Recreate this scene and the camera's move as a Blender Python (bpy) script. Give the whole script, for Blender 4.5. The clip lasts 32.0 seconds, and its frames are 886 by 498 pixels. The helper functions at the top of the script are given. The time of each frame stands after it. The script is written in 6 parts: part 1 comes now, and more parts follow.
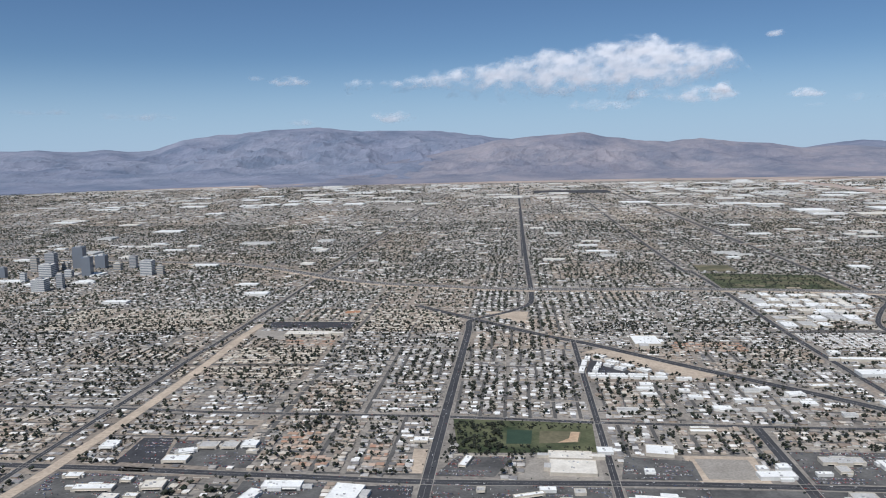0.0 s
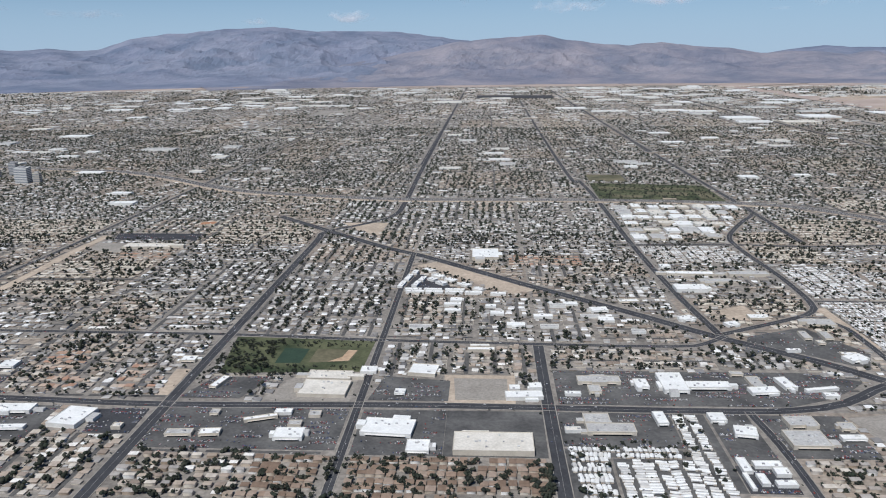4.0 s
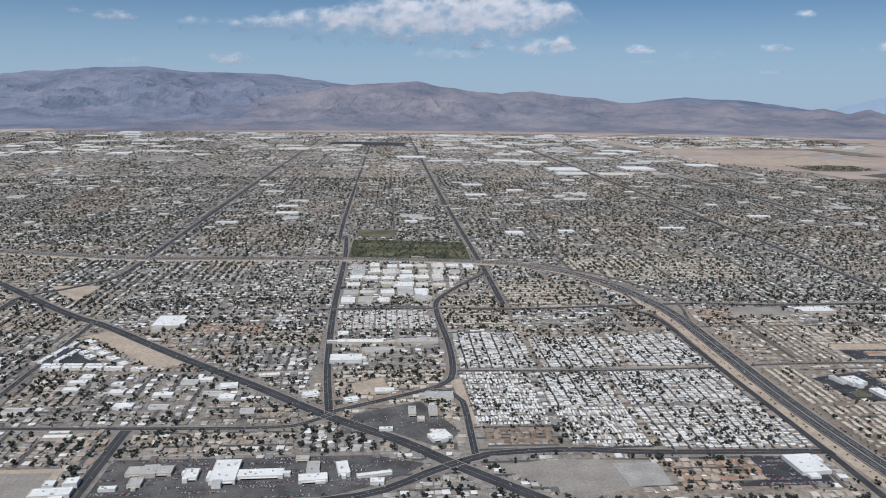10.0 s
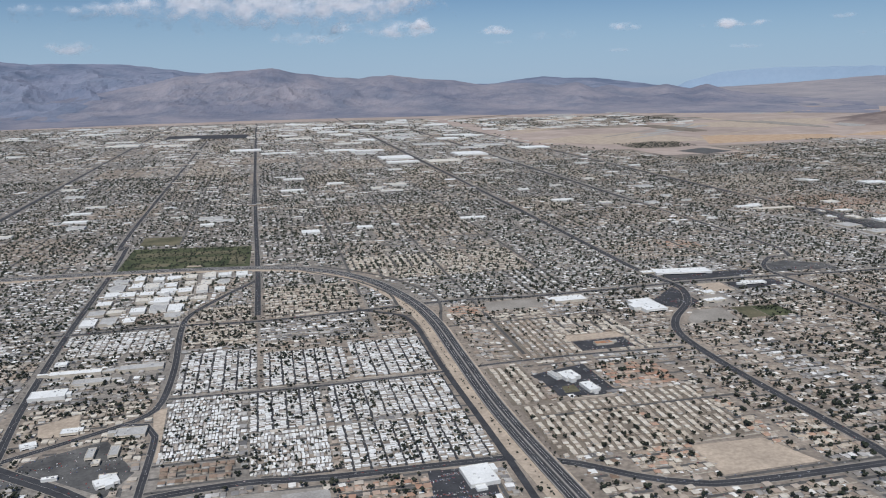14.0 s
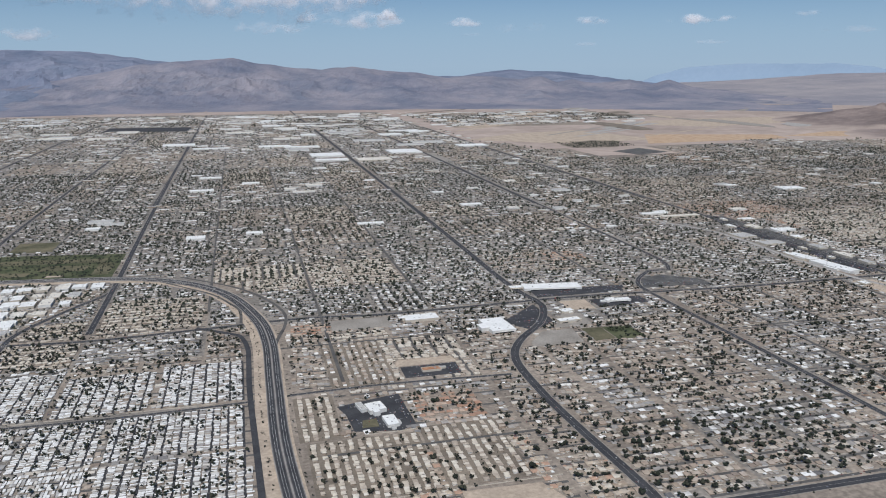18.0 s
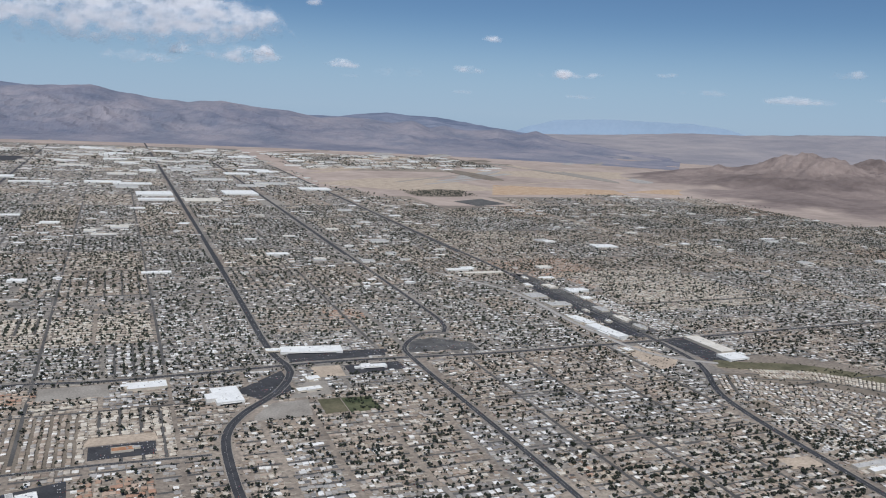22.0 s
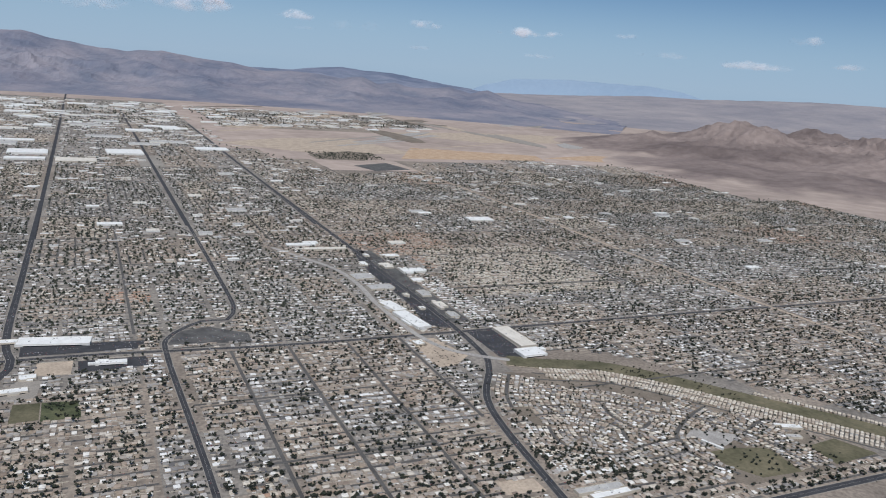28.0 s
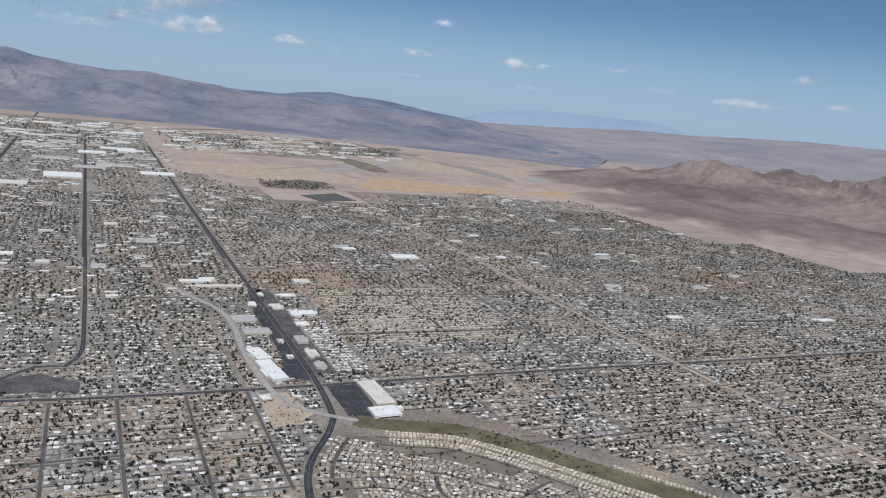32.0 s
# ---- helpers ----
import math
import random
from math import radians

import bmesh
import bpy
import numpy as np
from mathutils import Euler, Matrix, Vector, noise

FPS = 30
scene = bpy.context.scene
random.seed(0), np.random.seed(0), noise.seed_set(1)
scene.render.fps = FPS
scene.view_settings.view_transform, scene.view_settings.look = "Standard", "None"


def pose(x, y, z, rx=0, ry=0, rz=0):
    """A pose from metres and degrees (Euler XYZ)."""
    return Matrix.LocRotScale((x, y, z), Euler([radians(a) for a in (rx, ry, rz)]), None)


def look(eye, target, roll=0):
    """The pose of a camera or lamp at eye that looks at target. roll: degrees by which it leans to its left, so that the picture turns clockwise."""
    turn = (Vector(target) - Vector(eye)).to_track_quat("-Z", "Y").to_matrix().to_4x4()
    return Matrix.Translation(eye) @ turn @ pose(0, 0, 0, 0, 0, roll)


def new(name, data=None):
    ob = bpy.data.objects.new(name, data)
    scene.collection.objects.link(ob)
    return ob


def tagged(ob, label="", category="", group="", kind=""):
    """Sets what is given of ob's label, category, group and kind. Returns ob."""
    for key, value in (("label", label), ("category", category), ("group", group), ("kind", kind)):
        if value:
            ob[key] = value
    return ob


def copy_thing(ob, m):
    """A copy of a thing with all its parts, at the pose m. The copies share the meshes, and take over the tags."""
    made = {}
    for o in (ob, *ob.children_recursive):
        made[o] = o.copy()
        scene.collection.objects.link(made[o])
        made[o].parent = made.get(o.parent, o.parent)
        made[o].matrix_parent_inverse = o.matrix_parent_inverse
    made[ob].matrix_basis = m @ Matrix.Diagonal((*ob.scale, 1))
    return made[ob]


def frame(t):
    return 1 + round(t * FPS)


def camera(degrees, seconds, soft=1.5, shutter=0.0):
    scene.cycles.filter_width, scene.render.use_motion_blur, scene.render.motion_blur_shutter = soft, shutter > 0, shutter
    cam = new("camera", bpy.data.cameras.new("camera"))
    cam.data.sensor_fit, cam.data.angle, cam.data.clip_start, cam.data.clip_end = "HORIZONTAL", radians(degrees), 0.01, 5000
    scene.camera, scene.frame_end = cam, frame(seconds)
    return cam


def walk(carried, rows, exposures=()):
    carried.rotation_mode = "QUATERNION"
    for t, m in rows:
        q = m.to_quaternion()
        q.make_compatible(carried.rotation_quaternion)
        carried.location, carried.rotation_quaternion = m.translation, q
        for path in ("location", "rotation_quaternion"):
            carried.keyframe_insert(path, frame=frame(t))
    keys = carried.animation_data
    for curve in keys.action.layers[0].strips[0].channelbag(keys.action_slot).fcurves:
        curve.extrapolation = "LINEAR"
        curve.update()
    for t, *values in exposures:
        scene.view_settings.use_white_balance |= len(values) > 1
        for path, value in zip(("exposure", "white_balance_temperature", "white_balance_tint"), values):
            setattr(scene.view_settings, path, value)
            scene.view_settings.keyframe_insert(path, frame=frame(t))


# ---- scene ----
cam = camera(59.2, 32.0, soft=1.05)
PATH = [
    (0, (-239.20, -134.00, 96.00), (-248.46, -35.23, 83.40), -1.16),
    (0.5, (-230.01, -130.84, 95.39), (-241.13, -32.18, 83.46), -1.16),
    (1, (-221.62, -127.90, 94.92), (-231.59, -29.20, 82.39), -0.56),
    (1.5, (-213.75, -125.17, 94.56), (-222.39, -26.50, 80.77), -0.34),
    (2, (-206.20, -122.60, 94.30), (-215.45, -24.10, 79.72), -0.29),
    (2.5, (-198.32, -121.03, 94.60), (-205.62, -22.42, 79.74), -0.21),
    (3, (-190.50, -119.60, 95.00), (-196.30, -20.99, 79.46), 0.00),
    (3.5, (-182.82, -118.20, 95.39), (-187.99, -20.40, 75.19), -0.55),
    (5.5, (-151.14, -113.31, 97.70), (-158.80, -18.08, 68.16), -0.51),
    (6, (-142.92, -112.61, 98.41), (-147.47, -17.43, 68.10), -0.22),
    (6.5, (-134.60, -111.95, 99.18), (-134.16, -16.77, 68.52), 0.49),
    (7, (-126.19, -111.31, 99.99), (-125.34, -16.13, 69.32), -1.32),
    (7.5, (-117.72, -110.69, 100.85), (-118.00, -15.59, 69.92), -2.58),
    (8, (-109.20, -110.09, 101.74), (-109.92, -15.09, 70.53), -3.15),
    (8.5, (-100.66, -109.51, 102.67), (-103.10, -14.45, 71.72), -3.77),
    (9, (-92.12, -108.94, 103.63), (-87.61, -12.42, 77.85), -1.56),
    (9.5, (-83.59, -108.39, 104.62), (-77.24, -10.82, 83.64), -0.01),
    (10, (-75.08, -107.85, 105.63), (-68.02, -10.01, 86.21), 0.66),
    (10.5, (-66.60, -107.33, 106.66), (-56.77, -9.49, 88.46), 0.69),
    (11, (-58.17, -106.83, 107.70), (-45.31, -9.24, 90.03), 0.69),
    (11.5, (-49.77, -106.35, 108.76), (-39.03, -8.43, 91.51), -0.33),
    (12, (-41.42, -105.89, 109.84), (-28.64, -8.30, 92.13), -0.49),
    (12.5, (-33.11, -105.45, 110.92), (-14.74, -8.87, 92.62), -0.49),
    (13, (-24.84, -105.05, 112.00), (-2.54, -9.49, 92.75), -0.34),
    (13.5, (-16.58, -104.67, 113.10), (4.95, -9.10, 93.04), -0.96),
    (14, (-8.35, -104.32, 114.19), (13.37, -9.13, 92.60), -1.03),
    (14.5, (-0.11, -104.01, 115.29), (20.18, -8.66, 93.01), -1.33),
    (16.5, (33.02, -103.14, 119.67), (50.81, -7.48, 96.59), -1.92),
    (17, (41.41, -103.02, 120.76), (61.17, -7.82, 97.41), -1.84),
    (17.5, (49.87, -102.95, 121.85), (70.90, -7.99, 98.60), -1.42),
    (18, (58.39, -102.91, 122.93), (82.88, -8.67, 100.14), -0.23),
    (18.5, (66.99, -102.91, 124.02), (91.38, -7.83, 104.96), 1.00),
    (19, (75.67, -102.96, 125.09), (97.65, -6.99, 107.59), 1.67),
    (19.5, (84.42, -103.04, 126.17), (104.86, -6.67, 108.98), 1.27),
    (20, (93.26, -103.16, 127.25), (119.48, -8.22, 109.95), 1.61),
    (20.5, (102.16, -103.31, 128.32), (130.27, -8.99, 110.59), 1.73),
    (21, (111.14, -103.50, 129.40), (140.51, -9.63, 111.33), 1.80),
    (21.5, (120.18, -103.71, 130.47), (154.24, -11.39, 112.66), 2.53),
    (22, (129.28, -103.95, 131.55), (167.92, -13.39, 114.11), 3.06),
    (22.5, (138.41, -104.22, 132.64), (177.21, -13.70, 115.28), 3.10),
    (23, (147.59, -104.51, 133.73), (185.64, -13.75, 115.95), 3.11),
    (23.5, (156.78, -104.81, 134.84), (192.76, -13.28, 116.68), 3.03),
    (24, (165.99, -105.12, 135.95), (200.01, -12.96, 117.28), 2.87),
    (24.5, (175.21, -105.45, 137.08), (207.71, -12.84, 117.94), 2.93),
    (26.5, (212.02, -106.78, 141.79), (247.67, -15.60, 121.40), 3.94),
    (27, (221.22, -107.10, 143.02), (263.29, -18.64, 122.90), 4.81),
    (27.5, (230.42, -107.42, 144.30), (271.16, -18.48, 123.57), 4.53),
    (28, (239.64, -107.73, 145.60), (281.47, -19.76, 122.99), 4.56),
    (28.5, (248.91, -108.04, 146.95), (290.43, -20.22, 123.19), 4.91),
    (29, (258.26, -108.33, 148.34), (298.67, -20.30, 123.52), 5.61),
    (29.5, (267.70, -108.62, 149.77), (306.42, -19.98, 124.40), 6.03),
    (30, (277.29, -108.91, 151.26), (314.34, -19.33, 126.72), 6.42),
    (30.5, (287.05, -109.21, 152.81), (322.17, -18.65, 129.00), 5.99),
    (31, (297.05, -109.51, 154.41), (330.37, -17.92, 132.02), 5.67),
    (31.5, (307.34, -109.83, 156.08), (343.17, -18.79, 135.37), 5.71),
    (32, (317.96, -110.17, 157.82), (359.94, -21.49, 138.50), 6.21),
]
walk(cam, [(t, look(eye, target, roll)) for t, eye, target, roll in PATH], exposures=[(0, 0.14, 5900, 10), (3, 0.14, 5900, 10), (6.5, -0.02, 5900, 10), (12, -0.06, 5900, 10), (32, -0.06, 5900, 10)])

# ---- world, sun ----
SUN_EL, SUN_AZ = radians(56), radians(205)      # azimuth clockwise from north
world = bpy.data.worlds.new("sky")
scene.world = world
world.use_nodes = True
wn = world.node_tree
wn.nodes.clear()
w_out = wn.nodes.new("ShaderNodeOutputWorld")
w_bg = wn.nodes.new("ShaderNodeBackground")
w_sky = wn.nodes.new("ShaderNodeTexSky")
w_sky.sky_type, w_sky.sun_disc = "NISHITA", False
w_sky.sun_elevation, w_sky.sun_rotation = SUN_EL, SUN_AZ
w_sky.altitude, w_sky.air_density, w_sky.dust_density, w_sky.ozone_density = 2500, 1.0, 0.02, 1.6
w_bg.inputs["Strength"].default_value = 0.056
w_tint = wn.nodes.new("ShaderNodeMix")
w_tint.data_type, w_tint.blend_type = "RGBA", "MULTIPLY"
w_tint.inputs[0].default_value = 1.0
w_tint.inputs[7].default_value = (0.88, 1.0, 1.08, 1)
wn.links.new(w_sky.outputs[0], w_tint.inputs[6])
wn.links.new(w_tint.outputs[2], w_bg.inputs["Color"])
# pale haze low over the horizon
w_tc = wn.nodes.new("ShaderNodeTexCoord")
w_sep = wn.nodes.new("ShaderNodeSeparateXYZ")
w_ramp = wn.nodes.new("ShaderNodeValToRGB")
w_ramp.color_ramp.interpolation = "EASE"
w_ramp.color_ramp.elements[0].position, w_ramp.color_ramp.elements[0].color = 0.0, (0.80, 0.80, 0.80, 1)
w_ramp.color_ramp.elements[1].position, w_ramp.color_ramp.elements[1].color = 0.125, (0, 0, 0, 1)
w_haze = wn.nodes.new("ShaderNodeBackground")
w_haze.inputs["Color"].default_value = (0.35, 0.46, 0.585, 1)
w_mix = wn.nodes.new("ShaderNodeMixShader")
wn.links.new(w_tc.outputs["Generated"], w_sep.inputs[0])
wn.links.new(w_sep.outputs["Z"], w_ramp.inputs["Fac"])
wn.links.new(w_ramp.outputs["Color"], w_mix.inputs["Fac"])
wn.links.new(w_bg.outputs[0], w_mix.inputs[1])
wn.links.new(w_haze.outputs[0], w_mix.inputs[2])
wn.links.new(w_mix.outputs[0], w_out.inputs["Surface"])
sun = new("sun", bpy.data.lights.new("sun", "SUN"))
sun.data.energy, sun.data.angle, sun.data.color = 4.05, radians(0.6), (1.0, 0.94, 0.845)
SUN_DIR = Vector((math.sin(SUN_AZ) * math.cos(SUN_EL), math.cos(SUN_AZ) * math.cos(SUN_EL), math.sin(SUN_EL)))
sun.matrix_world = look(SUN_DIR * 2000, (0, 0, 0))
scene.view_settings.exposure = 0.0


# ---- materials ----
def material(name, rough=0.85):
    mat = bpy.data.materials.new(name)
    mat.use_nodes = True
    nt = mat.node_tree
    bsdf = nt.nodes["Principled BSDF"]
    bsdf.inputs["Roughness"].default_value = rough
    bsdf.inputs["Specular IOR Level"].default_value = 0.25
    return mat, nt, bsdf


def noise_node(nt, scale, detail=4.0, rough=0.55):
    coord = nt.nodes.new("ShaderNodeNewGeometry")
    tex = nt.nodes.new("ShaderNodeTexNoise")
    tex.inputs["Scale"].default_value = scale
    tex.inputs["Detail"].default_value = detail
    tex.inputs["Roughness"].default_value = rough
    nt.links.new(coord.outputs["Position"], tex.inputs["Vector"])
    return tex.outputs["Fac"]


def ramp(nt, fac, stops, mode="LINEAR"):
    node = nt.nodes.new("ShaderNodeValToRGB")
    node.color_ramp.interpolation = mode
    els = node.color_ramp.elements
    while len(els) < len(stops):
        els.new(0.5)
    for el, (at, col) in zip(els, stops):
        el.position, el.color = at, (*col, 1)
    nt.links.new(fac, node.inputs["Fac"])
    return node.outputs["Color"]


def mix(nt, a, b, fac, mode="MIX"):
    node = nt.nodes.new("ShaderNodeMix")
    node.data_type, node.blend_type = "RGBA", mode
    for key, value in ((6, a), (7, b), (0, fac)):
        if isinstance(value, (int, float)):
            node.inputs[key].default_value = value
        elif isinstance(value, tuple):
            node.inputs[key].default_value = (*value, 1)
        else:
            nt.links.new(value, node.inputs[key])
    return node.outputs[2]


def ground_mat(name, dark, light, big, small, rough=0.95, blend=0.45):
    """Two scales of noise between a dark and a light colour."""
    mat, nt, bsdf = material(name, rough)
    a = ramp(nt, noise_node(nt, big, 5), [(0.32, dark), (0.68, light)])
    b = ramp(nt, noise_node(nt, small, 3), [(0.35, (0.45, 0.45, 0.45)), (0.65, (1.0, 1.0, 1.0))])
    nt.links.new(mix(nt, a, b, blend, "MULTIPLY"), bsdf.inputs["Base Color"])
    return mat


def palette_mat(name, colours, island=True, rough=0.8, grain=0.8, steps="CONSTANT"):
    """One colour of a palette for each piece, with a little dirt on it."""
    mat, nt, bsdf = material(name, rough)
    if island:
        fac = nt.nodes.new("ShaderNodeNewGeometry").outputs["Random Per Island"]
    else:
        fac = nt.nodes.new("ShaderNodeObjectInfo").outputs["Random"]
    n = len(colours)
    col = ramp(nt, fac, [(i / n, c) for i, c in enumerate(colours)], steps)
    dirt = ramp(nt, noise_node(nt, grain, 4), [(0.3, (0.72, 0.7, 0.68)), (0.62, (1, 1, 1))])
    nt.links.new(mix(nt, col, dirt, 0.8, "MULTIPLY"), bsdf.inputs["Base Color"])
    return mat


M_DESERT = ground_mat("desert_soil", (0.33, 0.27, 0.235), (0.49, 0.40, 0.345), 0.005, 0.04, 0.95, 0.3)
M_CITY = ground_mat("yard_soil", (0.20, 0.182, 0.162), (0.37, 0.335, 0.295), 0.03, 0.55, 0.95, 0.7)
M_PALE = ground_mat("pale_yard_soil", (0.235, 0.20, 0.168), (0.40, 0.34, 0.28), 0.03, 0.55, 0.95, 0.7)
M_SANDY = ground_mat("sandy_yard", (0.165, 0.14, 0.114), (0.28, 0.238, 0.19), 0.06, 0.9)
M_DIRT = ground_mat("bare_dirt", (0.40, 0.33, 0.26), (0.56, 0.46, 0.36), 0.08, 0.7)
M_ORANGE = ground_mat("orange_dirt", (0.44, 0.30, 0.19), (0.58, 0.44, 0.31), 0.08, 0.7)
M_GRAVEL = ground_mat("grey_gravel", (0.275, 0.25, 0.22), (0.38, 0.35, 0.31), 0.1, 1.2)
M_ASPHALT = ground_mat("asphalt", (0.045, 0.046, 0.052), (0.075, 0.076, 0.082), 0.15, 1.5)
M_LOT = ground_mat("parking_asphalt", (0.072, 0.071, 0.071), (0.16, 0.156, 0.15), 0.12, 1.0)
M_STREET = ground_mat("street_asphalt", (0.085, 0.082, 0.080), (0.145, 0.139, 0.133), 0.1, 1.4)
M_CONCRETE = ground_mat("concrete", (0.34, 0.32, 0.30), (0.46, 0.44, 0.41), 0.2, 1.5, 0.85)
M_DRIVE = ground_mat("drive_concrete", (0.30, 0.28, 0.25), (0.48, 0.45, 0.41), 0.4, 2.0, 0.9)
M_FREEWAY = ground_mat("freeway_concrete", (0.20, 0.185, 0.175), (0.27, 0.25, 0.235), 0.2, 1.2)
M_GRASS = ground_mat("lawn", (0.032, 0.048, 0.024), (0.14, 0.145, 0.08), 0.09, 1.0)
M_DRYGRASS = ground_mat("dry_grass", (0.085, 0.085, 0.05), (0.21, 0.185, 0.12), 0.06, 0.6)
M_TURF = ground_mat("sports_turf", (0.032, 0.058, 0.040), (0.042, 0.072, 0.048), 0.3, 2.0)
M_PAINT, _nt, _b = material("road_paint", 0.6)
_b.inputs["Base Color"].default_value = (0.75, 0.74, 0.70, 1)

WHITE, CREAM, BEIGE = (0.74, 0.73, 0.70), (0.60, 0.55, 0.47), (0.46, 0.40, 0.33)
TAN, GREY, DARK, BROWN = (0.36, 0.29, 0.225), (0.30, 0.285, 0.27), (0.16, 0.15, 0.145), (0.21, 0.15, 0.11)
RUST, PINK = (0.42, 0.20, 0.11), (0.45, 0.30, 0.22)
ROOFS = {
    "grey": palette_mat("roof_grey_mix", [(0.46, 0.44, 0.42), (0.30, 0.285, 0.27), (0.60, 0.585, 0.565), (0.23, 0.22, 0.215), (0.78, 0.77, 0.75), (0.38, 0.355, 0.33), (0.82, 0.815, 0.80), (0.28, 0.255, 0.235), (0.50, 0.475, 0.45), (0.16, 0.155, 0.155), (0.35, 0.34, 0.325), (0.26, 0.25, 0.245)]),
    "tan": palette_mat("roof_tan_mix", [(0.43, 0.36, 0.295), (0.52, 0.465, 0.40), (0.35, 0.285, 0.225), (0.40, 0.37, 0.34), (0.60, 0.55, 0.48), (0.39, 0.315, 0.255), (0.27, 0.22, 0.18), (0.78, 0.755, 0.71), (0.46, 0.39, 0.33), (0.33, 0.31, 0.29), (0.30, 0.25, 0.21), (0.37, 0.33, 0.29)]),
    "white": palette_mat("roof_white_mix", [(0.78, 0.78, 0.76), (0.84, 0.84, 0.83), (0.62, 0.59, 0.54), (0.80, 0.80, 0.78), (0.50, 0.49, 0.48), (0.82, 0.81, 0.79), (0.38, 0.36, 0.34), (0.72, 0.71, 0.68), (0.46, 0.41, 0.36)]),
    "brown": palette_mat("roof_brown_mix", [BROWN, (0.28, 0.21, 0.16), (0.24, 0.175, 0.13), (0.30, 0.22, 0.165), BROWN, (0.34, 0.265, 0.21)]),
    "rust": palette_mat("roof_clay_mix", [(0.42, 0.255, 0.18), (0.48, 0.36, 0.285), (0.41, 0.28, 0.205), (0.48, 0.41, 0.345), (0.39, 0.25, 0.18), (0.52, 0.40, 0.315)]),
    "sand": palette_mat("roof_sand_mix", [(0.62, 0.565, 0.475), (0.54, 0.475, 0.39), (0.47, 0.41, 0.34), (0.66, 0.61, 0.53), (0.41, 0.35, 0.29), (0.58, 0.52, 0.44)]),
}
M_WALLS = palette_mat("stucco_walls", [CREAM, BEIGE, (0.55, 0.47, 0.38), WHITE, TAN, (0.50, 0.46, 0.41)])
M_ROOF1 = {k: palette_mat("house_roof_" + k, c, False) for k, c in (
    ("mix", [GREY, BEIGE, TAN, CREAM, DARK, (0.40, 0.38, 0.36), BROWN, WHITE]), ("tan", [BEIGE, CREAM, (0.50, 0.42, 0.33), PINK, TAN, BEIGE]))}
M_ROOFM = palette_mat("mobile_home_roof", [(0.80, 0.80, 0.78), (0.84, 0.84, 0.83), (0.70, 0.68, 0.64), (0.81, 0.81, 0.79), (0.58, 0.57, 0.55), (0.78, 0.77, 0.74)], False, 0.6)
M_WALL1 = palette_mat("house_wall", [CREAM, BEIGE, WHITE, (0.55, 0.47, 0.38)], False)
M_BIGROOF = {
    "white": ground_mat("white_membrane_roof", (0.74, 0.74, 0.72), (0.87, 0.87, 0.85), 0.25, 1.6, 0.6, 0.2),
    "grey": ground_mat("grey_gravel_roof", (0.42, 0.41, 0.40), (0.54, 0.53, 0.51), 0.25, 1.6, 0.9, 0.4),
    "cream": ground_mat("cream_coated_roof", (0.63, 0.59, 0.52), (0.75, 0.71, 0.64), 0.25, 1.6, 0.8, 0.3),
    "rust": ground_mat("clay_tile_roof", (0.36, 0.18, 0.10), (0.46, 0.26, 0.15), 0.5, 2.0, 0.8, 0.4),
}
M_BIGWALL = {
    "cream": ground_mat("painted_block_wall", (0.47, 0.42, 0.35), (0.58, 0.53, 0.45), 0.3, 2.0, 0.8, 0.2),
    "white": ground_mat("white_painted_wall", (0.62, 0.61, 0.58), (0.74, 0.73, 0.70), 0.3, 2.0, 0.8, 0.2),
}
M_METAL = palette_mat("rooftop_unit_metal", [(0.45, 0.45, 0.45), (0.6, 0.6, 0.59), (0.32, 0.32, 0.33)], False, 0.5)
M_LEAF = palette_mat("foliage", [(0.026, 0.031, 0.023), (0.036, 0.041, 0.030), (0.021, 0.025, 0.02), (0.049, 0.051, 0.037), (0.030, 0.038, 0.027)], True, 0.9, 2.5)
M_BARK = ground_mat("bark", (0.09, 0.065, 0.045), (0.14, 0.10, 0.07), 1.0, 6.0)
M_CARS = palette_mat("car_paint", [(0.6, 0.6, 0.6), (0.03, 0.03, 0.035), (0.22, 0.225, 0.235), (0.05, 0.05, 0.055), (0.12, 0.13, 0.16), (0.26, 0.04, 0.03), (0.05, 0.08, 0.18), (0.36, 0.345, 0.32)], True, 0.35)
M_CAR1 = palette_mat("car_body_paint", [(0.7, 0.7, 0.7), (0.04, 0.04, 0.045), (0.4, 0.41, 0.42), (0.75, 0.75, 0.74), (0.3, 0.05, 0.04)], False, 0.3)
M_GLASS, _nt, _b = material("dark_glass", 0.12)
_b.inputs["Base Color"].default_value = (0.03, 0.04, 0.05, 1)
_b.inputs["Specular IOR Level"].default_value = 0.6
M_BAND, _nt, _b = material("tinted_window_glass", 0.2)
_b.inputs["Base Color"].default_value = (0.19, 0.21, 0.24, 1)
M_RUBBER, _nt, _b = material("tyre_rubber", 0.9)
_b.inputs["Base Color"].default_value = (0.025, 0.025, 0.025, 1)


# ---- mesh helpers ----
def mesh_object(name, verts, faces, mats, index=None, parent=None, smooth=False):
    me = bpy.data.meshes.new(name)
    me.from_pydata([tuple(v) for v in verts], [], faces)
    for m in mats if isinstance(mats, (list, tuple)) else [mats]:
        me.materials.append(m)
    if index is not None:
        me.polygons.foreach_set("material_index", index)
    if smooth:
        me.polygons.foreach_set("use_smooth", [True] * len(faces))
    ob = new(name, me)
    if parent:
        ob.parent = parent
    return ob


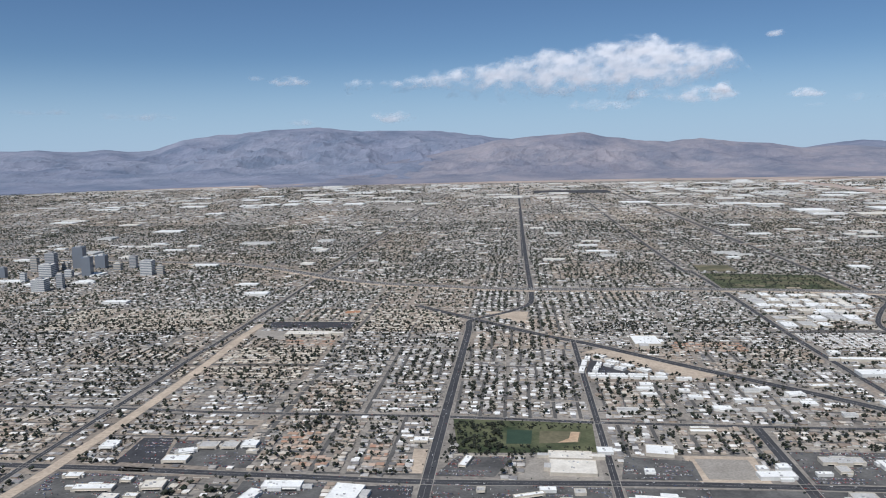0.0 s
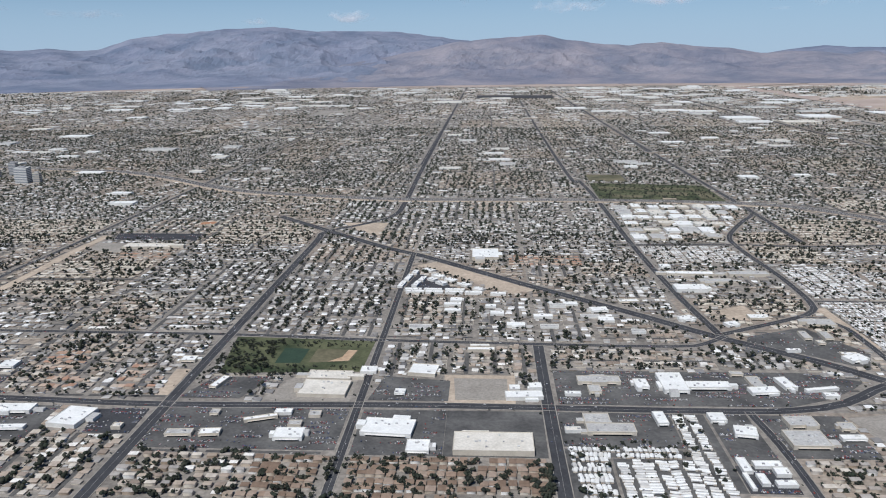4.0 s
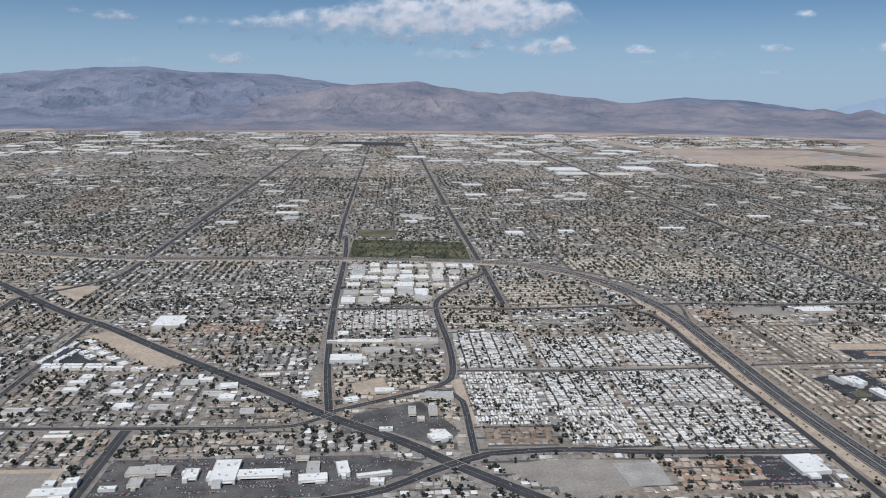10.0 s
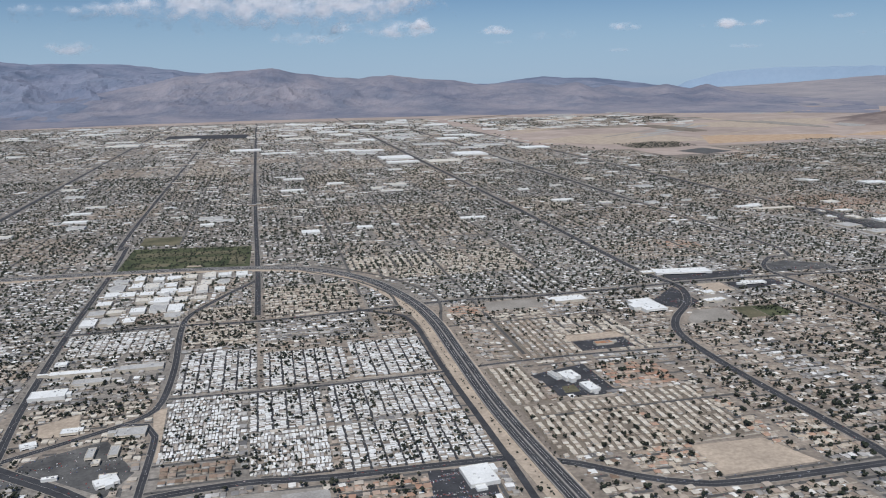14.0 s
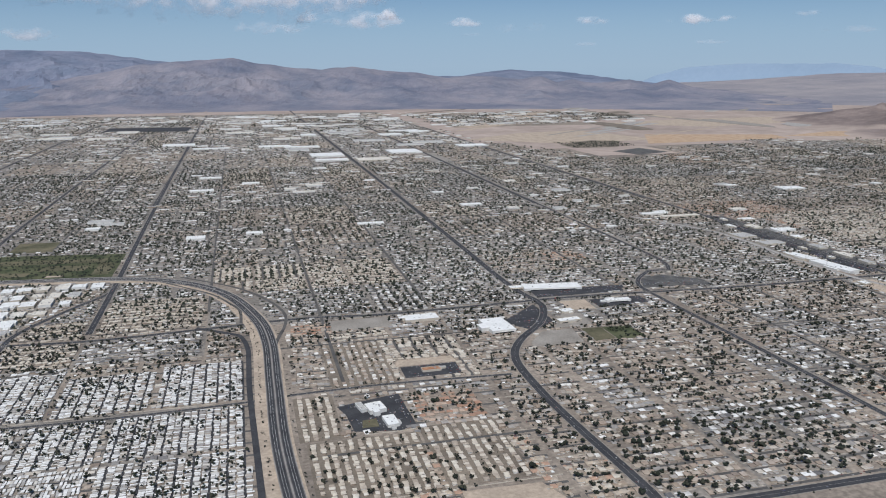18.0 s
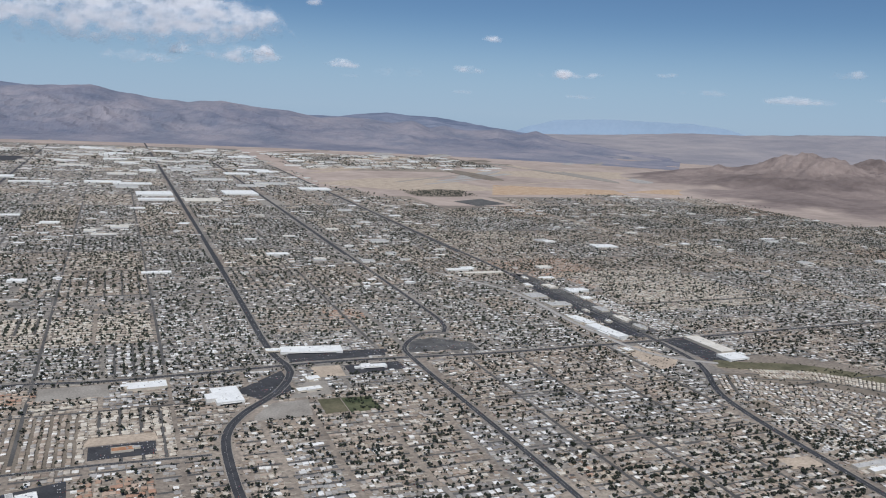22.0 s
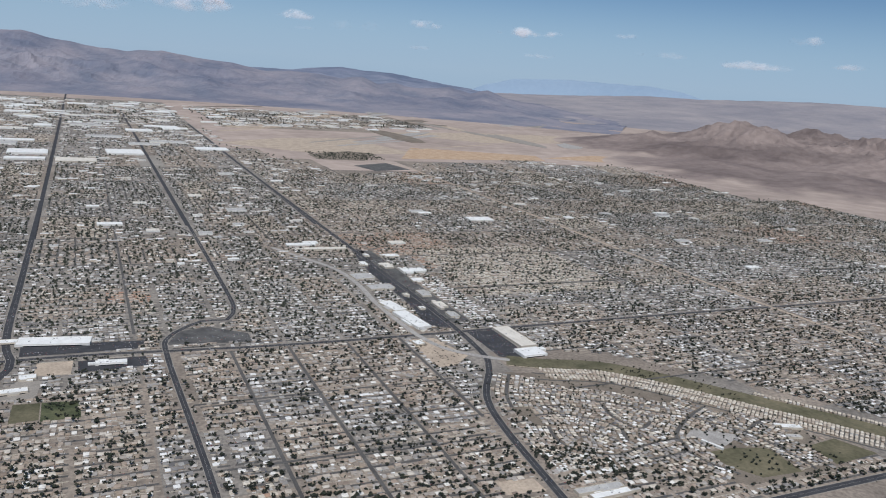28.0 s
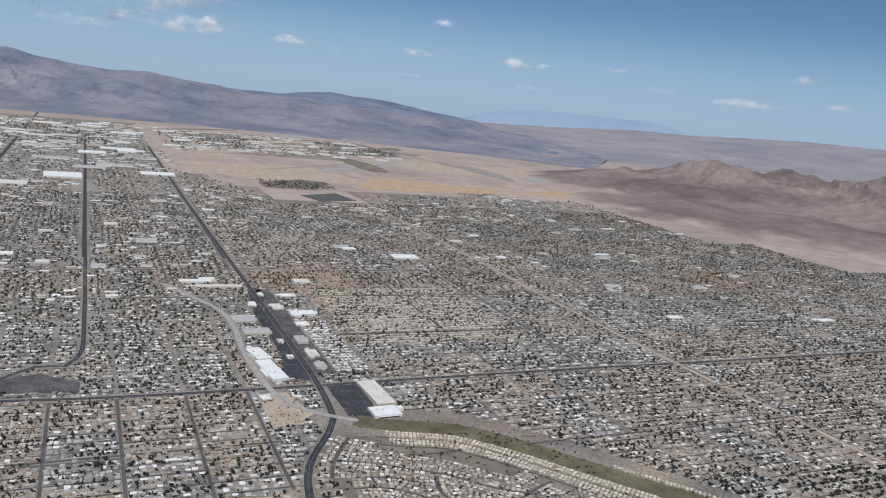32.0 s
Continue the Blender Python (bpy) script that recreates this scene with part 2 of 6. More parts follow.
def mass_mesh(name, V, sizes, loops, index, mats):
    """A joined mesh from numpy arrays: vertices, sides of each face, corner list, material of each face."""
    me = bpy.data.meshes.new(name)
    me.vertices.add(len(V))
    me.vertices.foreach_set("co", V.astype(np.float32).ravel())
    me.loops.add(len(loops))
    me.loops.foreach_set("vertex_index", loops.astype(np.int32))
    me.polygons.add(len(sizes))
    starts = np.concatenate([[0], np.cumsum(sizes)[:-1]]).astype(np.int32)
    me.polygons.foreach_set("loop_start", starts)
    me.polygons.foreach_set("material_index", index.astype(np.int32))
    for m in mats:
        me.materials.append(m)
    me.update(calc_edges=True)
    me.validate()
    return new(name, me)


def repeat(tv, faces, fmat, M):
    """Copies of a template: tv[k] is (N, 3) for its k-th vertex."""
    n, k = len(tv[0]), len(tv)
    V = np.stack(tv, 1).reshape(-1, 3)
    sizes = np.array([len(f) for f in faces])
    flat = np.concatenate([np.array(f) for f in faces])
    loops = (flat[None, :] + (np.arange(n) * k)[:, None]).ravel()
    return V, np.tile(sizes, n), loops, np.tile(np.array(fmat), n)


def box_data(x0, y0, z0, x1, y1, z1):
    v = [(x0, y0, z0), (x1, y0, z0), (x1, y1, z0), (x0, y1, z0), (x0, y0, z1), (x1, y0, z1), (x1, y1, z1), (x0, y1, z1)]
    f = [(0, 3, 2, 1), (4, 5, 6, 7), (0, 1, 5, 4), (1, 2, 6, 5), (2, 3, 7, 6), (3, 0, 4, 7)]
    return v, f


def sheet(name, pts, z, mat, label, category="", kind="structure"):
    n = len(pts)
    v = [(x, y, z) for x, y in pts] + [(x, y, 0.0) for x, y in pts]
    f = [tuple(range(n))] + [(i, i + n, (i + 1) % n + n, (i + 1) % n) for i in range(n)]
    area = sum(pts[i][0] * pts[(i + 1) % n][1] - pts[(i + 1) % n][0] * pts[i][1] for i in range(n))
    if area < 0:
        f = [tuple(reversed(g)) for g in f]
    ob = mesh_object(name, v, f, mat)
    return tagged(ob, label, category or name.replace("_", " "), "", kind)


def smooth_line(pts, step=6.0):
    """A rounded line through plan points."""
    P = [Vector(p).to_2d() for p in pts]
    P = [P[0] * 2 - P[1]] + P + [P[-1] * 2 - P[-2]]
    out = []
    for i in range(1, len(P) - 2):
        a, b, c, d = P[i - 1:i + 3]
        n = max(1, int((c - b).length / step))
        n = min(n, 40)
        for k in range(n):
            t = k / n
            out.append(0.5 * ((2 * b) + (c - a) * t + (2 * a - 5 * b + 4 * c - d) * t * t + (3 * b - a - 3 * c + d) * t ** 3))
    return out + [P[-2]]


def ribbon(line, offset, width):
    """Left and right edges of a band along a line."""
    L, R = [], []
    for i, p in enumerate(line):
        d = (line[min(i + 1, len(line) - 1)] - line[max(i - 1, 0)]).normalized()
        n = Vector((-d.y, d.x))
        L.append(p + n * (offset + width / 2))
        R.append(p + n * (offset - width / 2))
    return L, R


def band(name, line, offset, width, z, mat, parent=None, base=0.0):
    L, R = ribbon(line, offset, width)
    n = len(line)
    v = [(p.x, p.y, z) for p in L] + [(p.x, p.y, z) for p in R]
    v += [(p.x, p.y, base) for p in L] + [(p.x, p.y, base) for p in R]
    f = []
    for i in range(n - 1):
        f.append((i + n, i + n + 1, i + 1, i))
        f.append((i + 3 * n, i + 3 * n + 1, i + n + 1, i + n))
        f.append((i, i + 1, i + 2 * n + 1, i + 2 * n))
    return mesh_object(name, v, f, mat, parent=parent)


# ---- occupancy of the plan ----
GX, GY, GW, GH = -1750, -60, 3300, 2300
TAKEN = np.zeros((GH, GW), np.uint8)


def claim_line(line, width):
    for a, b in zip(line[:-1], line[1:]):
        x0, x1 = min(a.x, b.x) - width, max(a.x, b.x) + width
        y0, y1 = min(a.y, b.y) - width, max(a.y, b.y) + width
        i0, i1 = max(0, int(x0 - GX)), min(GW, int(x1 - GX) + 2)
        j0, j1 = max(0, int(y0 - GY)), min(GH, int(y1 - GY) + 2)
        if i0 >= i1 or j0 >= j1:
            continue
        X, Y = np.meshgrid(np.arange(i0, i1) + GX + 0.5, np.arange(j0, j1) + GY + 0.5)
        d = b - a
        t = np.clip(((X - a.x) * d.x + (Y - a.y) * d.y) / max(d.length_squared, 1e-6), 0, 1)
        near = (X - a.x - t * d.x) ** 2 + (Y - a.y - t * d.y) ** 2 < (width / 2) ** 2
        TAKEN[j0:j1, i0:i1][near] = 1


def inside(pts, X, Y):
    res = np.zeros(X.shape, bool)
    n = len(pts)
    for i in range(n):
        (x0, y0), (x1, y1) = pts[i], pts[(i + 1) % n]
        if y0 == y1:
            continue
        cross = ((y0 > Y) != (y1 > Y)) & (X < (x1 - x0) * (Y - y0) / (y1 - y0) + x0)
        res ^= cross
    return res


def claim_area(pts, grow=0.0):
    cx, cy = sum(p[0] for p in pts) / len(pts), sum(p[1] for p in pts) / len(pts)
    if grow:
        pts = [(p[0] + math.copysign(grow, p[0] - cx), p[1] + math.copysign(grow, p[1] - cy)) for p in pts]
    xs, ys = [p[0] for p in pts], [p[1] for p in pts]
    i0, i1 = max(0, int(min(xs) - GX)), min(GW, int(max(xs) - GX) + 2)
    j0, j1 = max(0, int(min(ys) - GY)), min(GH, int(max(ys) - GY) + 2)
    if i0 >= i1 or j0 >= j1:
        return
    X, Y = np.meshgrid(np.arange(i0, i1) + GX + 0.5, np.arange(j0, j1) + GY + 0.5)
    TAKEN[j0:j1, i0:i1][inside(pts, X, Y)] = 1


def free(x, y):
    i = np.clip((np.asarray(x) - GX).astype(int), 0, GW - 1)
    j = np.clip((np.asarray(y) - GY).astype(int), 0, GH - 1)
    return TAKEN[j, i] == 0


# ---- ground ----
gv, gf = [], []
NG = 40
for j in range(NG + 1):
    for i in range(NG + 1):
        gv.append((-6000 + 13000 * i / NG, -1500 + 8000 * j / NG, 0))
for j in range(NG):
    for i in range(NG):
        a = j * (NG + 1) + i
        gf.append((a, a + 1, a + NG + 2, a + NG + 1))
ground = tagged(mesh_object("ground", gv, gf, M_DESERT), "pinkish tan desert ground reaching the mountains", "ground", "", "structure")


# ---- mountains ----
def interp(profile, x):
    px, pz = zip(*profile)
    return np.interp(x, px, pz)


def fbm(x, y, octaves=5):
    h, a = 0.0, 0.5
    for _ in range(octaves):
        h += a * (1 - abs(noise.noise((x, y, 3.7)))) ** 2
        x, y, a = x * 2.03, y * 2.03, a * 0.5
    return h


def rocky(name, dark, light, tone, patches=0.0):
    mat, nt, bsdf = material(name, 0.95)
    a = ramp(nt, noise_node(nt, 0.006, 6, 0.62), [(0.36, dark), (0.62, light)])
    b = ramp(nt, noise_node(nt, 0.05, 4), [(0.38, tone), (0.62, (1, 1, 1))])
    # broad blue-dark patches, like cloud shadow, multiplied into the colour
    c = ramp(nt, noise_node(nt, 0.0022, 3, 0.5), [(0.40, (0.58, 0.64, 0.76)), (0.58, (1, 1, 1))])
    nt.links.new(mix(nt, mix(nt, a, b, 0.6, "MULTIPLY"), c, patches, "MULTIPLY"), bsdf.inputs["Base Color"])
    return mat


# Range rock in blue-grey, with aerial haze put into the base colour.
M_RANGE = rocky("hazed_range_rock", (0.145, 0.175, 0.24), (0.235, 0.25, 0.315), (0.84, 0.86, 0.90), 0.34)
# Mesa nearly sky blue: the distance haze is painted as its colour.
M_MESA = rocky("hazed_mesa_rock", (0.245, 0.325, 0.425), (0.26, 0.34, 0.44), (0.94, 0.95, 0.96))
# Foothill rock carries a mauve-blue haze tint in its colour.
M_FOOT = rocky("hazed_foothill_rock", (0.165, 0.18, 0.23), (0.275, 0.26, 0.29), (0.80, 0.81, 0.86), 0.40)
# Plain soil lightened towards mauve; the haze is painted, not rendered.
M_PLAIN = rocky("hazed_plain_soil", (0.255, 0.245, 0.265), (0.335, 0.31, 0.315), (0.88, 0.87, 0.89), 0.25)
M_HILL = rocky("brown_hill_rock", (0.155, 0.125, 0.118), (0.28, 0.228, 0.208), (0.66, 0.64, 0.64))
_nt = M_HILL.node_tree
_b = _nt.nodes["Principled BSDF"]
_rock = _b.inputs["Base Color"].links[0].from_socket
_pos = _nt.nodes.new("ShaderNodeNewGeometry")
_xyz = _nt.nodes.new("ShaderNodeSeparateXYZ")
_nt.links.new(_pos.outputs["Position"], _xyz.inputs[0])
_fan = _nt.nodes.new("ShaderNodeMath")
_fan.operation = "MULTIPLY_ADD"
_fan.inputs[1].default_value = 24.0
_nt.links.new(noise_node(_nt, 0.012, 5), _fan.inputs[0])
_nt.links.new(_xyz.outputs["Z"], _fan.inputs[2])
_edge = _nt.nodes.new("ShaderNodeMapRange")
_edge.inputs["From Min"].default_value, _edge.inputs["From Max"].default_value = 11.0, 17.0
_nt.links.new(_fan.outputs[0], _edge.inputs["Value"])
_soil = ramp(_nt, noise_node(_nt, 0.005, 5), [(0.32, (0.33, 0.27, 0.235)), (0.68, (0.47, 0.385, 0.33))])
_nt.links.new(mix(_nt, _soil, _rock, _edge.outputs["Result"]), _b.inputs["Base Color"])


def mountain_range(name, profile, r_ridge, r_foot, r_back, a0, a1, nx, ny, rough, mat, label, foot=0.0, cell=1.0):
    """A range on an arc round the plan's middle; profile: bearing in degrees, height of the crest."""
    v, f = [], []
    for j in range(ny):
        r = r_foot + (r_back - r_foot) * j / (ny - 1)
        s = (r - r_foot) / (r_ridge - r_foot)
        for i in range(nx):
            az = a0 + (a1 - a0) * i / (nx - 1)
            x, y = 100 + r * math.sin(radians(az)), -110 + r * math.cos(radians(az))
            top = float(interp(profile, az))
            n = fbm(x / (330.0 * cell), y / (430.0 * cell), 6)
            m = noise.noise((x / 60.0, y / 80.0, 1.3))
            if s <= 1:
                rise = max(s, 0) ** 1.6
                spur = (n - 0.60) * rough * min(1, s * 1.7) * (1 - 0.9 * max(0, s) ** 4)
            else:
                rise = max(0.0, 1 - (s - 1) * 3.0)
                spur = 0
            z = foot * max(s, 0) + (top - foot) * rise + spur * max(top, 50) + m * 4 * min(1, max(s, 0) * 2)
            v.append((x, y, z - (2.0 if s < 0.03 else 0.0)))
    for j in range(ny - 1):
        for i in range(nx - 1):
            a = j * nx + i
            f.append((a, a + 1, a + nx + 1, a + nx))
    return tagged(mesh_object(name, v, f, mat, smooth=False), label, "mountain", "", "structure")


RIDGE_FAR = [(-48, 110), (-38.6, 131), (-36.6, 133), (-34.5, 118), (-32.5, 131), (-31.1, 117), (-29.6, 124), (-27.6, 174), (-25.1, 196), (-22.7, 212), (-21.1, 222), (-18.4, 228), (-15.5, 206), (-12.4, 206), (-10.2, 204), (-8.4, 190), (-6.5, 168), (-3.7, 139), (0, 122),
             (4, 104), (8, 88), (12, 70), (15.5, 73), (17.1, 92), (18.9, 106), (20.5, 97), (22.1, 95), (24.4, 77), (26.6, 52), (28.3, 34), (30, 20), (32, 6), (34, 0)]
RIDGE_PLAIN = [(22, 0), (26, 8), (28.5, 26), (31, 36), (33.7, 45), (36.4, 59), (39.8, 80), (43.6, 88), (48.8, 112), (51.2, 122), (54, 124), (66, 126)]
RIDGE_NEAR = [(-26, 0), (-18, 22), (-13.5, 60), (-10, 96), (-6.8, 136), (-2.9, 152), (-0.9, 160), (1.3, 136), (3.6, 118), (5.2, 114), (7.4, 126), (9.5, 106), (12.1, 98), (14.3, 74), (15.9, 85), (17.2, 83), (19.4, 69), (20.9, 84), (22.1, 56), (23.2, 69), (24, 56), (25.1, 53),
              (27.1, 66), (28.6, 48), (29.8, 67), (31.1, 42), (32.5, 27), (35, 14), (40, 0)]
RIDGE_MESA = [(27, 0), (29.2, 78), (30.9, 116), (32.9, 132), (35.5, 141), (38.9, 138), (40.7, 138), (42.5, 118), (44.5, 80), (46, 0)]
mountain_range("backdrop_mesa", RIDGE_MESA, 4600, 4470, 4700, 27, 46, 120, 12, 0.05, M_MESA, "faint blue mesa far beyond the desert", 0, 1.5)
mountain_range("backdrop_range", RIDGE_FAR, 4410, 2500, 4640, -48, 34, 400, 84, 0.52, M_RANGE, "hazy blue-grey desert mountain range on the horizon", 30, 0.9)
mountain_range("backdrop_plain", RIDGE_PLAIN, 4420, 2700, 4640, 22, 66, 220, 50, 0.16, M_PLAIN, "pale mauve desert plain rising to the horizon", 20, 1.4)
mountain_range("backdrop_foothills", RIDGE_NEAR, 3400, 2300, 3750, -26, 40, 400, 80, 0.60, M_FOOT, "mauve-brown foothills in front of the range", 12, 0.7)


def hill(name, peaks, x0, x1, y0, y1, nx, ny, mat, label):
    v, f = [], []
    for j in range(ny):
        for i in range(nx):
            x, y = x0 + (x1 - x0) * i / (nx - 1), y0 + (y1 - y0) * j / (ny - 1)
            z = 0.0
            for px, py, ph, pr in peaks:
                d = math.hypot(x - px, y - py) / pr
                if d < 1:
                    z = max(z, ph * 1.25 * (1 - d) ** 1.25)
            z *= 0.38 + 0.60 * fbm(x / 120.0, y / 120.0, 6)
            v.append((x, y, z - 0.4))
    for j in range(ny - 1):
        for i in range(nx - 1):
            a = j * nx + i
            f.append((a, a + 1, a + nx + 1, a + nx))
    return tagged(mesh_object(name, v, f, mat), label, "hill", "", "structure")


hill("backdrop_hill", [(1475, 1345, 42, 260), (1610, 1235, 80, 360), (1740, 1070, 64, 330), (1830, 985, 84, 400), (2050, 850, 80, 440), (1300, 980, 18, 220), (1420, 820, 20, 250), (1560, 640, 22, 280), (1900, 1300, 66, 440)],
     1080, 2500, 420, 1750, 170, 150, M_HILL, "bare brown desert hill beside the city")


# ---- roads ----
road_lines = []


def road(name, pts, width, mat=None, label="dark asphalt street between the blocks", lanes=True, z=0.10, claim=3.0):
    line = smooth_line(pts)
    z += 0.002 * (len(road_lines) % 7)
    road_lines.append((line, width))
    claim_line(line, width + claim)
    ob = band(name, line, 0, width, z, mat or M_ASPHALT)
    tagged(ob, label, "road", "", "structure")
    if lanes:
        for side in (-1, 1):
            kerb = band("pavement", line, side * (width / 2 + 0.14), 0.24, z + 0.02, M_GRAVEL, ob)
        dash = band("lane_line", line, 0, 0.05, z + 0.012, M_CONCRETE, ob, base=z)
    return ob


ART, COL = 3.4, 2.2
road("road_diagonal", [(-300, 340), (-231, 268), (-204, 245), (-164, 205), (-121, 164), (-96, 139), (-71, 118), (-56, 102), (-24, 71), (2, 45), (60, -10)], 4.6, label="wide dark diagonal highway through the city")
road("road_main", [(-900, 104), (-400, 88), (-360, 86.5), (-305, 83.5), (-265, 81.5), (-194, 83), (-119, 82), (-92, 83), (-76, 88), (-64, 97), (-53, 104), (-45, 108), (-20, 110), (5, 107), (58, 105), (65, 103), (78, 96), (91, 85), (105, 77), (120, 74), (169, 73), (300, 73), (600, 73)], ART, z=0.115)
road("road_south", [(-700, 32), (-248, 32), (-178, 33), (-103, 34), (-56, 35), (-30, 36)], COL)
road("road_park", [(-600, 148), (-395, 142.5), (-350, 139.5), (-265, 137.5), (-213, 133.5), (-159, 131), (-114, 130), (-102, 133), (-93, 141)], COL)
road("road_west", [(-266, -40), (-265.5, 64), (-265.3, 137), (-264.5, 271), (-264, 298), (-245, 320), (-231, 345), (-229, 396), (-230, 525), (-231, 864), (-232, 2050)], ART, z=0.12)
road("road_far_west", [(-395, -20), (-393, 160), (-393, 224), (-391, 314), (-388, 900), (-388, 1700)], COL)
road("road_school", [(-211, 0), (-211, 81), (-211, 132), (-211, 252)], COL)
road("road_mid", [(-157, -20), (-158, 83), (-158, 130)], ART, z=0.12)
road("road_trailer", [(-103, 0), (-102, 55), (-104, 82)], COL)
road("road_industrial", [(-95, 141), (-99, 190), (-102, 272), (-103, 393), (-106, 470), (-112, 560), (-112, 1500)], ART - 0.6)
road("road_bend", [(-94, 142), (-64, 159), (-54, 167), (-50, 179), (-49, 214), (-51, 265), (-48, 290), (-32, 323), (-16, 352), (-16, 381)], COL + 0.4)
road("road_bend_south", [(-61, 161), (-53, 159), (-49, 149), (-49, 108)], COL)
road("road_golf", [(-16, 278), (-16, 381), (-18, 628), (-20, 1226), (-20, 2050)], ART - 0.4, z=0.12)
road("road_curve", [(169, 20), (169, 67), (170, 83), (167, 130), (166, 160), (168, 195), (178, 217), (196, 238), (206, 258), (208, 274), (204, 312), (205, 465), (207, 1033), (207, 2300)], ART + 0.3, z=0.12)
road("road_crosstown", [(-110, 270), (-55, 271), (-12, 268), (38, 272), (85, 276), (122, 272), (171, 273), (237, 275), (322, 269), (398, 268), (480, 269), (601, 270), (783, 269), (1400, 269)], COL + 0.6)
road("road_estate", [(-48, 180), (7, 178), (60, 180), (73, 182), (111, 183), (161, 180)], COL - 0.6)
road("road_half_mile", [(278, 40), (278, 132), (277, 184), (275, 265), (278, 292), (297, 314), (316, 324), (320, 438), (320, 1000), (320, 1800)], COL + 0.4)
road("road_mall", [(385, 20), (393, 103), (403, 174), (424, 215), (431, 240), (434, 314), (433, 489), (430, 894), (430, 1200), (430, 1500)], ART, z=0.12)
road("road_long", [(690, 40), (684, 180), (677, 273), (674, 440), (676, 676), (668, 946), (640, 1010)], 3.0, M_DIRT, "pale dirt power-line strip between houses", False)
road("road_arc", [(205, 604), (258, 599), (300, 575), (319, 530), (321, 471)], COL - 0.8)
for xx, ya, yb in ((93, 190, 1500), (38, 300, 1400), (305, 90, 266), (334, 90, 266), (365, 90, 266), (395, 165, 266), (150, 290, 1300), (262, 300, 1500), (376, 480, 1400), (545, 280, 940), (610, 280, 940), (-70, 470, 1500), (-325, 92, 1500), (-295, 140, 300), (-279, 88, 137), (-302, 88, 137), (-170, 430, 1500), (740, 280, 960), (810, 280, 960), (880, 280, 960)):
    road("road_block", [(xx, ya), (xx, (ya + yb) / 2), (xx, yb)], 1.5, M_STREET, lanes=False, claim=1.5)
for yy, xa, xb in ((330, -700, -120), (440, 80, 1000), (520, -900, 1050), (600, -900, 200), (680, -900, 1080), (790, -900, 1050), (900, -1000, 1000), (1010, -1000, 500), (1120, -1000, 460), (1230, -1100, 460), (1340, -1100, 460), (1460, -1200, 450), (1600, -1300, 440), (1740, -1400, 430), (182, 450, 900), (230, 465, 1000), (350, 450, 1000), (204, -700, -212), (235, 60, 170), (130, 80, 168), (150, 280, 390), (207, 280, 400)):
    road("road_block", [(xa, yy), ((xa + xb) / 2, yy), (xb, yy)], 1.7 if abs(xb - xa) > 600 else 1.4, M_STREET, lanes=False, claim=1.5)

for xx, ya, yb in ((206.5, 520, 2300), (-19, 640, 2050), (-231.5, 560, 2050), (430.5, 560, 1500), (320, 560, 1800)):
    road("road_far", [(xx - 0.5, ya), (xx, (ya + yb) / 2), (xx, yb)], 3.7, M_ASPHALT, "dark straight avenue running to the desert", False, 0.14, 7.0)

# freeway: tan verge, two carriageways, ramps
FREE = smooth_line([(-1400, 780), (-900, 620), (-556, 538), (-493, 525), (-432, 490), (-373, 441), (-335, 420), (-291, 407), (-228, 394), (-103, 391), (-19, 380), (20, 362), (46, 330), (61, 284), (66, 246), (66, 195), (66, 139), (70, 78), (76, 10), (84, -60)], 5)
claim_line(FREE, 16)
verge = tagged(band("freeway_verge", FREE, -1.6, 12.0, 0.16, M_DIRT), "tan bare verge along the freeway", "verge", "", "structure")
freeway = tagged(band("road_freeway", FREE, 0, 6.8, 0.55, M_FREEWAY), "raised grey concrete freeway curving through the city", "freeway", "", "structure")
for side in (-1, 1):
    band("carriageway", FREE, side * 1.72, 2.6, 0.562, M_ASPHALT, freeway, 0.5)
    band("barrier", FREE, side * 3.36, 0.12, 0.70, M_CONCRETE, freeway, 0.5)
    for off in (1.3, 2.15):
        band("lane_line", FREE, side * off, 0.05, 0.572, M_PAINT, freeway, 0.56)
band("barrier", FREE, 0, 0.16, 0.70, M_CONCRETE, freeway, 0.5)
road("road_ramp", [(-5, 384), (22, 352), (38.7, 332), (50, 308), (53.7, 296), (54, 276)], 1.5, M_STREET, "grey slip road inside the freeway bend", False, 0.2)
road("road_ramp", [(20, 375), (50, 345), (66, 318), (75, 291), (75, 269), (69, 240), (69, 205)], 1.5, M_STREET, "grey slip road beside the freeway", False, 0.2)
road("road_ramp", [(33, 274), (46, 264), (53, 258), (56.5, 240), (56.7, 221), (56.6, 185), (58.5, 113), (59, 60)], 2.2, M_ASPHALT, "frontage road beside the freeway", False, 0.2)

# ---- special ground: lots, parks, wash, airfield ----
PAVED = []      # car parks that hold parked cars


def lot(name, pts, mat, label, z=0.07, category="", grow=0.5):
    claim_area(pts, grow)
    if name == "parking_lot":
        PAVED.append(pts)
    return sheet(name, pts, z, mat, label, category)


lot("parking_lot", [(-156, 61), (-126, 61), (-126, 80), (-156, 80)], M_LOT, "dark asphalt car park of a shopping strip")
lot("parking_lot", [(-116, 54), (-105, 54), (-105.5, 80), (-116, 80)], M_LOT, "asphalt car park beside a trailer park")
lot("parking_lot", [(-116.5, 41), (-105, 41), (-105, 53), (-116.5, 53)], M_ASPHALT, "dark paved yard of a small school", 0.075)
lot("parking_lot", [(-155, 85), (-92, 85), (-80, 90), (-70, 97), (-64, 103), (-80, 109), (-155, 109)], M_LOT, "dark asphalt car park of a car dealership")
lot("parking_lot", [(-209, 55), (-186, 55), (-186, 80), (-209, 80)], M_LOT, "worn asphalt lot round white stores")
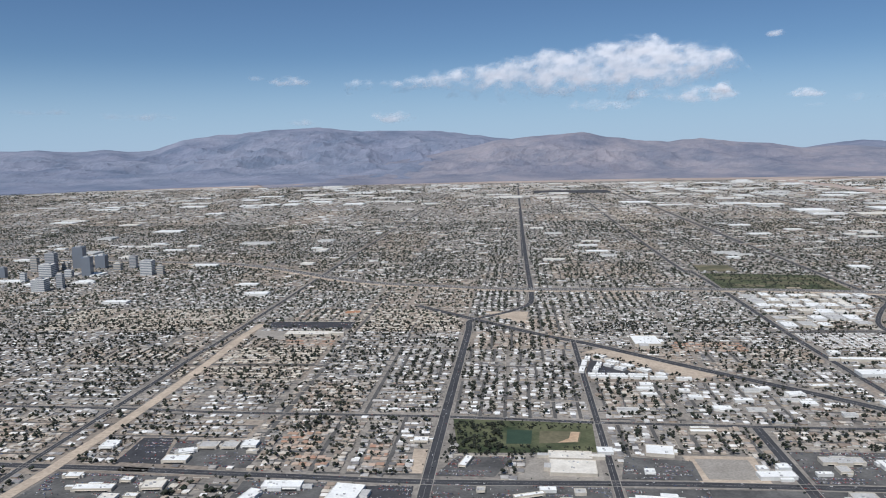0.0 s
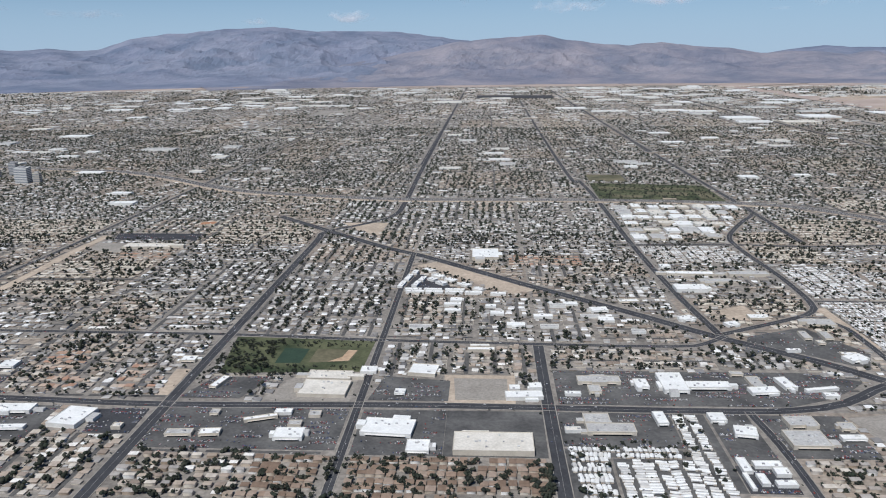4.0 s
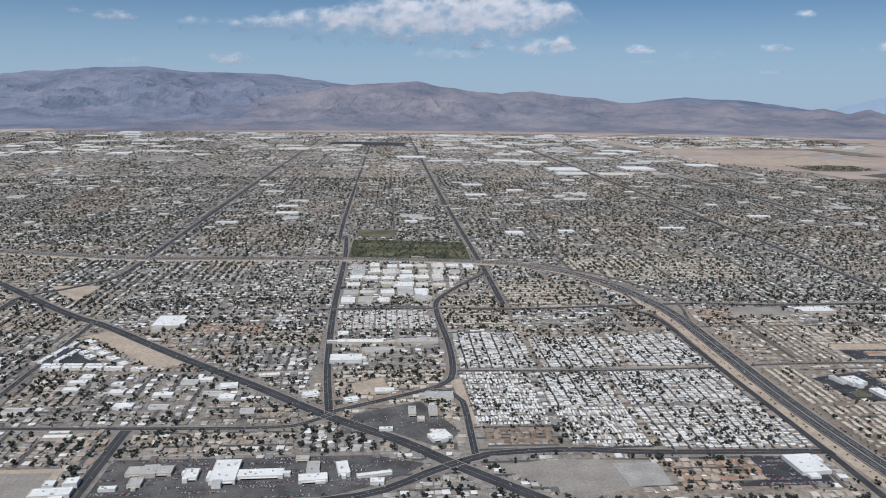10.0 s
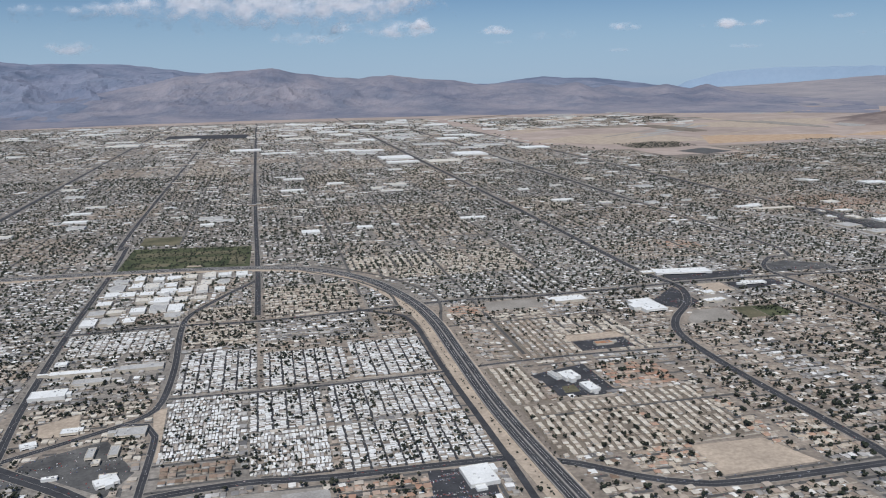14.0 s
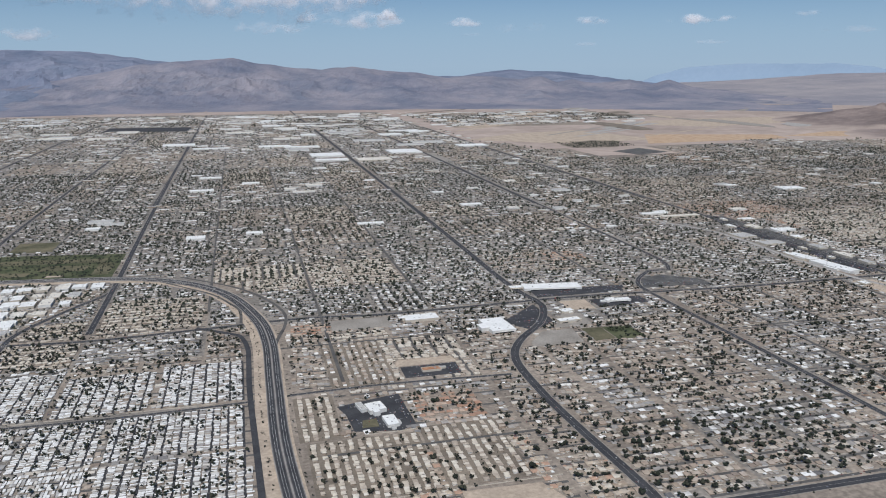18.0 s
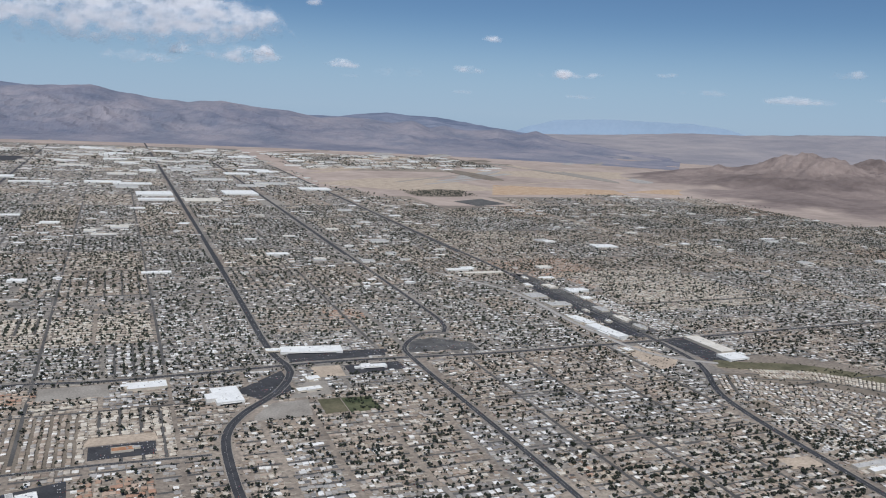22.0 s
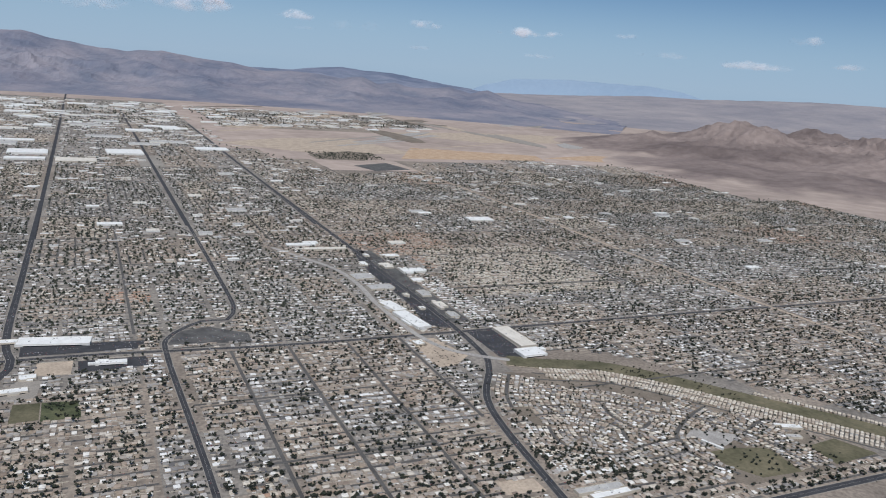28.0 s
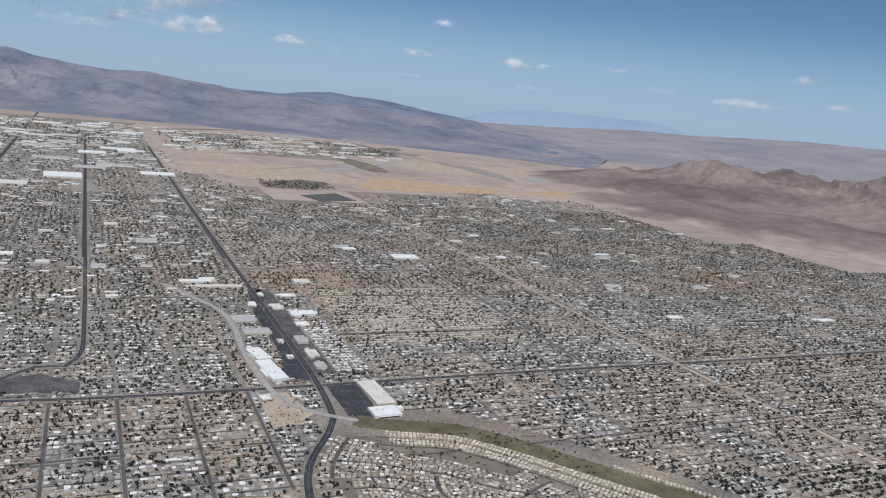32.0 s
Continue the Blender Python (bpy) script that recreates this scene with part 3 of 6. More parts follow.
lot("paved_yard", [(-185.9, 55), (-160, 55), (-160, 80), (-185.9, 80)], M_LOT, "empty dark asphalt lot round a warehouse")
lot("parking_lot", [(-264, 57), (-213, 57), (-213, 80), (-264, 80)], M_LOT, "busy car park with rows of parked cars")
lot("parking_lot", [(-264, 86), (-246, 86), (-240, 101), (-258, 101)], M_LOT, "grey car park beside low shops")
lot("parking_lot", [(-209, 86), (-186, 86), (-186, 100), (-206, 103)], M_LOT, "car park ringed by a drive")
lot("parking_lot", [(-101, 57), (-80, 57), (-80, 80), (-103, 80)], M_LOT, "crowded grey car park")
lot("concrete_lot", [(-240, 85), (-214, 85), (-214, 106), (-232, 106)], M_GRAVEL, "pale school yard")
lot("dirt_lot", [(-187, 85), (-167, 85), (-166.5, 104.5), (-188, 104.5)], M_DIRT, "tan dirt rim of an empty yard", 0.05)
lot("dirt_lot", [(-117, 35), (-104.5, 35), (-104.5, 40), (-117, 40)], M_DIRT, "small tan dirt lot beside trailers")
lot("concrete_lot", [(-184, 87), (-169, 87), (-169, 102), (-185, 102)], M_GRAVEL, "empty beige gravel yard beside a church")
lot("concrete_lot", [(-79, 79), (-66, 82), (-65, 58), (-75, 58)], M_GRAVEL, "empty grey gravel lot")
lot("parking_lot", [(-65, 58), (-51.5, 57.5), (-52.2, 80), (-65, 80.8)], M_ASPHALT, "dark storage yard paved with asphalt")
lot("parking_lot", [(-92, 124), (-75, 126), (-58, 112), (-52, 125), (-64, 150), (-86, 140)], M_LOT, "asphalt yards along the highway")
lot("dirt_lot", [(-208, 229), (-198, 237.5), (-155, 192), (-165, 187), (-174, 194.5), (-187, 209), (-198, 223)], M_DIRT, "triangular tan dirt lot beside the highway")
lot("dirt_lot", [(-89, 168), (-77, 174), (-74, 156), (-87, 158)], M_DIRT, "bare tan dirt lot")
lot("dirt_lot", [(-259, 322), (-247, 303), (-234, 290), (-232, 322)], M_DIRT, "bare tan dirt lot by the junction")
lot("dirt_lot", [(-52, 170), (-47.5, 172), (-46, 130), (-47.3, 130)], M_DIRT, "narrow tan dirt wedge beside the road")
lot("dirt_lot", [(116, 98), (141, 97), (148, 79), (116, 79)], M_DIRT, "bare tan dirt lot beside a curving road")
lot("dirt_lot", [(-44, 100), (-27, 104), (2, 102), (0, 88), (-24, 80)], M_GRAVEL, "empty grey brown lot beside the highway")
lot("concrete_lot", [(-9.6, 100.5), (4, 100.5), (4, 87), (-8.3, 86.5)], M_CONCRETE, "pale paved square on an empty lot", 0.1)
lot("dirt_lot", [(-49, 80), (-39.4, 77), (-30, 67), (-38, 61.5), (-46, 67)], M_ORANGE, "rough orange dirt lot")
lot("dirt_lot", [(219, 269), (234, 269), (233, 253), (218, 254)], M_DIRT, "square bare dirt lot behind shops")
lot("parking_lot", [(178, 244), (204, 268), (204, 240), (190, 228)], M_ASPHALT, "dark car park of a superstore")
lot("parking_lot", [(211, 279), (262, 279), (268, 290), (211, 294)], M_ASPHALT, "dark car park before a shopping plaza")
lot("parking_lot", [(236, 254), (266, 256), (266, 268), (236, 268)], M_ASPHALT, "dark car park of a small plaza")
lot("concrete_lot", [(200, 229), (220, 230), (222, 248), (212, 249)], M_GRAVEL, "grey paved lot behind shops")
lot("concrete_lot", [(192, 226), (208, 226.5), (206, 208), (181, 207.5), (182, 213)], M_GRAVEL, "grey paved lot inside the road's bend")
lot("park_field", [(212, 225), (222, 224.5), (222, 208.5), (211.5, 207)], M_DRYGRASS, "dry brown playing field")
lot("park_grass", [(222.5, 224.5), (236.6, 223.4), (237.1, 207), (222.5, 206.7)], M_GRASS, "small green park with trees")
lot("parking_lot", [(87.5, 167), (112, 173), (113, 146), (107, 142), (91, 145), (90, 158)], M_ASPHALT, "dark car park round a clinic")
lot("parking_lot", [(118, 187), (142, 187), (142, 199), (118, 199)], M_ASPHALT, "dark school car park")
lot("dirt_lot", [(116, 200), (143, 200), (142, 207), (118, 207)], M_DIRT, "tan dirt strip behind a school")
lot("concrete_lot", [(96, 252), (125, 252), (125, 268), (96, 268)], M_GRAVEL, "grey yard beside a large store")
lot("parking_lot", [(20, 85), (50, 85), (52, 102), (33, 103), (32, 90)], M_ASPHALT, "dark storage yard with parked trailers")
lot("parking_lot", [(419, 282), (432, 275), (432, 395), (440, 460), (432, 470), (424, 400), (424, 330)], M_ASPHALT, "long dark car park of a shopping mall")
lot("parking_lot", [(437, 228), (448, 222), (454, 240), (454, 267), (437, 267)], M_ASPHALT, "dark car park before a white store")
lot("parking_lot", [(436, 285), (448, 285), (446, 460), (436, 460)], M_LOT, "asphalt forecourt of roadside shops")
lot("parking_lot", [(276, 281), (318, 277), (318, 290), (300, 304), (284, 300)], M_LOT, "grey dirt-edged paved yard")
lot("dirt_lot", [(398, 222), (409, 222), (421, 233), (414, 262), (399, 262)], M_DIRT, "sandy lot with scattered shrubs")
lot("park_grass", [(-258, 104), (-214, 106), (-213, 132.5), (-262, 135.5)], M_GRASS, "tree-lined green park")
lot("sports_field", [(-242.8, 112.2), (-234.6, 112.5), (-234.1, 124.7), (-242.6, 125.2)], M_TURF, "dark green sports pitch in the park", 0.09)
lot("ball_field", [(-232, 113), (-219, 114.5), (-217.5, 124), (-231.5, 124.6)], M_DRYGRASS, "dry green ball field in the park", 0.09)
lot("dirt_infield", [(-226, 113.8), (-219.5, 114.7), (-218, 123.8), (-221, 124), (-222, 118)], M_ORANGE, "orange ball-field infield", 0.1)
lot("golf_course", [(-101, 397), (-21, 388), (-20, 449), (-100, 462)], M_GRASS, "green golf course with trees")
lot("golf_bunker", [(-60, 396), (-50, 395), (-49, 399), (-59, 400)], M_DIRT, "pale sand bunker on the golf course", 0.095)
lot("golf_fairway", [(-92, 404), (-72, 401), (-70, 410), (-90, 414)], M_DRYGRASS, "paler mown fairway by the freeway", 0.09)
lot("golf_fairway", [(-34, 396), (-24, 395), (-23, 425), (-33, 428)], M_DRYGRASS, "paler mown fairway beside a road", 0.09)
lot("concrete_lot", [(-50, 36), (-40.7, 44), (-32.5, 49), (-26.7, 56), (-28.2, 66), (-38, 61), (-46, 66), (-50, 62)], M_LOT, "worn empty asphalt yard beside the highway")
lot("dirt_lot", [(-49.5, 34.5), (-32.5, 48), (-29.8, 40), (-36.9, 33.8)], M_DIRT, "pale sandy wedge below a paved yard")
lot("dirt_lot", [(-22, 64), (-10, 52), (-10, 40), (-22, 42)], M_DIRT, "tan dirt wedge beside the highway")
lot("golf_fairway", [(-68, 413), (-40, 408), (-38, 421), (-64, 426)], M_DRYGRASS, "winding paler fairway", 0.09)
lot("golf_fairway", [(-96, 434), (-30, 428), (-30, 438), (-96, 446)], M_DRYGRASS, "paler mown fairway", 0.09)
lot("school_field", [(-98, 470), (-70, 468), (-70, 500), (-98, 502)], M_DRYGRASS, "dry school field")
lot("dark_lot", [(-198, 1545), (-32, 1528), (-32, 1640), (-200, 1655)], M_ASPHALT, "long dark paved field far off")
lot("dark_lot", [(592, 951), (653, 984), (666, 920), (607, 899)], M_LOT, "large dark paved lot by the airfield", 0.13)
lot("park_field", [(556, 1066), (637, 1122), (674, 1092), (627, 1004), (556, 1012)], M_SANDY, "tree-covered oasis beside the desert")
lot("runway", [(690, 1268), (708, 1256), (952, 1446), (934, 1458)], M_CONCRETE, "pale concrete runway on the desert", 0.12)
lot("runway", [(600, 1238), (606, 1230), (905, 1480), (896, 1486)], M_GRAVEL, "grey taxiway on the desert", 0.16)
lot("runway", [(640, 1200), (648, 1194), (840, 1330), (834, 1338)], M_CONCRETE, "pale concrete apron on the desert", 0.2)
lot("runway", [(760, 1170), (764, 1164), (1000, 1300), (996, 1308)], M_DIRT, "pale graded airfield track", 0.24)
lot("dirt_lot", [(820, 1480), (1100, 1560), (1400, 1560), (1300, 1400), (1000, 1330)], M_DIRT, "pale graded desert beyond the airfield", 0.05)
lot("dirt_lot", [(1000, 1100), (1150, 1160), (1300, 1120), (1150, 1040)], M_ORANGE, "orange tan desert clearing", 0.05)
lot("dirt_lot", [(440, 1190), (560, 1290), (700, 1330), (760, 1100), (560, 1090)], M_DIRT, "pale graded desert beside the runway", 0.05)
lot("dirt_lot", [(700, 1040), (980, 1060), (1000, 1130), (780, 1200)], M_ORANGE, "orange tan cleared desert", 0.09)
r_des = np.random.RandomState(21)
for k in range(34):
    px_, py_ = r_des.uniform(500, 1500), r_des.uniform(1120, 2250)
    if py_ < 1120 + (px_ - 500) * 0.25:
        continue
    la, lb, tw = r_des.uniform(40, 150), r_des.uniform(10, 34), radians(r_des.choice([40, 50, 0, 90]) + r_des.uniform(-6, 6))
    ring = [(la * math.cos(a) * r_des.uniform(0.7, 1.1), lb * math.sin(a) * r_des.uniform(0.7, 1.1)) for a in np.linspace(0, 2 * math.pi, 13)[:-1]]
    sheet("graded_ground", [(px_ + x * math.cos(tw) - y * math.sin(tw), py_ + x * math.sin(tw) + y * math.cos(tw)) for x, y in ring], 0.25 + 0.02 * k, (M_DIRT, M_GRAVEL, M_CONCRETE, M_SANDY)[k % 4], "graded patch of pale open desert", "ground")
wash_line = smooth_line([(372, 478), (384, 452), (402, 410), (406, 371), (404, 330), (405, 290), (408, 262), (415, 243), (428, 230), (440, 222)])
claim_line(wash_line, 7)
tagged(band("wash_channel", wash_line, 0, 3.4, 0.14, M_CONCRETE), "pale concrete flood channel", "channel", "", "structure")
green_line = smooth_line([(438, 222), (455, 213), (482, 203), (503, 184), (520, 163), (538, 140), (553, 122), (574, 92), (590, 60)])
claim_line(green_line, 16)
tagged(band("grass_wash", green_line, 0, 14.5, 0.08, M_DRYGRASS), "dry green grassed wash winding between houses", "greenway", "", "structure")
tagged(band("path", green_line, -6.6, 0.7, 0.11, M_DIRT), "pale path along the grassed wash", "path", "", "structure")
rail_line = smooth_line([(-388, 40), (-384, 78), (-383, 97), (-381.5, 142), (-381.5, 208), (-383, 251), (-382.5, 288)])
claim_line(rail_line, 7)
tagged(band("concrete_wash", rail_line, 0, 4.4, 0.12, M_DIRT), "pale straight drainage strip", "channel", "", "structure")

# ---- buildings ----
rng = np.random.RandomState(7)


def place(ob, x, y, rot=0.0, z=0.0):
    ob.matrix_basis = pose(x, y, z, 0, 0, rot)
    return ob


BOXES = []


def building(cx, cy, w, d, rot=0, h=1.15, roof="white", wall="cream", label="white flat-roofed commercial building beside a car park", name="commercial_building", units=3, front=True, category="building"):
    c, s = math.cos(radians(rot)), math.sin(radians(rot))
    hw, hd = w / 2, d / 2
    BOXES.append((cx, cy, hw, hd))
    corners = [(cx + c * a - s * b, cy + s * a + c * b) for a, b in ((-hw, -hd), (hw, -hd), (hw, hd), (-hw, hd))]
    claim_area(corners, 1.2)
    root = place(new(name), cx, cy, rot)
    tagged(root, label, category)
    v, f = box_data(-hw, -hd, 0, hw, hd, h)
    mesh_object("wall", v, [f[2], f[3], f[4], f[5]], M_BIGWALL[wall], parent=root)
    e = 0.16
    v, f = box_data(-hw + e, -hd + e, h - 0.4, hw - e, hd - e, h - 0.12)
    mesh_object("roof", v, f[1:], M_BIGROOF[roof], parent=root)
    o = [(-hw - 0.03, -hd - 0.03), (hw + 0.03, -hd - 0.03), (hw + 0.03, hd + 0.03), (-hw - 0.03, hd + 0.03)]
    n = [(-hw + e, -hd + e), (hw - e, -hd + e), (hw - e, hd - e), (-hw + e, hd - e)]
    v = [(x, y, h + 0.02) for x, y in o] + [(x, y, h + 0.02) for x, y in n] + [(x, y, h - 0.15) for x, y in o] + [(x, y, h - 0.2) for x, y in n]
    f = []
    for i in range(4):
        j = (i + 1) % 4
        f += [(i, j, j + 4, i + 4), (i + 8, j + 8, j, i), (i + 4, j + 4, j + 12, i + 12)]
    mesh_object("parapet", v, f, M_BIGWALL[wall], parent=root)
    for _ in range(units):
        ux, uy = rng.uniform(-hw * 0.75, hw * 0.75), rng.uniform(-hd * 0.7, hd * 0.7)
        a = rng.uniform(0.18, 0.4)
        v, f = box_data(ux - a, uy - a * 0.7, h - 0.13, ux + a, uy + a * 0.7, h + rng.uniform(0.08, 0.22))
        mesh_object("rooftop_unit", v, f[1:], M_METAL, parent=root)
    if min(w, d) > 3.2 and units and cy < 480:
        for _ in range(1 + int(rng.rand() < 0.6)):       # lower or taller annexes
            side, a, hh = rng.randint(4), rng.uniform(0.15, 0.38), h * rng.uniform(0.6, 1.25)
            px, py = rng.uniform(-0.55, 0.55) * hw, rng.uniform(-0.5, 0.5) * hd
            ex, ey = (hw * a, hd * 0.35) if side < 2 else (hw * 0.35, hd * a)
            px, py = ((hw + ex * 0.6) * (1 if side else -1), py) if side < 2 else (px, (hd + ey * 0.6) * (1 if side == 3 else -1))
            v, f = box_data(px - ex, py - ey, 0.0, px + ex, py + ey, hh)
            annex = mesh_object("annex", v, f[2:], M_BIGWALL[wall], parent=root)
            mesh_object("roof", [(px - ex, py - ey, hh - 0.002), (px + ex, py - ey, hh - 0.002), (px + ex, py + ey, hh - 0.002), (px - ex, py + ey, hh - 0.002)], [(0, 1, 2, 3)], M_BIGROOF[roof if rng.rand() < 0.7 else "grey"], parent=annex)
    if front:
        v, f = box_data(-hw * 0.8, -hd - 0.5, h * 0.52, hw * 0.8, -hd - 0.01, h * 0.60)
        mesh_object("canopy", v, f, M_BIGWALL[wall], parent=root)
        v, f = box_data(-hw * 0.78, -hd - 0.03, 0.05, hw * 0.78, -hd + 0.02, h * 0.5)
        mesh_object("shopfront_glass", v, [f[2], f[3], f[5]], M_GLASS, parent=root)
    return root


B = building
W1 = "large white flat-roofed warehouse with rooftop units"
B(-173.4, 60.5, 20, 9.8, 0, 1.5, "cream", "cream", "large cream flat-roofed warehouse with rooftop units", "warehouse", 9, False, "warehouse")
B(-200.8, 68.5, 13.4, 8.4, -5, 1.2, "white", "white", units=6)
B(-192.2, 58.8, 5.8, 5.8, 0, 1.0, "white", "white", units=3)
B(-226, 64, 7.6, 5.5, 2, 1.2, "white", "white", units=4)
B(-222.5, 92.5, 14, 10.4, -2, 1.1, "cream", "cream", "cream flat-roofed school block beside a yard", "school_building", 7, False)
B(-222.8, 101.8, 13.6, 6.2, -2, 1.0, "cream", "cream", "cream flat-roofed school wing", "school_building", 4, False)
B(-211.5, 106.6, 5, 4.4, 0, 0.9, "white", "white", units=2, front=False)
B(-164.5, 89.2, 10.6, 4.2, 4, 1.2, "white", "white", "white church hall beside a gravel yard", "church", 3, False, "church")
B(-161, 94.4, 3.6, 3.4, 4, 1.6, "white", "white", "white church tower block", "church", 1, False, "church")
B(-167, 94.4, 3.0, 3.0, 4, 1.0, "white", "white", "small white church annex", "church", 1, False, "church")
B(-143, 69.5, 12.5, 5, 1, 1.2, "grey", "cream", "grey-roofed supermarket in a car park", units=7)
B(-146, 75, 6.8, 5.2, 1, 1.2, "grey", "cream", "grey-roofed shop in a car park", units=4)
B(-129, 76, 2.9, 6.8, 3, 1.1, "white", "white", units=3)
B(-142, 100.5, 12.6, 4.4, 1, 1.2, "grey", "cream", "grey-roofed shopping strip by a road", units=6)
B(-144, 94, 3.6, 4.6, 2, 1.1, "grey", "cream", "small grey-roofed shop in a car park", units=2)
B(-130, 98, 3.9, 5.6, 2, 1.2, "white", "white", units=3)
B(-120.8, 99, 7.2, 12.6, 1, 1.4, "white", "white", "white car showroom in a full car park", units=6)
B(-111, 97.5, 13, 4.2, 1, 1.2, "white", "white", "long white showroom in a full car park", units=5)
B(-96, 94.5, 8, 4.0, 6, 1.1, "white", "white", units=3)
B(-96.5, 101, 3.6, 6.2, 2, 1.0, "grey", "cream", units=2)
B(-88, 100, 3.4, 7.2, 10, 1.1, "white", "white", units=2)
B(-79, 96.2, 10, 1.6, 12, 0.9, "white", "white", "thin white fuel station canopy", "fuel_canopy", 0, False, "canopy")
B(-109, 69, 5.6, 5, -10, 1.2, "white", "white", units=4)
B(-114, 77, 4.3, 4.4, 1, 1.1, "white", "white", units=2)
B(-114.5, 52.5, 2.2, 6.5, 1, 0.9, "white", "white", "narrow white school block", units=1, front=False)
B(-109, 53, 6.5, 2.6, 1, 0.9, "white", "white", "small white school block", units=2, front=False)
B(-95, 65.5, 9.6, 8.4, 1, 1.2, "grey", "cream", "grey-roofed store with many rooftop units", units=16)
B(-93, 75, 7.7, 5.4, 3, 1.2, "grey", "cream", "grey-roofed store with rooftop units", units=6)
B(-58, 71.5, 9.8, 7.6, 2, 1.4, "white", "white", W1, "warehouse", 4, False, "warehouse")
B(-58, 78.4, 8.5, 2.0, 2, 1.0, "white", "cream", "low white storage row beside a warehouse", "storage_row", 1, False)
B(-82, 73, 4.0, 3.8, 0, 1.0, "grey", "cream", units=2)
B(-83, 67, 6.2, 2.2, 2, 0.9, "white", "white", units=2)
B(-59, 120, 6.8, 4.6, 22, 1.1, "white", "white", units=2)
B(-176, 248, 12.8, 17, 1, 1.6, "white", "cream", "large white square store beside the highway", "store", 8, False, "store")
for bx, w, y0, y1 in ((-73, 2.9, 34, 55.4), (-68.2, 1.9, 33.8, 55.1), (-64, 2.3, 33.6, 49), (-60, 2.2, 34.5, 54.7), (-56.6, 2.8, 34.3, 55.3), (-52.1, 2.3, 34.1, 55.1)):
    B(bx, (y0 + y1) / 2, w, y1 - y0, -0.5, 1.0, "white", "white", "long white flat-roofed apartment row among trees", "apartment_row", 8, False, "apartments")
B(-64, 53.5, 2.3, 2.6, 0, 1.0, "white", "white", "short white end block of an apartment row", "apartment_row", 2, False, "apartments")
B(-52.6, 68, 1.1, 20, 2, 0.6, "white", "cream", "narrow pale storage row beside a warehouse", "storage_row", 0, False)
B(-58.5, 58.8, 11, 1.0, -1, 0.6, "white", "cream", "narrow pale storage row beside a warehouse", "storage_row", 0, False)
B(-106.8, 49.6, 3.4, 3.2, 0, 1.0, "white", "white", "small white school block in a dark yard", "school_building", 2, False)
B(-107.5, 44.6, 4.6, 2.2, 2, 0.9, "white", "white", "low white school block in a dark yard", "school_building", 1, False)
B(-112.2, 46.2, 1.9, 4.6, 2, 0.9, "white", "white", "narrow white school block in a dark yard", "school_building", 1, False)
B(-115.4, 45.5, 1.0, 7, 2, 0.7, "white", "white", "thin white portable classroom row", "school_building", 0, False)
B(-194.5, 106.8, 8.6, 7.6, -8, 1.1, "white", "cream", "white school building by a car park", "school_building", 3, False)
B(-177, 124.5, 8.9, 2.4, 1, 1.0, "white", "cream", "pair of white library roofs", "library", 1, False)
B(-177.5, 127.6, 6.5, 1.8, 1, 1.0, "white", "cream", "pair of white library roofs", "library", 1, False)
B(-255, 64, 7, 2.8, 3, 1.0, "grey", "cream", units=3)
B(-247, 64.5, 5.4, 3.2, 6, 1.0, "white", "cream", units=3)
B(-255, 96, 2.4, 8, -14, 1.0, "white", "cream", units=2)
B(-236, 73, 9, 1.8, 20, 1.0, "white", "cream", units=2)
lot("dirt_lot", [(-272.5, 106.5), (-267.8, 106.7), (-267.6, 87.5), (-271.5, 87.5)], M_DIRT, "bare tan corner lot beside an avenue")
lot("parking_lot", [(-366.8, 113), (-356, 113.4), (-350.7, 91), (-366, 92)], M_ASPHALT, "dark car park of a shopping strip")
lot("parking_lot", [(-354, 111), (-322, 112), (-322, 89), (-350, 91)], M_LOT, "worn asphalt forecourt of shops")
lot("parking_lot", [(-380, 84), (-340, 82), (-340, 62), (-382, 62)], M_LOT, "worn asphalt yards along a main road")
lot("parking_lot", [(-320, 80), (-294, 79.5), (-294, 60), (-320, 60)], M_LOT, "worn asphalt car park behind white stores")
lot("parking_lot", [(-284, 78), (-269, 78.5), (-268.5, 64), (-281, 64)], M_ASPHALT, "dark crowded car park by a junction")
lot("parking_lot", [(-379, 294), (-330, 294), (-329, 277), (-375, 279)], M_ASPHALT, "long dark car park behind a pale store")
lot("concrete_lot", [(-380, 274), (-361, 268), (-359, 251), (-378, 258)], M_GRAVEL, "pale paved yard beside a drainage strip")
B(-271, 113.5, 5, 4, 1, 1.0, "white", "cream", units=2)
B(-374.6, 105, 5, 6, 1, 1.1, "white", "white", units=3)
B(-346.8, 94, 8, 5, 2, 1.1, "white", "cream", units=4)
B(-340.8, 106, 6.4, 5, 1, 1.0, "grey", "cream", "grey-roofed shop with a deep canopy", units=2)
B(-333.6, 106.2, 5.4, 5, 1, 1.0, "grey", "cream", "grey-roofed shop with a deep canopy", units=2)
B(-327.2, 107.4, 5.2, 5, 1, 1.1, "white", "white", units=2)
B(-346.4, 100.6, 5, 3.6, 24, 1.0, "white", "white", units=2)
B(-362, 72, 12, 3.6, 4, 1.1, "white", "cream", "long white roadside store", units=4)
B(-345, 74.6, 6.5, 5.5, 8, 1.1, "cream", "cream", units=4)
B(-372.8, 80.4, 5, 3.4, 2, 1.0, "white", "cream", units=2)
B(-307, 76.2, 11.5, 4.6, 2, 1.2, "white", "white", "white flat-roofed store by a car park", units=5)
B(-287.5, 71.5, 8.6, 10.5, -8, 1.3, "white", "white", W1, "warehouse", 6, False, "warehouse")
B(-304, 65.4, 12.8, 2.2, 4, 0.9, "white", "white", "long narrow white shop row", units=3)
B(-314.6, 69.2, 3.4, 7.6, -14, 1.0, "white", "white", units=2)
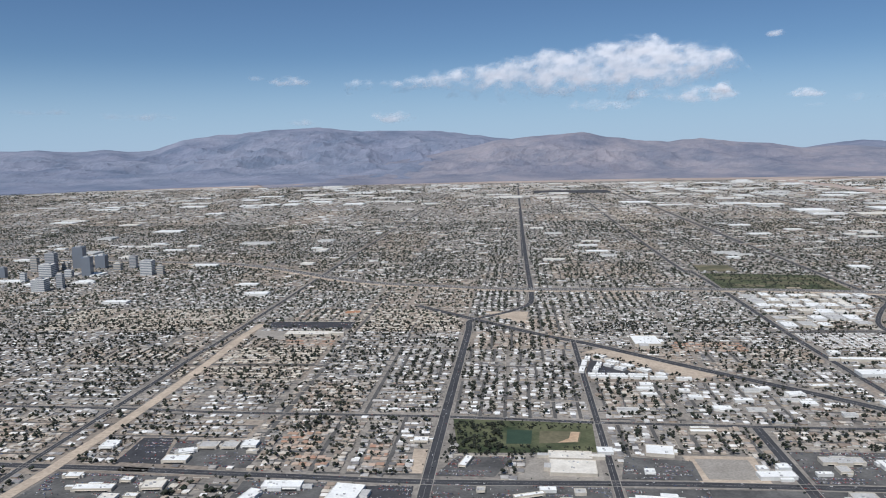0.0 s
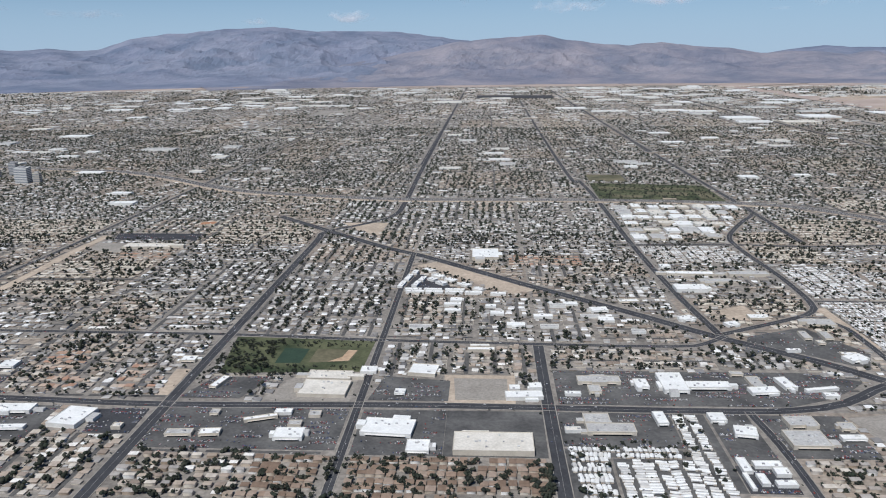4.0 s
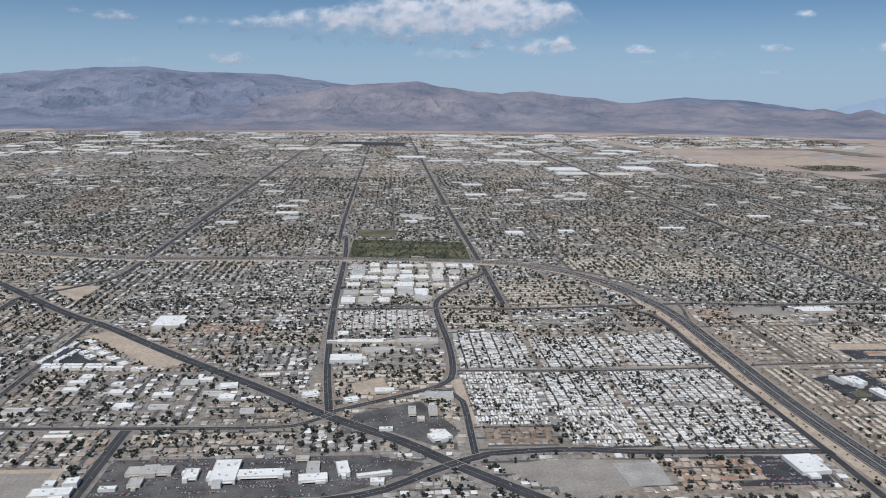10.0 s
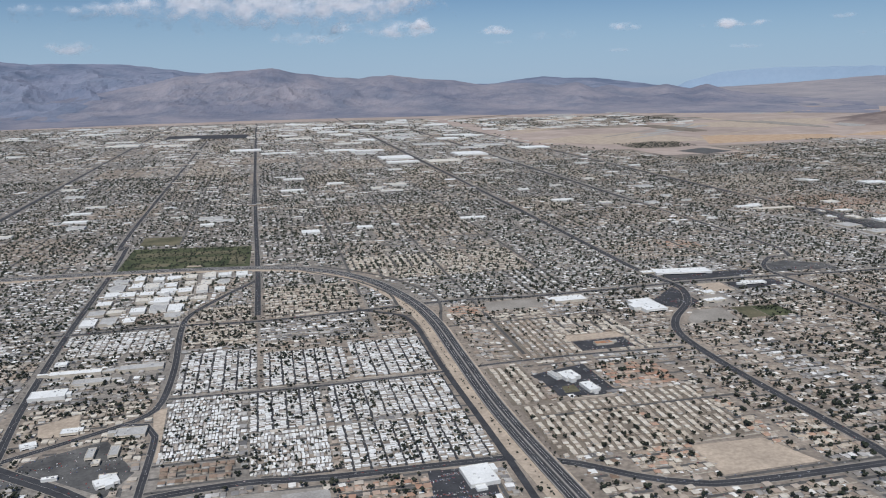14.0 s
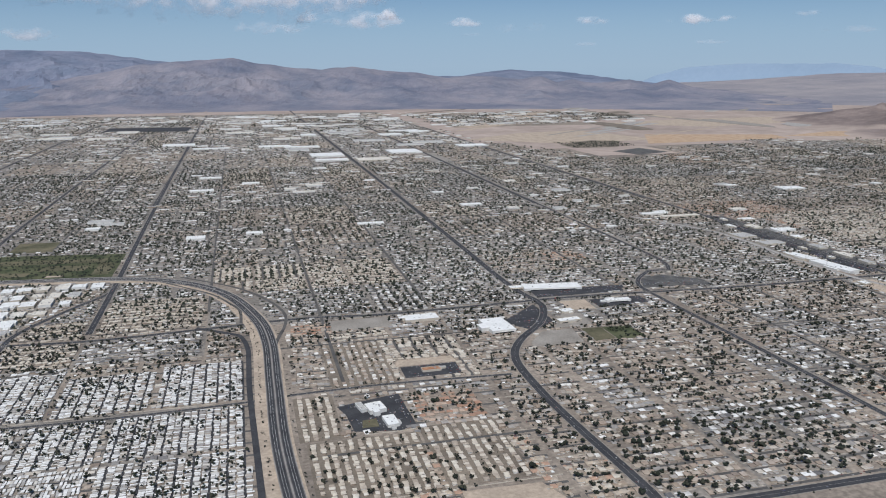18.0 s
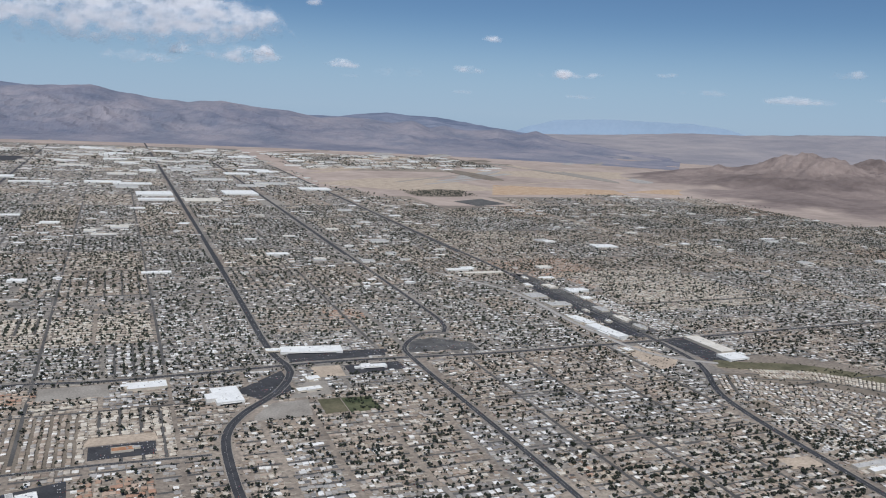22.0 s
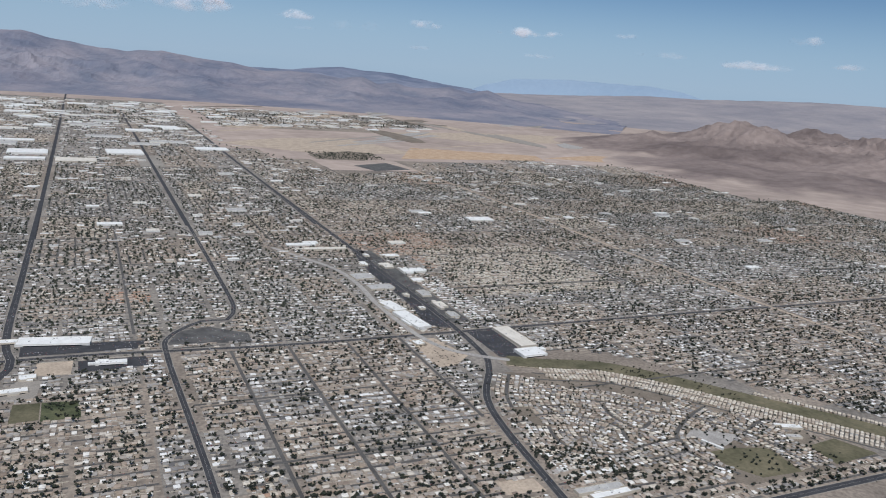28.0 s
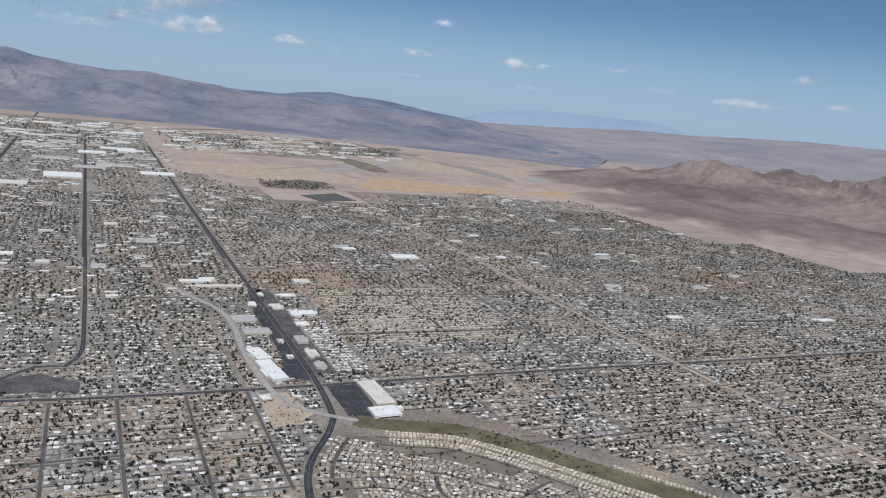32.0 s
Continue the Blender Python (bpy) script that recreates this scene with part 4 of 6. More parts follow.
B(-348.5, 262.5, 25, 7.5, 0, 1.4, "cream", "cream", "long cream superstore beside a dark car park", "superstore", 7, False, "store")
B(-336, 316, 9, 7, 0, 1.3, "rust", "cream", "clay-tiled church hall with trees", "church", 1, False, "church")
B(-38, 62.5, 9, 1.6, -28, 0.9, "white", "white", "long low white shed in a yard", "shed", 1, False)
B(-30, 50, 5, 3, 10, 1.0, "white", "white", units=2)
B(-40, 48, 4, 2.4, -10, 1.0, "grey", "cream", units=1)
B(-92, 194, 12.8, 7.4, 1, 1.5, "white", "white", W1, "warehouse", 5, False, "warehouse")
B(-87, 216, 20, 4.4, -2, 1.3, "white", "cream", "long white industrial shed", "warehouse", 5, False, "warehouse")
B(-79, 204.5, 14, 5.2, 1, 1.3, "grey", "cream", "long grey industrial shed", "warehouse", 4, False, "warehouse")
B(-62, 216, 17.2, 5.4, 1, 1.3, "grey", "cream", "long grey industrial shed", "warehouse", 4, False, "warehouse")
B(-95, 228, 4.7, 4.2, 2, 1.2, "white", "white", units=2)
B(-57, 153, 10, 6.4, -2, 1.2, "grey", "cream", units=5)
B(-60, 140, 3.0, 7, 0, 1.1, "grey", "cream", units=2)
B(-67, 140, 2.6, 7, 0, 1.1, "grey", "cream", units=2)
B(-77, 159, 6, 4.4, 0, 1.1, "white", "cream", units=3)
B(-102.5, 157, 5.4, 4.2, 25, 1.1, "white", "white", units=3)
B(-88, 151.5, 5, 3.4, 20, 1.0, "white", "white", units=2)
B(-133, 166, 6.5, 4.4, 8, 1.1, "white", "white", units=2)
B(-120, 177, 8, 3, 8, 1.0, "white", "cream", units=2)
APT = "white flat-roofed apartment block beside an orange lot"
for ax, ay, aw, ad, ar in ((-204.6, 187.6, 7.4, 1.7, -2), (-196.6, 187.3, 7.2, 1.7, -2), (-188.6, 187, 7.2, 1.7, -2), (-180.6, 186.6, 7.0, 1.7, -2), (-170.6, 185.4, 6.2, 1.7, -2), (-205.6, 190.6, 7, 1.6, -2), (-197.4, 190.4, 7.4, 1.6, -2), (-188.4, 190.2, 8, 1.6, -2),
                           (-211, 198, 1.7, 8, -9), (-209.2, 208, 1.7, 9, -9), (-207, 216.5, 1.8, 5, -9), (-205, 198.5, 1.7, 7, -12), (-203, 206, 1.7, 6, -12), (-201.2, 220, 5.4, 2.2, -40), (-196.4, 210.6, 5.2, 2.4, -42), (-190.6, 204.4, 5.2, 2.4, -42), (-184.4, 197.8, 5, 2.4, -42), (-178.4, 191.4, 4.6, 2.2, -42), (-194.4, 200.4, 4.8, 2.0, -42), (-198.6, 205.6, 4, 2.0, -42)):
    B(ax, ay, aw * (1.35 if aw < 2 else 1.0), ad * (1.45 if ad < 3 else 1.0), ar, 1.05, "white", "white", APT, "apartment_block", 2, False, "apartments")
lot("parking_lot", [(-210, 192.5), (-186, 192), (-200, 211), (-206, 218)], M_ASPHALT, "dark paved court between white apartment blocks", 0.06)
B(141, 260, 17.5, 8.8, 2, 1.3, "white", "cream", "large white-roofed school building", "school_building", 6, False)
B(173.8, 238, 12, 19, 4, 1.6, "white", "white", "white superstore with a red trimmed front", "superstore", 8, True, "store")
B(225.5, 295.5, 33, 10, -8, 1.3, "white", "white", "long white shopping plaza", "shopping_plaza", 9, True, "store")
B(205.5, 299, 8, 5, -2, 1.2, "white", "cream", units=3)
B(250, 262, 13.7, 4.2, -3, 1.2, "white", "white", "white row of shops by a lot", units=5)
B(211, 237.5, 12, 4.6, 6, 1.2, "white", "cream", "pale flat-roofed shop block", units=4)
B(216, 252, 7, 5, 2, 1.1, "white", "cream", units=2)
B(101, 161, 6.4, 7.0, 10, 1.5, "white", "white", "white clinic with stepped flat roofs", "clinic", 6, False, "clinic")
B(104.5, 149, 4.4, 8, 6, 1.2, "white", "white", "white clinic wing beside a dark lot", "clinic", 3, False, "clinic")
B(96, 163, 2.2, 7, 12, 1.2, "grey", "white", "grey clinic wing beside a dark lot", "clinic", 2, False, "clinic")
lot("lawn", [(95, 153), (100, 153.5), (100, 147), (94, 147)], M_DRYGRASS, "dry green lawn beside a clinic", 0.09)
B(130, 193, 8, 3.6, 0, 0.9, "rust", "cream", "brown-roofed school block between car parks", "school_building", 2, False)
B(47, 96, 9, 11, 4, 1.2, "white", "white", "white storage warehouse beside the freeway", "warehouse", 4, False, "warehouse")
B(456, 228, 14.5, 11, 2, 1.5, "white", "white", "white superstore wing of a shopping centre", "superstore", 5, True, "store")
B(459.5, 252, 10.5, 32, 2, 1.5, "cream", "cream", "pale superstore wing of a shopping centre", "superstore", 6, False, "store")
B(413, 292, 9, 30, 8, 1.5, "white", "white", "long white mall building beside a flood channel", "mall_building", 10, False, "mall")
B(411, 318, 9, 20, 12, 1.4, "white", "cream", "stepped pale mall building", "mall_building", 7, False, "mall")
B(418, 359, 17, 10, 3, 1.4, "grey", "cream", "grey-roofed mall store beside a car park", "mall_building", 6, False, "mall")
B(414, 386, 14, 14, 6, 1.3, "grey", "cream", "grey-roofed mall store beside a car park", "mall_building", 5, False, "mall")
B(456, 396, 17, 9, 0, 1.4, "white", "white", "white store across the road from the mall", "store", 5, False, "store")
B(450, 372, 9, 8, 0, 1.2, "white", "cream", units=3)
B(411, 467, 34, 6.5, -1, 1.4, "cream", "cream", "long cream shopping strip", "shopping_strip", 6, False, "store")
B(456, 440, 12, 8, 0, 1.3, "white", "cream", units=3)
B(601, 573, 26, 16, -4, 1.4, "white", "white", "large white building among houses", "store", 5, False, "store")
for mx, my, mw, md in ((441.5, 296, 6, 9), (442, 316, 7, 11), (441.5, 341, 6.5, 13), (442, 412, 7, 13), (428, 312, 4, 4), (428.5, 340, 3.6, 5), (426.5, 420, 5, 9), (436.8, 444, 4, 6)):
    B(mx, my, mw, md, 0, 1.2, ("white", "cream", "grey")[int(my) % 3], "cream", "pale flat-roofed store in the mall car park", "store", 3, False, "store")
B(402, 255, 5, 6, 14, 1.1, "white", "cream", units=2)
B(527, 118, 10, 4, -20, 1.0, "white", "cream", "pale school building by a field", "school_building", 3, False)
B(520, 110, 7, 3, -20, 1.0, "grey", "cream", "pale school building by a field", "school_building", 2, False)
B(408.5, 98.6, 20, 3.6, 0, 1.2, "grey", "cream", "long grey-roofed school hall beside a road", "school_building", 5, False)
B(410.5, 94.2, 17, 3.4, 2, 1.2, "white", "cream", "white-roofed school hall beside a road", "school_building", 4, False)
B(477.4, 114.4, 9.7, 1.4, -68, 1.0, "white", "white", "long narrow white school block", "school_building", 1, False)
lot("dirt_lot", [(374, 115), (389, 113), (389.5, 104), (373.5, 105.5)], M_DIRT, "bare tan lot beside a curving road")
lot("school_field", [(518, 86), (545, 88), (538, 104), (520, 102)], M_DRYGRASS, "dry green school field")
B(293, 1030, 46, 46, 2, 2.2, "white", "white", "huge white distribution warehouse", "warehouse", 6, False, "warehouse")
B(178, 1012, 46, 40, 1, 2.2, "white", "white", "huge white distribution warehouse", "warehouse", 6, False, "warehouse")
B(234, 942, 46, 32, 0, 2.0, "cream", "cream", "huge cream distribution warehouse", "warehouse", 5, False, "warehouse")
B(178, 950, 44, 18, 0, 2.0, "white", "white", "long white distribution warehouse", "warehouse", 4, False, "warehouse")

# small shops strewn over the car parks
for pts in PAVED:
    px0, px1 = min(p[0] for p in pts), max(p[0] for p in pts)
    py0, py1 = min(p[1] for p in pts), max(p[1] for p in pts)
    if py1 > 150:
        continue
    for _ in range(int((px1 - px0) * (py1 - py0) / 210)):
        x, y, w, d = rng.uniform(px0 + 2, px1 - 2), rng.uniform(py0 + 2, py1 - 2), rng.uniform(1.8, 5.2), rng.uniform(1.6, 3.4)
        if not inside(pts, np.array([x]), np.array([y]))[0] or any(abs(x - bx) < bw + w / 2 + 1 and abs(y - by) < bd + d / 2 + 1 for bx, by, bw, bd in BOXES):
            continue
        B(x, y, w, d, rng.uniform(-3, 3), rng.uniform(0.7, 1.1), ("white", "grey", "cream", "white")[rng.randint(4)], ("white", "cream")[rng.randint(2)], "small flat-roofed shop in a car park", "shop", 2, rng.rand() < 0.4)

# industrial estate by the freeway
for k in range(8):
    for j in range(6):
        bx = -96 + k * 9.6 + j * 0.8 + rng.uniform(-0.8, 0.8)
        by = 286 + j * 16.2 + rng.uniform(-1.5, 1.5)
        if (bx < -22 - (363 - by) * 0.42 if by < 363 else bx < -22) and rng.rand() < 0.9:
            B(bx, by, rng.uniform(5.5, 8.6), rng.uniform(5.5, 12), 1, rng.uniform(1.0, 1.5), ("white", "white", "white", "cream", "grey")[rng.randint(5)], ("white", "cream")[rng.randint(2)], "white industrial unit in a business park", "industrial_unit", 3, False)


def scatter(n, area, wr, dr, roofs, label, name, h=1.4, units=1):
    done = tries = 0
    while done < n and tries < n * 12:
        tries += 1
        x, y = rng.uniform(area[0], area[1]), rng.uniform(area[2], area[3])
        w, d = rng.uniform(*wr), rng.uniform(*dr)
        if not free([x, x - w / 2, x + w / 2, x], [y, y, y, y - d / 2]).all():
            continue
        B(x, y, w, d, rng.uniform(-2, 2), h * rng.uniform(0.85, 1.2), roofs[rng.randint(len(roofs))], "white", label, name, units, False)
        done += 1


scatter(48, (-1000, -20, 1180, 2020), (22, 60), (14, 34), ["white", "white", "cream", "grey"], "white warehouse far across the city", "warehouse", 2.0)
scatter(46, (0, 430, 1090, 2020), (22, 60), (14, 34), ["white", "white", "cream", "grey"], "white warehouse far across the city", "warehouse", 2.0)
scatter(46, (470, 1000, 1500, 1950), (16, 46), (9, 22), ["white", "cream", "grey"], "white warehouse at the edge of the desert", "warehouse", 2.0)
scatter(28, (-800, -280, 330, 760), (9, 22), (7, 13), ["white", "grey", "cream", "white"], "pale flat-roofed commercial building among houses", "commercial_building", 1.3, 2)
scatter(33, (-260, 430, 480, 900), (9, 24), (6, 12), ["white", "grey", "cream", "white"], "pale flat-roofed commercial building among houses", "commercial_building", 1.3, 2)
scatter(22, (440, 1000, 285, 900), (9, 20), (6, 10), ["cream", "grey", "white"], "pale flat-roofed commercial building among houses", "commercial_building", 1.2, 2)
scatter(30, (-1300, -500, 600, 1500), (14, 40), (9, 22), ["white", "cream", "grey"], "pale flat-roofed commercial building far off", "commercial_building", 1.6)
scatter(14, (-209, -115, 140, 180), (4, 8), (2.5, 4.5), ["white", "grey"], "small flat-roofed commercial building", "commercial_building", 0.9, 1)


# downtown towers
def tower(cx, cy, w, d, h, mat, label, floors):
    claim_area([(cx - w, cy - d), (cx + w, cy - d), (cx + w, cy + d), (cx - w, cy + d)])
    root = place(new("office_tower"), cx, cy, 8)
    tagged(root, label, "tower", "downtown towers")
    v, f = box_data(-w / 2, -d / 2, 0, w / 2, d / 2, h)
    mesh_object("wall", v, f[1:], mat, parent=root)
    v, f = box_data(-w / 4, -d / 4, h, w / 4, d / 4, h + 0.9)
    mesh_object("roof_plant", v, f[1:], M_METAL, parent=root)
    for k in range(floors):
        z = h * (k + 0.35) / floors
        v, f = box_data(-w / 2 - 0.04, -d / 2 - 0.04, z, w / 2 + 0.04, d / 2 + 0.04, z + h / floors * 0.45)
        mesh_object("window_band", v, f[2:], M_BAND, parent=root)
    return root


for tx, ty, tw, td, th, tone in ((-645, 486, 5.6, 5.5, 12.6, "cream"), (-630, 486, 7.8, 7.6, 16.4, "grey"), (-619, 510, 8.9, 8.6, 18.4, "dark"), (-587, 466, 7.1, 6.9, 15.4, "dark"), (-624, 497, 5.3, 5.1, 6.3, "cream"), (-600, 461, 5.7, 5.5, 5.5, "white"), (-599, 510, 8.4, 8.1, 10.9, "dark"), (-619, 462, 10, 9.7, 10.2, "white"), (-537, 468, 9.4, 9.2, 12, "white"), (-569, 508, 5.7, 5.5, 10.4, "grey"), (-527, 470, 4.9, 4.8, 7.4, "cream"), (-584, 397, 9.5, 9.2, 8.7, "white"), (-654, 457, 5, 4.9, 8.3, "dark"), (-574, 406, 4.5, 4.4, 10.9, "grey"), (-577, 496, 6.3, 6.2, 5.8, "cream"), (-622, 435, 4, 3.9, 7.1, "white")):
    tower(tx, ty, tw, td, th, {"white": M_BIGWALL["white"], "cream": M_BIGWALL["cream"], "grey": M_BIGROOF["grey"], "dark": M_BAND}[tone], f"{'dark glass' if tone == 'dark' else tone} high-rise tower downtown with window bands", max(4, int(th / 1.3)))

# ---- city blocks ----
CITY = [(-1720, -60), (-1720, 1300), (-2100, 1500), (-1700, 1900), (-500, 2120), (-100, 2060), (438, 2020), (452, 1180), (530, 962), (546, 863), (657, 892), (697, 983), (798, 1003), (871, 1097), (950, 1104), (974, 991), (1123, 1049), (1189, 936), (1095, 822), (1100, 715), (1160, 676), (1150, 560), (1460, 330), (1460, -60)]
CITY_EAST = [(470, 1480), (720, 1500), (1010, 1640), (990, 1960), (470, 1990)]


def in_city(x, y):
    return inside(CITY, x, y) | inside(CITY_EAST, x, y)


XS = [-2708 + 84 * k for k in range(12)] + [-1700 + 54 * k for k in range(24)] + [-393, -330, -267, -211, -158, -103, -49, -16, 38, 93, 150, 206, 262, 305, 334, 365, 395, 434, 490, 545, 610, 675, 740, 810, 880, 950, 1020, 1090, 1160, 1240, 1330, 1430]
YS = [-30, 33, 82, 132, 182, 235, 270, 330, 390, 440, 520, 600, 680, 790, 900, 1010, 1120, 1230, 1340, 1460, 1600, 1740, 1860, 1960, 2080, 2240, 2420, 2620, 2850, 3100]
PATCHES = [  # x0, x1, y0, y1, kind
    (-47, -21, 128, 178, "mobile_x"), (-45, -22, 109, 126, "brown"), (-19, 7, 108, 142, "mobile_x"), (-19, 7, 143, 178, "mobile"), (9, 57, 107, 142, "mobile"), (9, 57, 143, 178, "mobile"), (-47, -16, 182, 228, "mobile"), (-14, 20, 182, 222, "mobile"), (22, 57, 182, 225, "mobile"), (-156.5, -145.4, 35.5, 56, "mobile_x"), (-156.5, -127, 56, 60, "mobile_x"), (-144.6, -125.6, 35.5, 55.5, "trailer"), (-125.6, -119.2, 35.5, 80, "trailer"), (-119, -116.8, 41, 80, "trailer"),
    (-232, -160, 34, 54, "brown"), (-288, -279.5, 90, 111, "rust"), (-277, -273, 90, 102, "rust"), (-319, -303, 104, 121, "rust"), (-310, -297, 89, 100.5, "rust"), (-358, -330, 239, 252, "rust"), (-166, -131, 229, 248, "rust"), (5, 33, 83, 101, "rust"),
    (115, 142, 145, 170, "rust"), (72, 87, 141, 178, "sand_y"), (74, 112, 100, 140, "sand_y"), (113, 141, 101, 143, "sand_y"), (88, 114, 184, 234, "tan_y"), (76, 116, 249, 265, "rust"), (250, 276, 352, 376, "rust"), (-100, -52, 236, 268, "mobile"), (400, 425, 106, 130, "white"),
    (-264, -214, 34, 55, "apartment"), (-101, -76, 34, 56, "apartment"), (480, 600, 330, 460, "sand"), (448, 470, 285, 380, "white"), (470, 520, 400, 520, "rust"), (-70, -50, 180, 200, "tan")]
rs = np.random.RandomState(11)
H = {k: [] for k in ("grey", "tan", "white", "brown", "rust", "sand")}   # x, y, rot, w, d, h, roof rise
TREES, STREETS, CELLS, DRIVES, YARD_WALLS = [], [], [], [], []


def in_view(x, y):
    return (x > -330 - 0.74 * (y + 110)) & (x < 370 + 1.5 * (y + 110)) & (y > np.where(np.asarray(x) < 60, 18, np.where(np.asarray(x) < 200, 50, 70)))


def wave(x, y):
    """Soft pseudo-random swell over the plan, about -1 to 1."""
    return 0.5 * (np.sin(x * 0.093 + 2.1 * np.sin(y * 0.041)) + np.sin(y * 0.117 + 1.7 * np.sin(x * 0.057 + 1.3)))


def block(x0, x1, y0, y1, kind, along_x, palette, far, leafy=0.6):
    """Streets with houses on both sides in one block of the plan."""
    lo, hi, a0, a1 = (y0, y1, x0, x1) if along_x else (x0, x1, y0, y1)
    pitch, lot_w, w, d, h, rise, back = {
        "mobile": (5.0, 1.12, 1.9, 0.78, 0.42, 0.10, 1.42), "trailer": (6.4, 1.15, 2.4, 0.82, 0.42, 0.10, 1.78), "brown": (7.4, 2.35, 2.0, 2.1, 0.75, 0.40, 1.85), "dense": (6.0, 1.8, 1.6, 1.5, 0.5, 0.34, 1.6), "apartment": (7.0, 3.2, 2.3, 1.5, 0.85, 0.3, 1.7),
    }.get(kind, (rs.uniform(8.2, 9.4), 2.4, 2.2, 1.9, 0.42, 0.30, 2.1))
    if far == 1:
        pitch, lot_w, w, d = pitch * 1.12, lot_w * 1.18, w * 1.16, d * 1.16
    if far == 2:
        pitch, lot_w, w, d = pitch * 1.6, lot_w * 1.8, w * 1.7, d * 1.7
    if far == 3:
        pitch, lot_w, w, d = pitch * 2.6, lot_w * 3.4, w * 2.8, d * 2.4
    n_rows = max(1, int(round((hi - lo) / pitch)))
    pitch = (hi - lo) / n_rows
    for r in range(n_rows):
        c = lo + (r + 0.5) * pitch
        if not far or (far == 1 and r % 1 == 0):
            STREETS.append((a0, a1, c, along_x, 1.3 if kind not in ("mobile", "trailer") else 0.95))
        for side in (-1, 1):
            u = np.arange(a0 + lot_w * 0.6, a1 - lot_w * 0.4, lot_w)
            if len(u) == 0:
                continue
            u = u + rs.uniform(-0.3, 0.3, len(u)) * lot_w * (0.6 if far == 0 else 1.8)
            q = c + side * (back * (pitch / 8.4 if kind not in ("mobile", "trailer", "brown", "apartment", "dense") else 1.0)) + rs.uniform(-0.22, 0.22, len(u)) * (3.2 if kind == "house" else 1.0) * (1.0, 2.2, 3.0, 4.0)[far]
            X, Y = (u, q) if along_x else (q, u)
            keep = rs.rand(len(u)) < {0: 0.93, 1: 0.70, 2: 0.58, 3: 0.5}[far]
            keep &= free(X, Y) & in_view(X, Y) & in_city(X, Y)
            n = len(u)
            ww = w * rs.uniform(0.78, 1.18, n)
            dd = d * rs.uniform(0.78, 1.2, n)
            flip = rs.rand(n) < (0.46 if kind == "house" else 0.0)
            rot = np.where(flip, 90.0, 0.0) + (0 if along_x else 90)
            if kind in ("mobile", "trailer"):
                rot = rot + 90 + rs.uniform(-12, 12)
            hh = h * rs.uniform(0.9, 1.2, n) * np.where((rs.rand(n) < 0.12) & (kind == "house"), 1.7, 1.0)
            rr = rise * rs.uniform(0.35, 1.15, n)
            pal = np.full(n, palette, dtype=object)
            if kind == "house":
                rot = rot + rs.uniform(-5, 5, n)
            H[palette].append(np.stack([X, Y, rot, ww, dd, hh, rr], 1)[keep])
            if kind in ("house", "dense") and far == 0:        # drives and yard walls
                mid_q = c + side * (1.3 + back * pitch / 8.4) / 2
                for uu, ok in zip(u + rs.uniform(-0.6, 0.6, n), keep):
                    if ok and rs.rand() < 0.8:
                        DRIVES.append((uu, mid_q, along_x, rs.uniform(0.5, 0.9), 1.5))
                if side == 1:
                    YARD_WALLS.append((a0, a1, c + pitch / 2, along_x))
                if lo < 150:
                    for uu in u[keep] + lot_w / 2:
                        YARD_WALLS.append((c + side * pitch * 0.3, c + side * pitch * 0.49, uu, not along_x))
            if kind == "house" and far == 0:        # sheds, carports and patio roofs behind
                sm = (rs.rand(n) < 0.75) & keep
                sq = c + side * rs.uniform(3.2, 4.0, n) * pitch / 8.4
                su = u + rs.uniform(-1, 1, n)
                SX, SY = (su, sq) if along_x else (sq, su)
                shed = np.stack([SX, SY, rot, rs.uniform(0.5, 1.6, n), rs.uniform(0.45, 1.1, n), rs.uniform(0.25, 0.4, n), np.full(n, 0.05)], 1)
                sm &= free(SX, SY) & in_view(SX, SY)
                pale = rs.rand(n) < 0.28
                H["white"].append(shed[sm & pale])
                H[palette].append(shed[sm & ~pale])
            # yard and street trees, in leafy and bare patches
            for again in range(2 if kind == "house" and far < 2 else 1):
                lush = 1.0 + 0.75 * wave(X, Y)
                tm = rs.rand(n) < {"mobile": 0.4, "trailer": 0.15, "brown": 0.45, "apartment": 0.8}.get(kind, leafy * (1.0, 0.9, 0.75, 0.7)[far]) * lush
                tq = c + side * (rs.choice([0.8, 1.1, 3.4, 3.7, 4.1], n) + rs.uniform(-0.3, 0.3, n)) * pitch / 8.4 if kind not in ("mobile", "trailer", "brown") else c + side * rs.uniform(0.6, 2.2, n)
                tu = u + rs.uniform(-1, 1, n) * lot_w * (0.5 if far == 0 else 1.5)
                tq = tq + rs.uniform(-1, 1, n) * (0.0, 1.6, 3.0, 4.0)[far]
                TX, TY = (tu, tq) if along_x else (tq, tu)
                tm &= free(TX, TY) & in_view(TX, TY) & in_city(TX, TY)
                TREES.append(np.stack([TX, TY, np.full(n, 0.0), rs.uniform(0.42, 1.2, n) ** 1.7 * (1.08 if kind == "house" else 0.9) * (1.0, 1.05, 1.35, 1.6)[far]], 1)[tm])


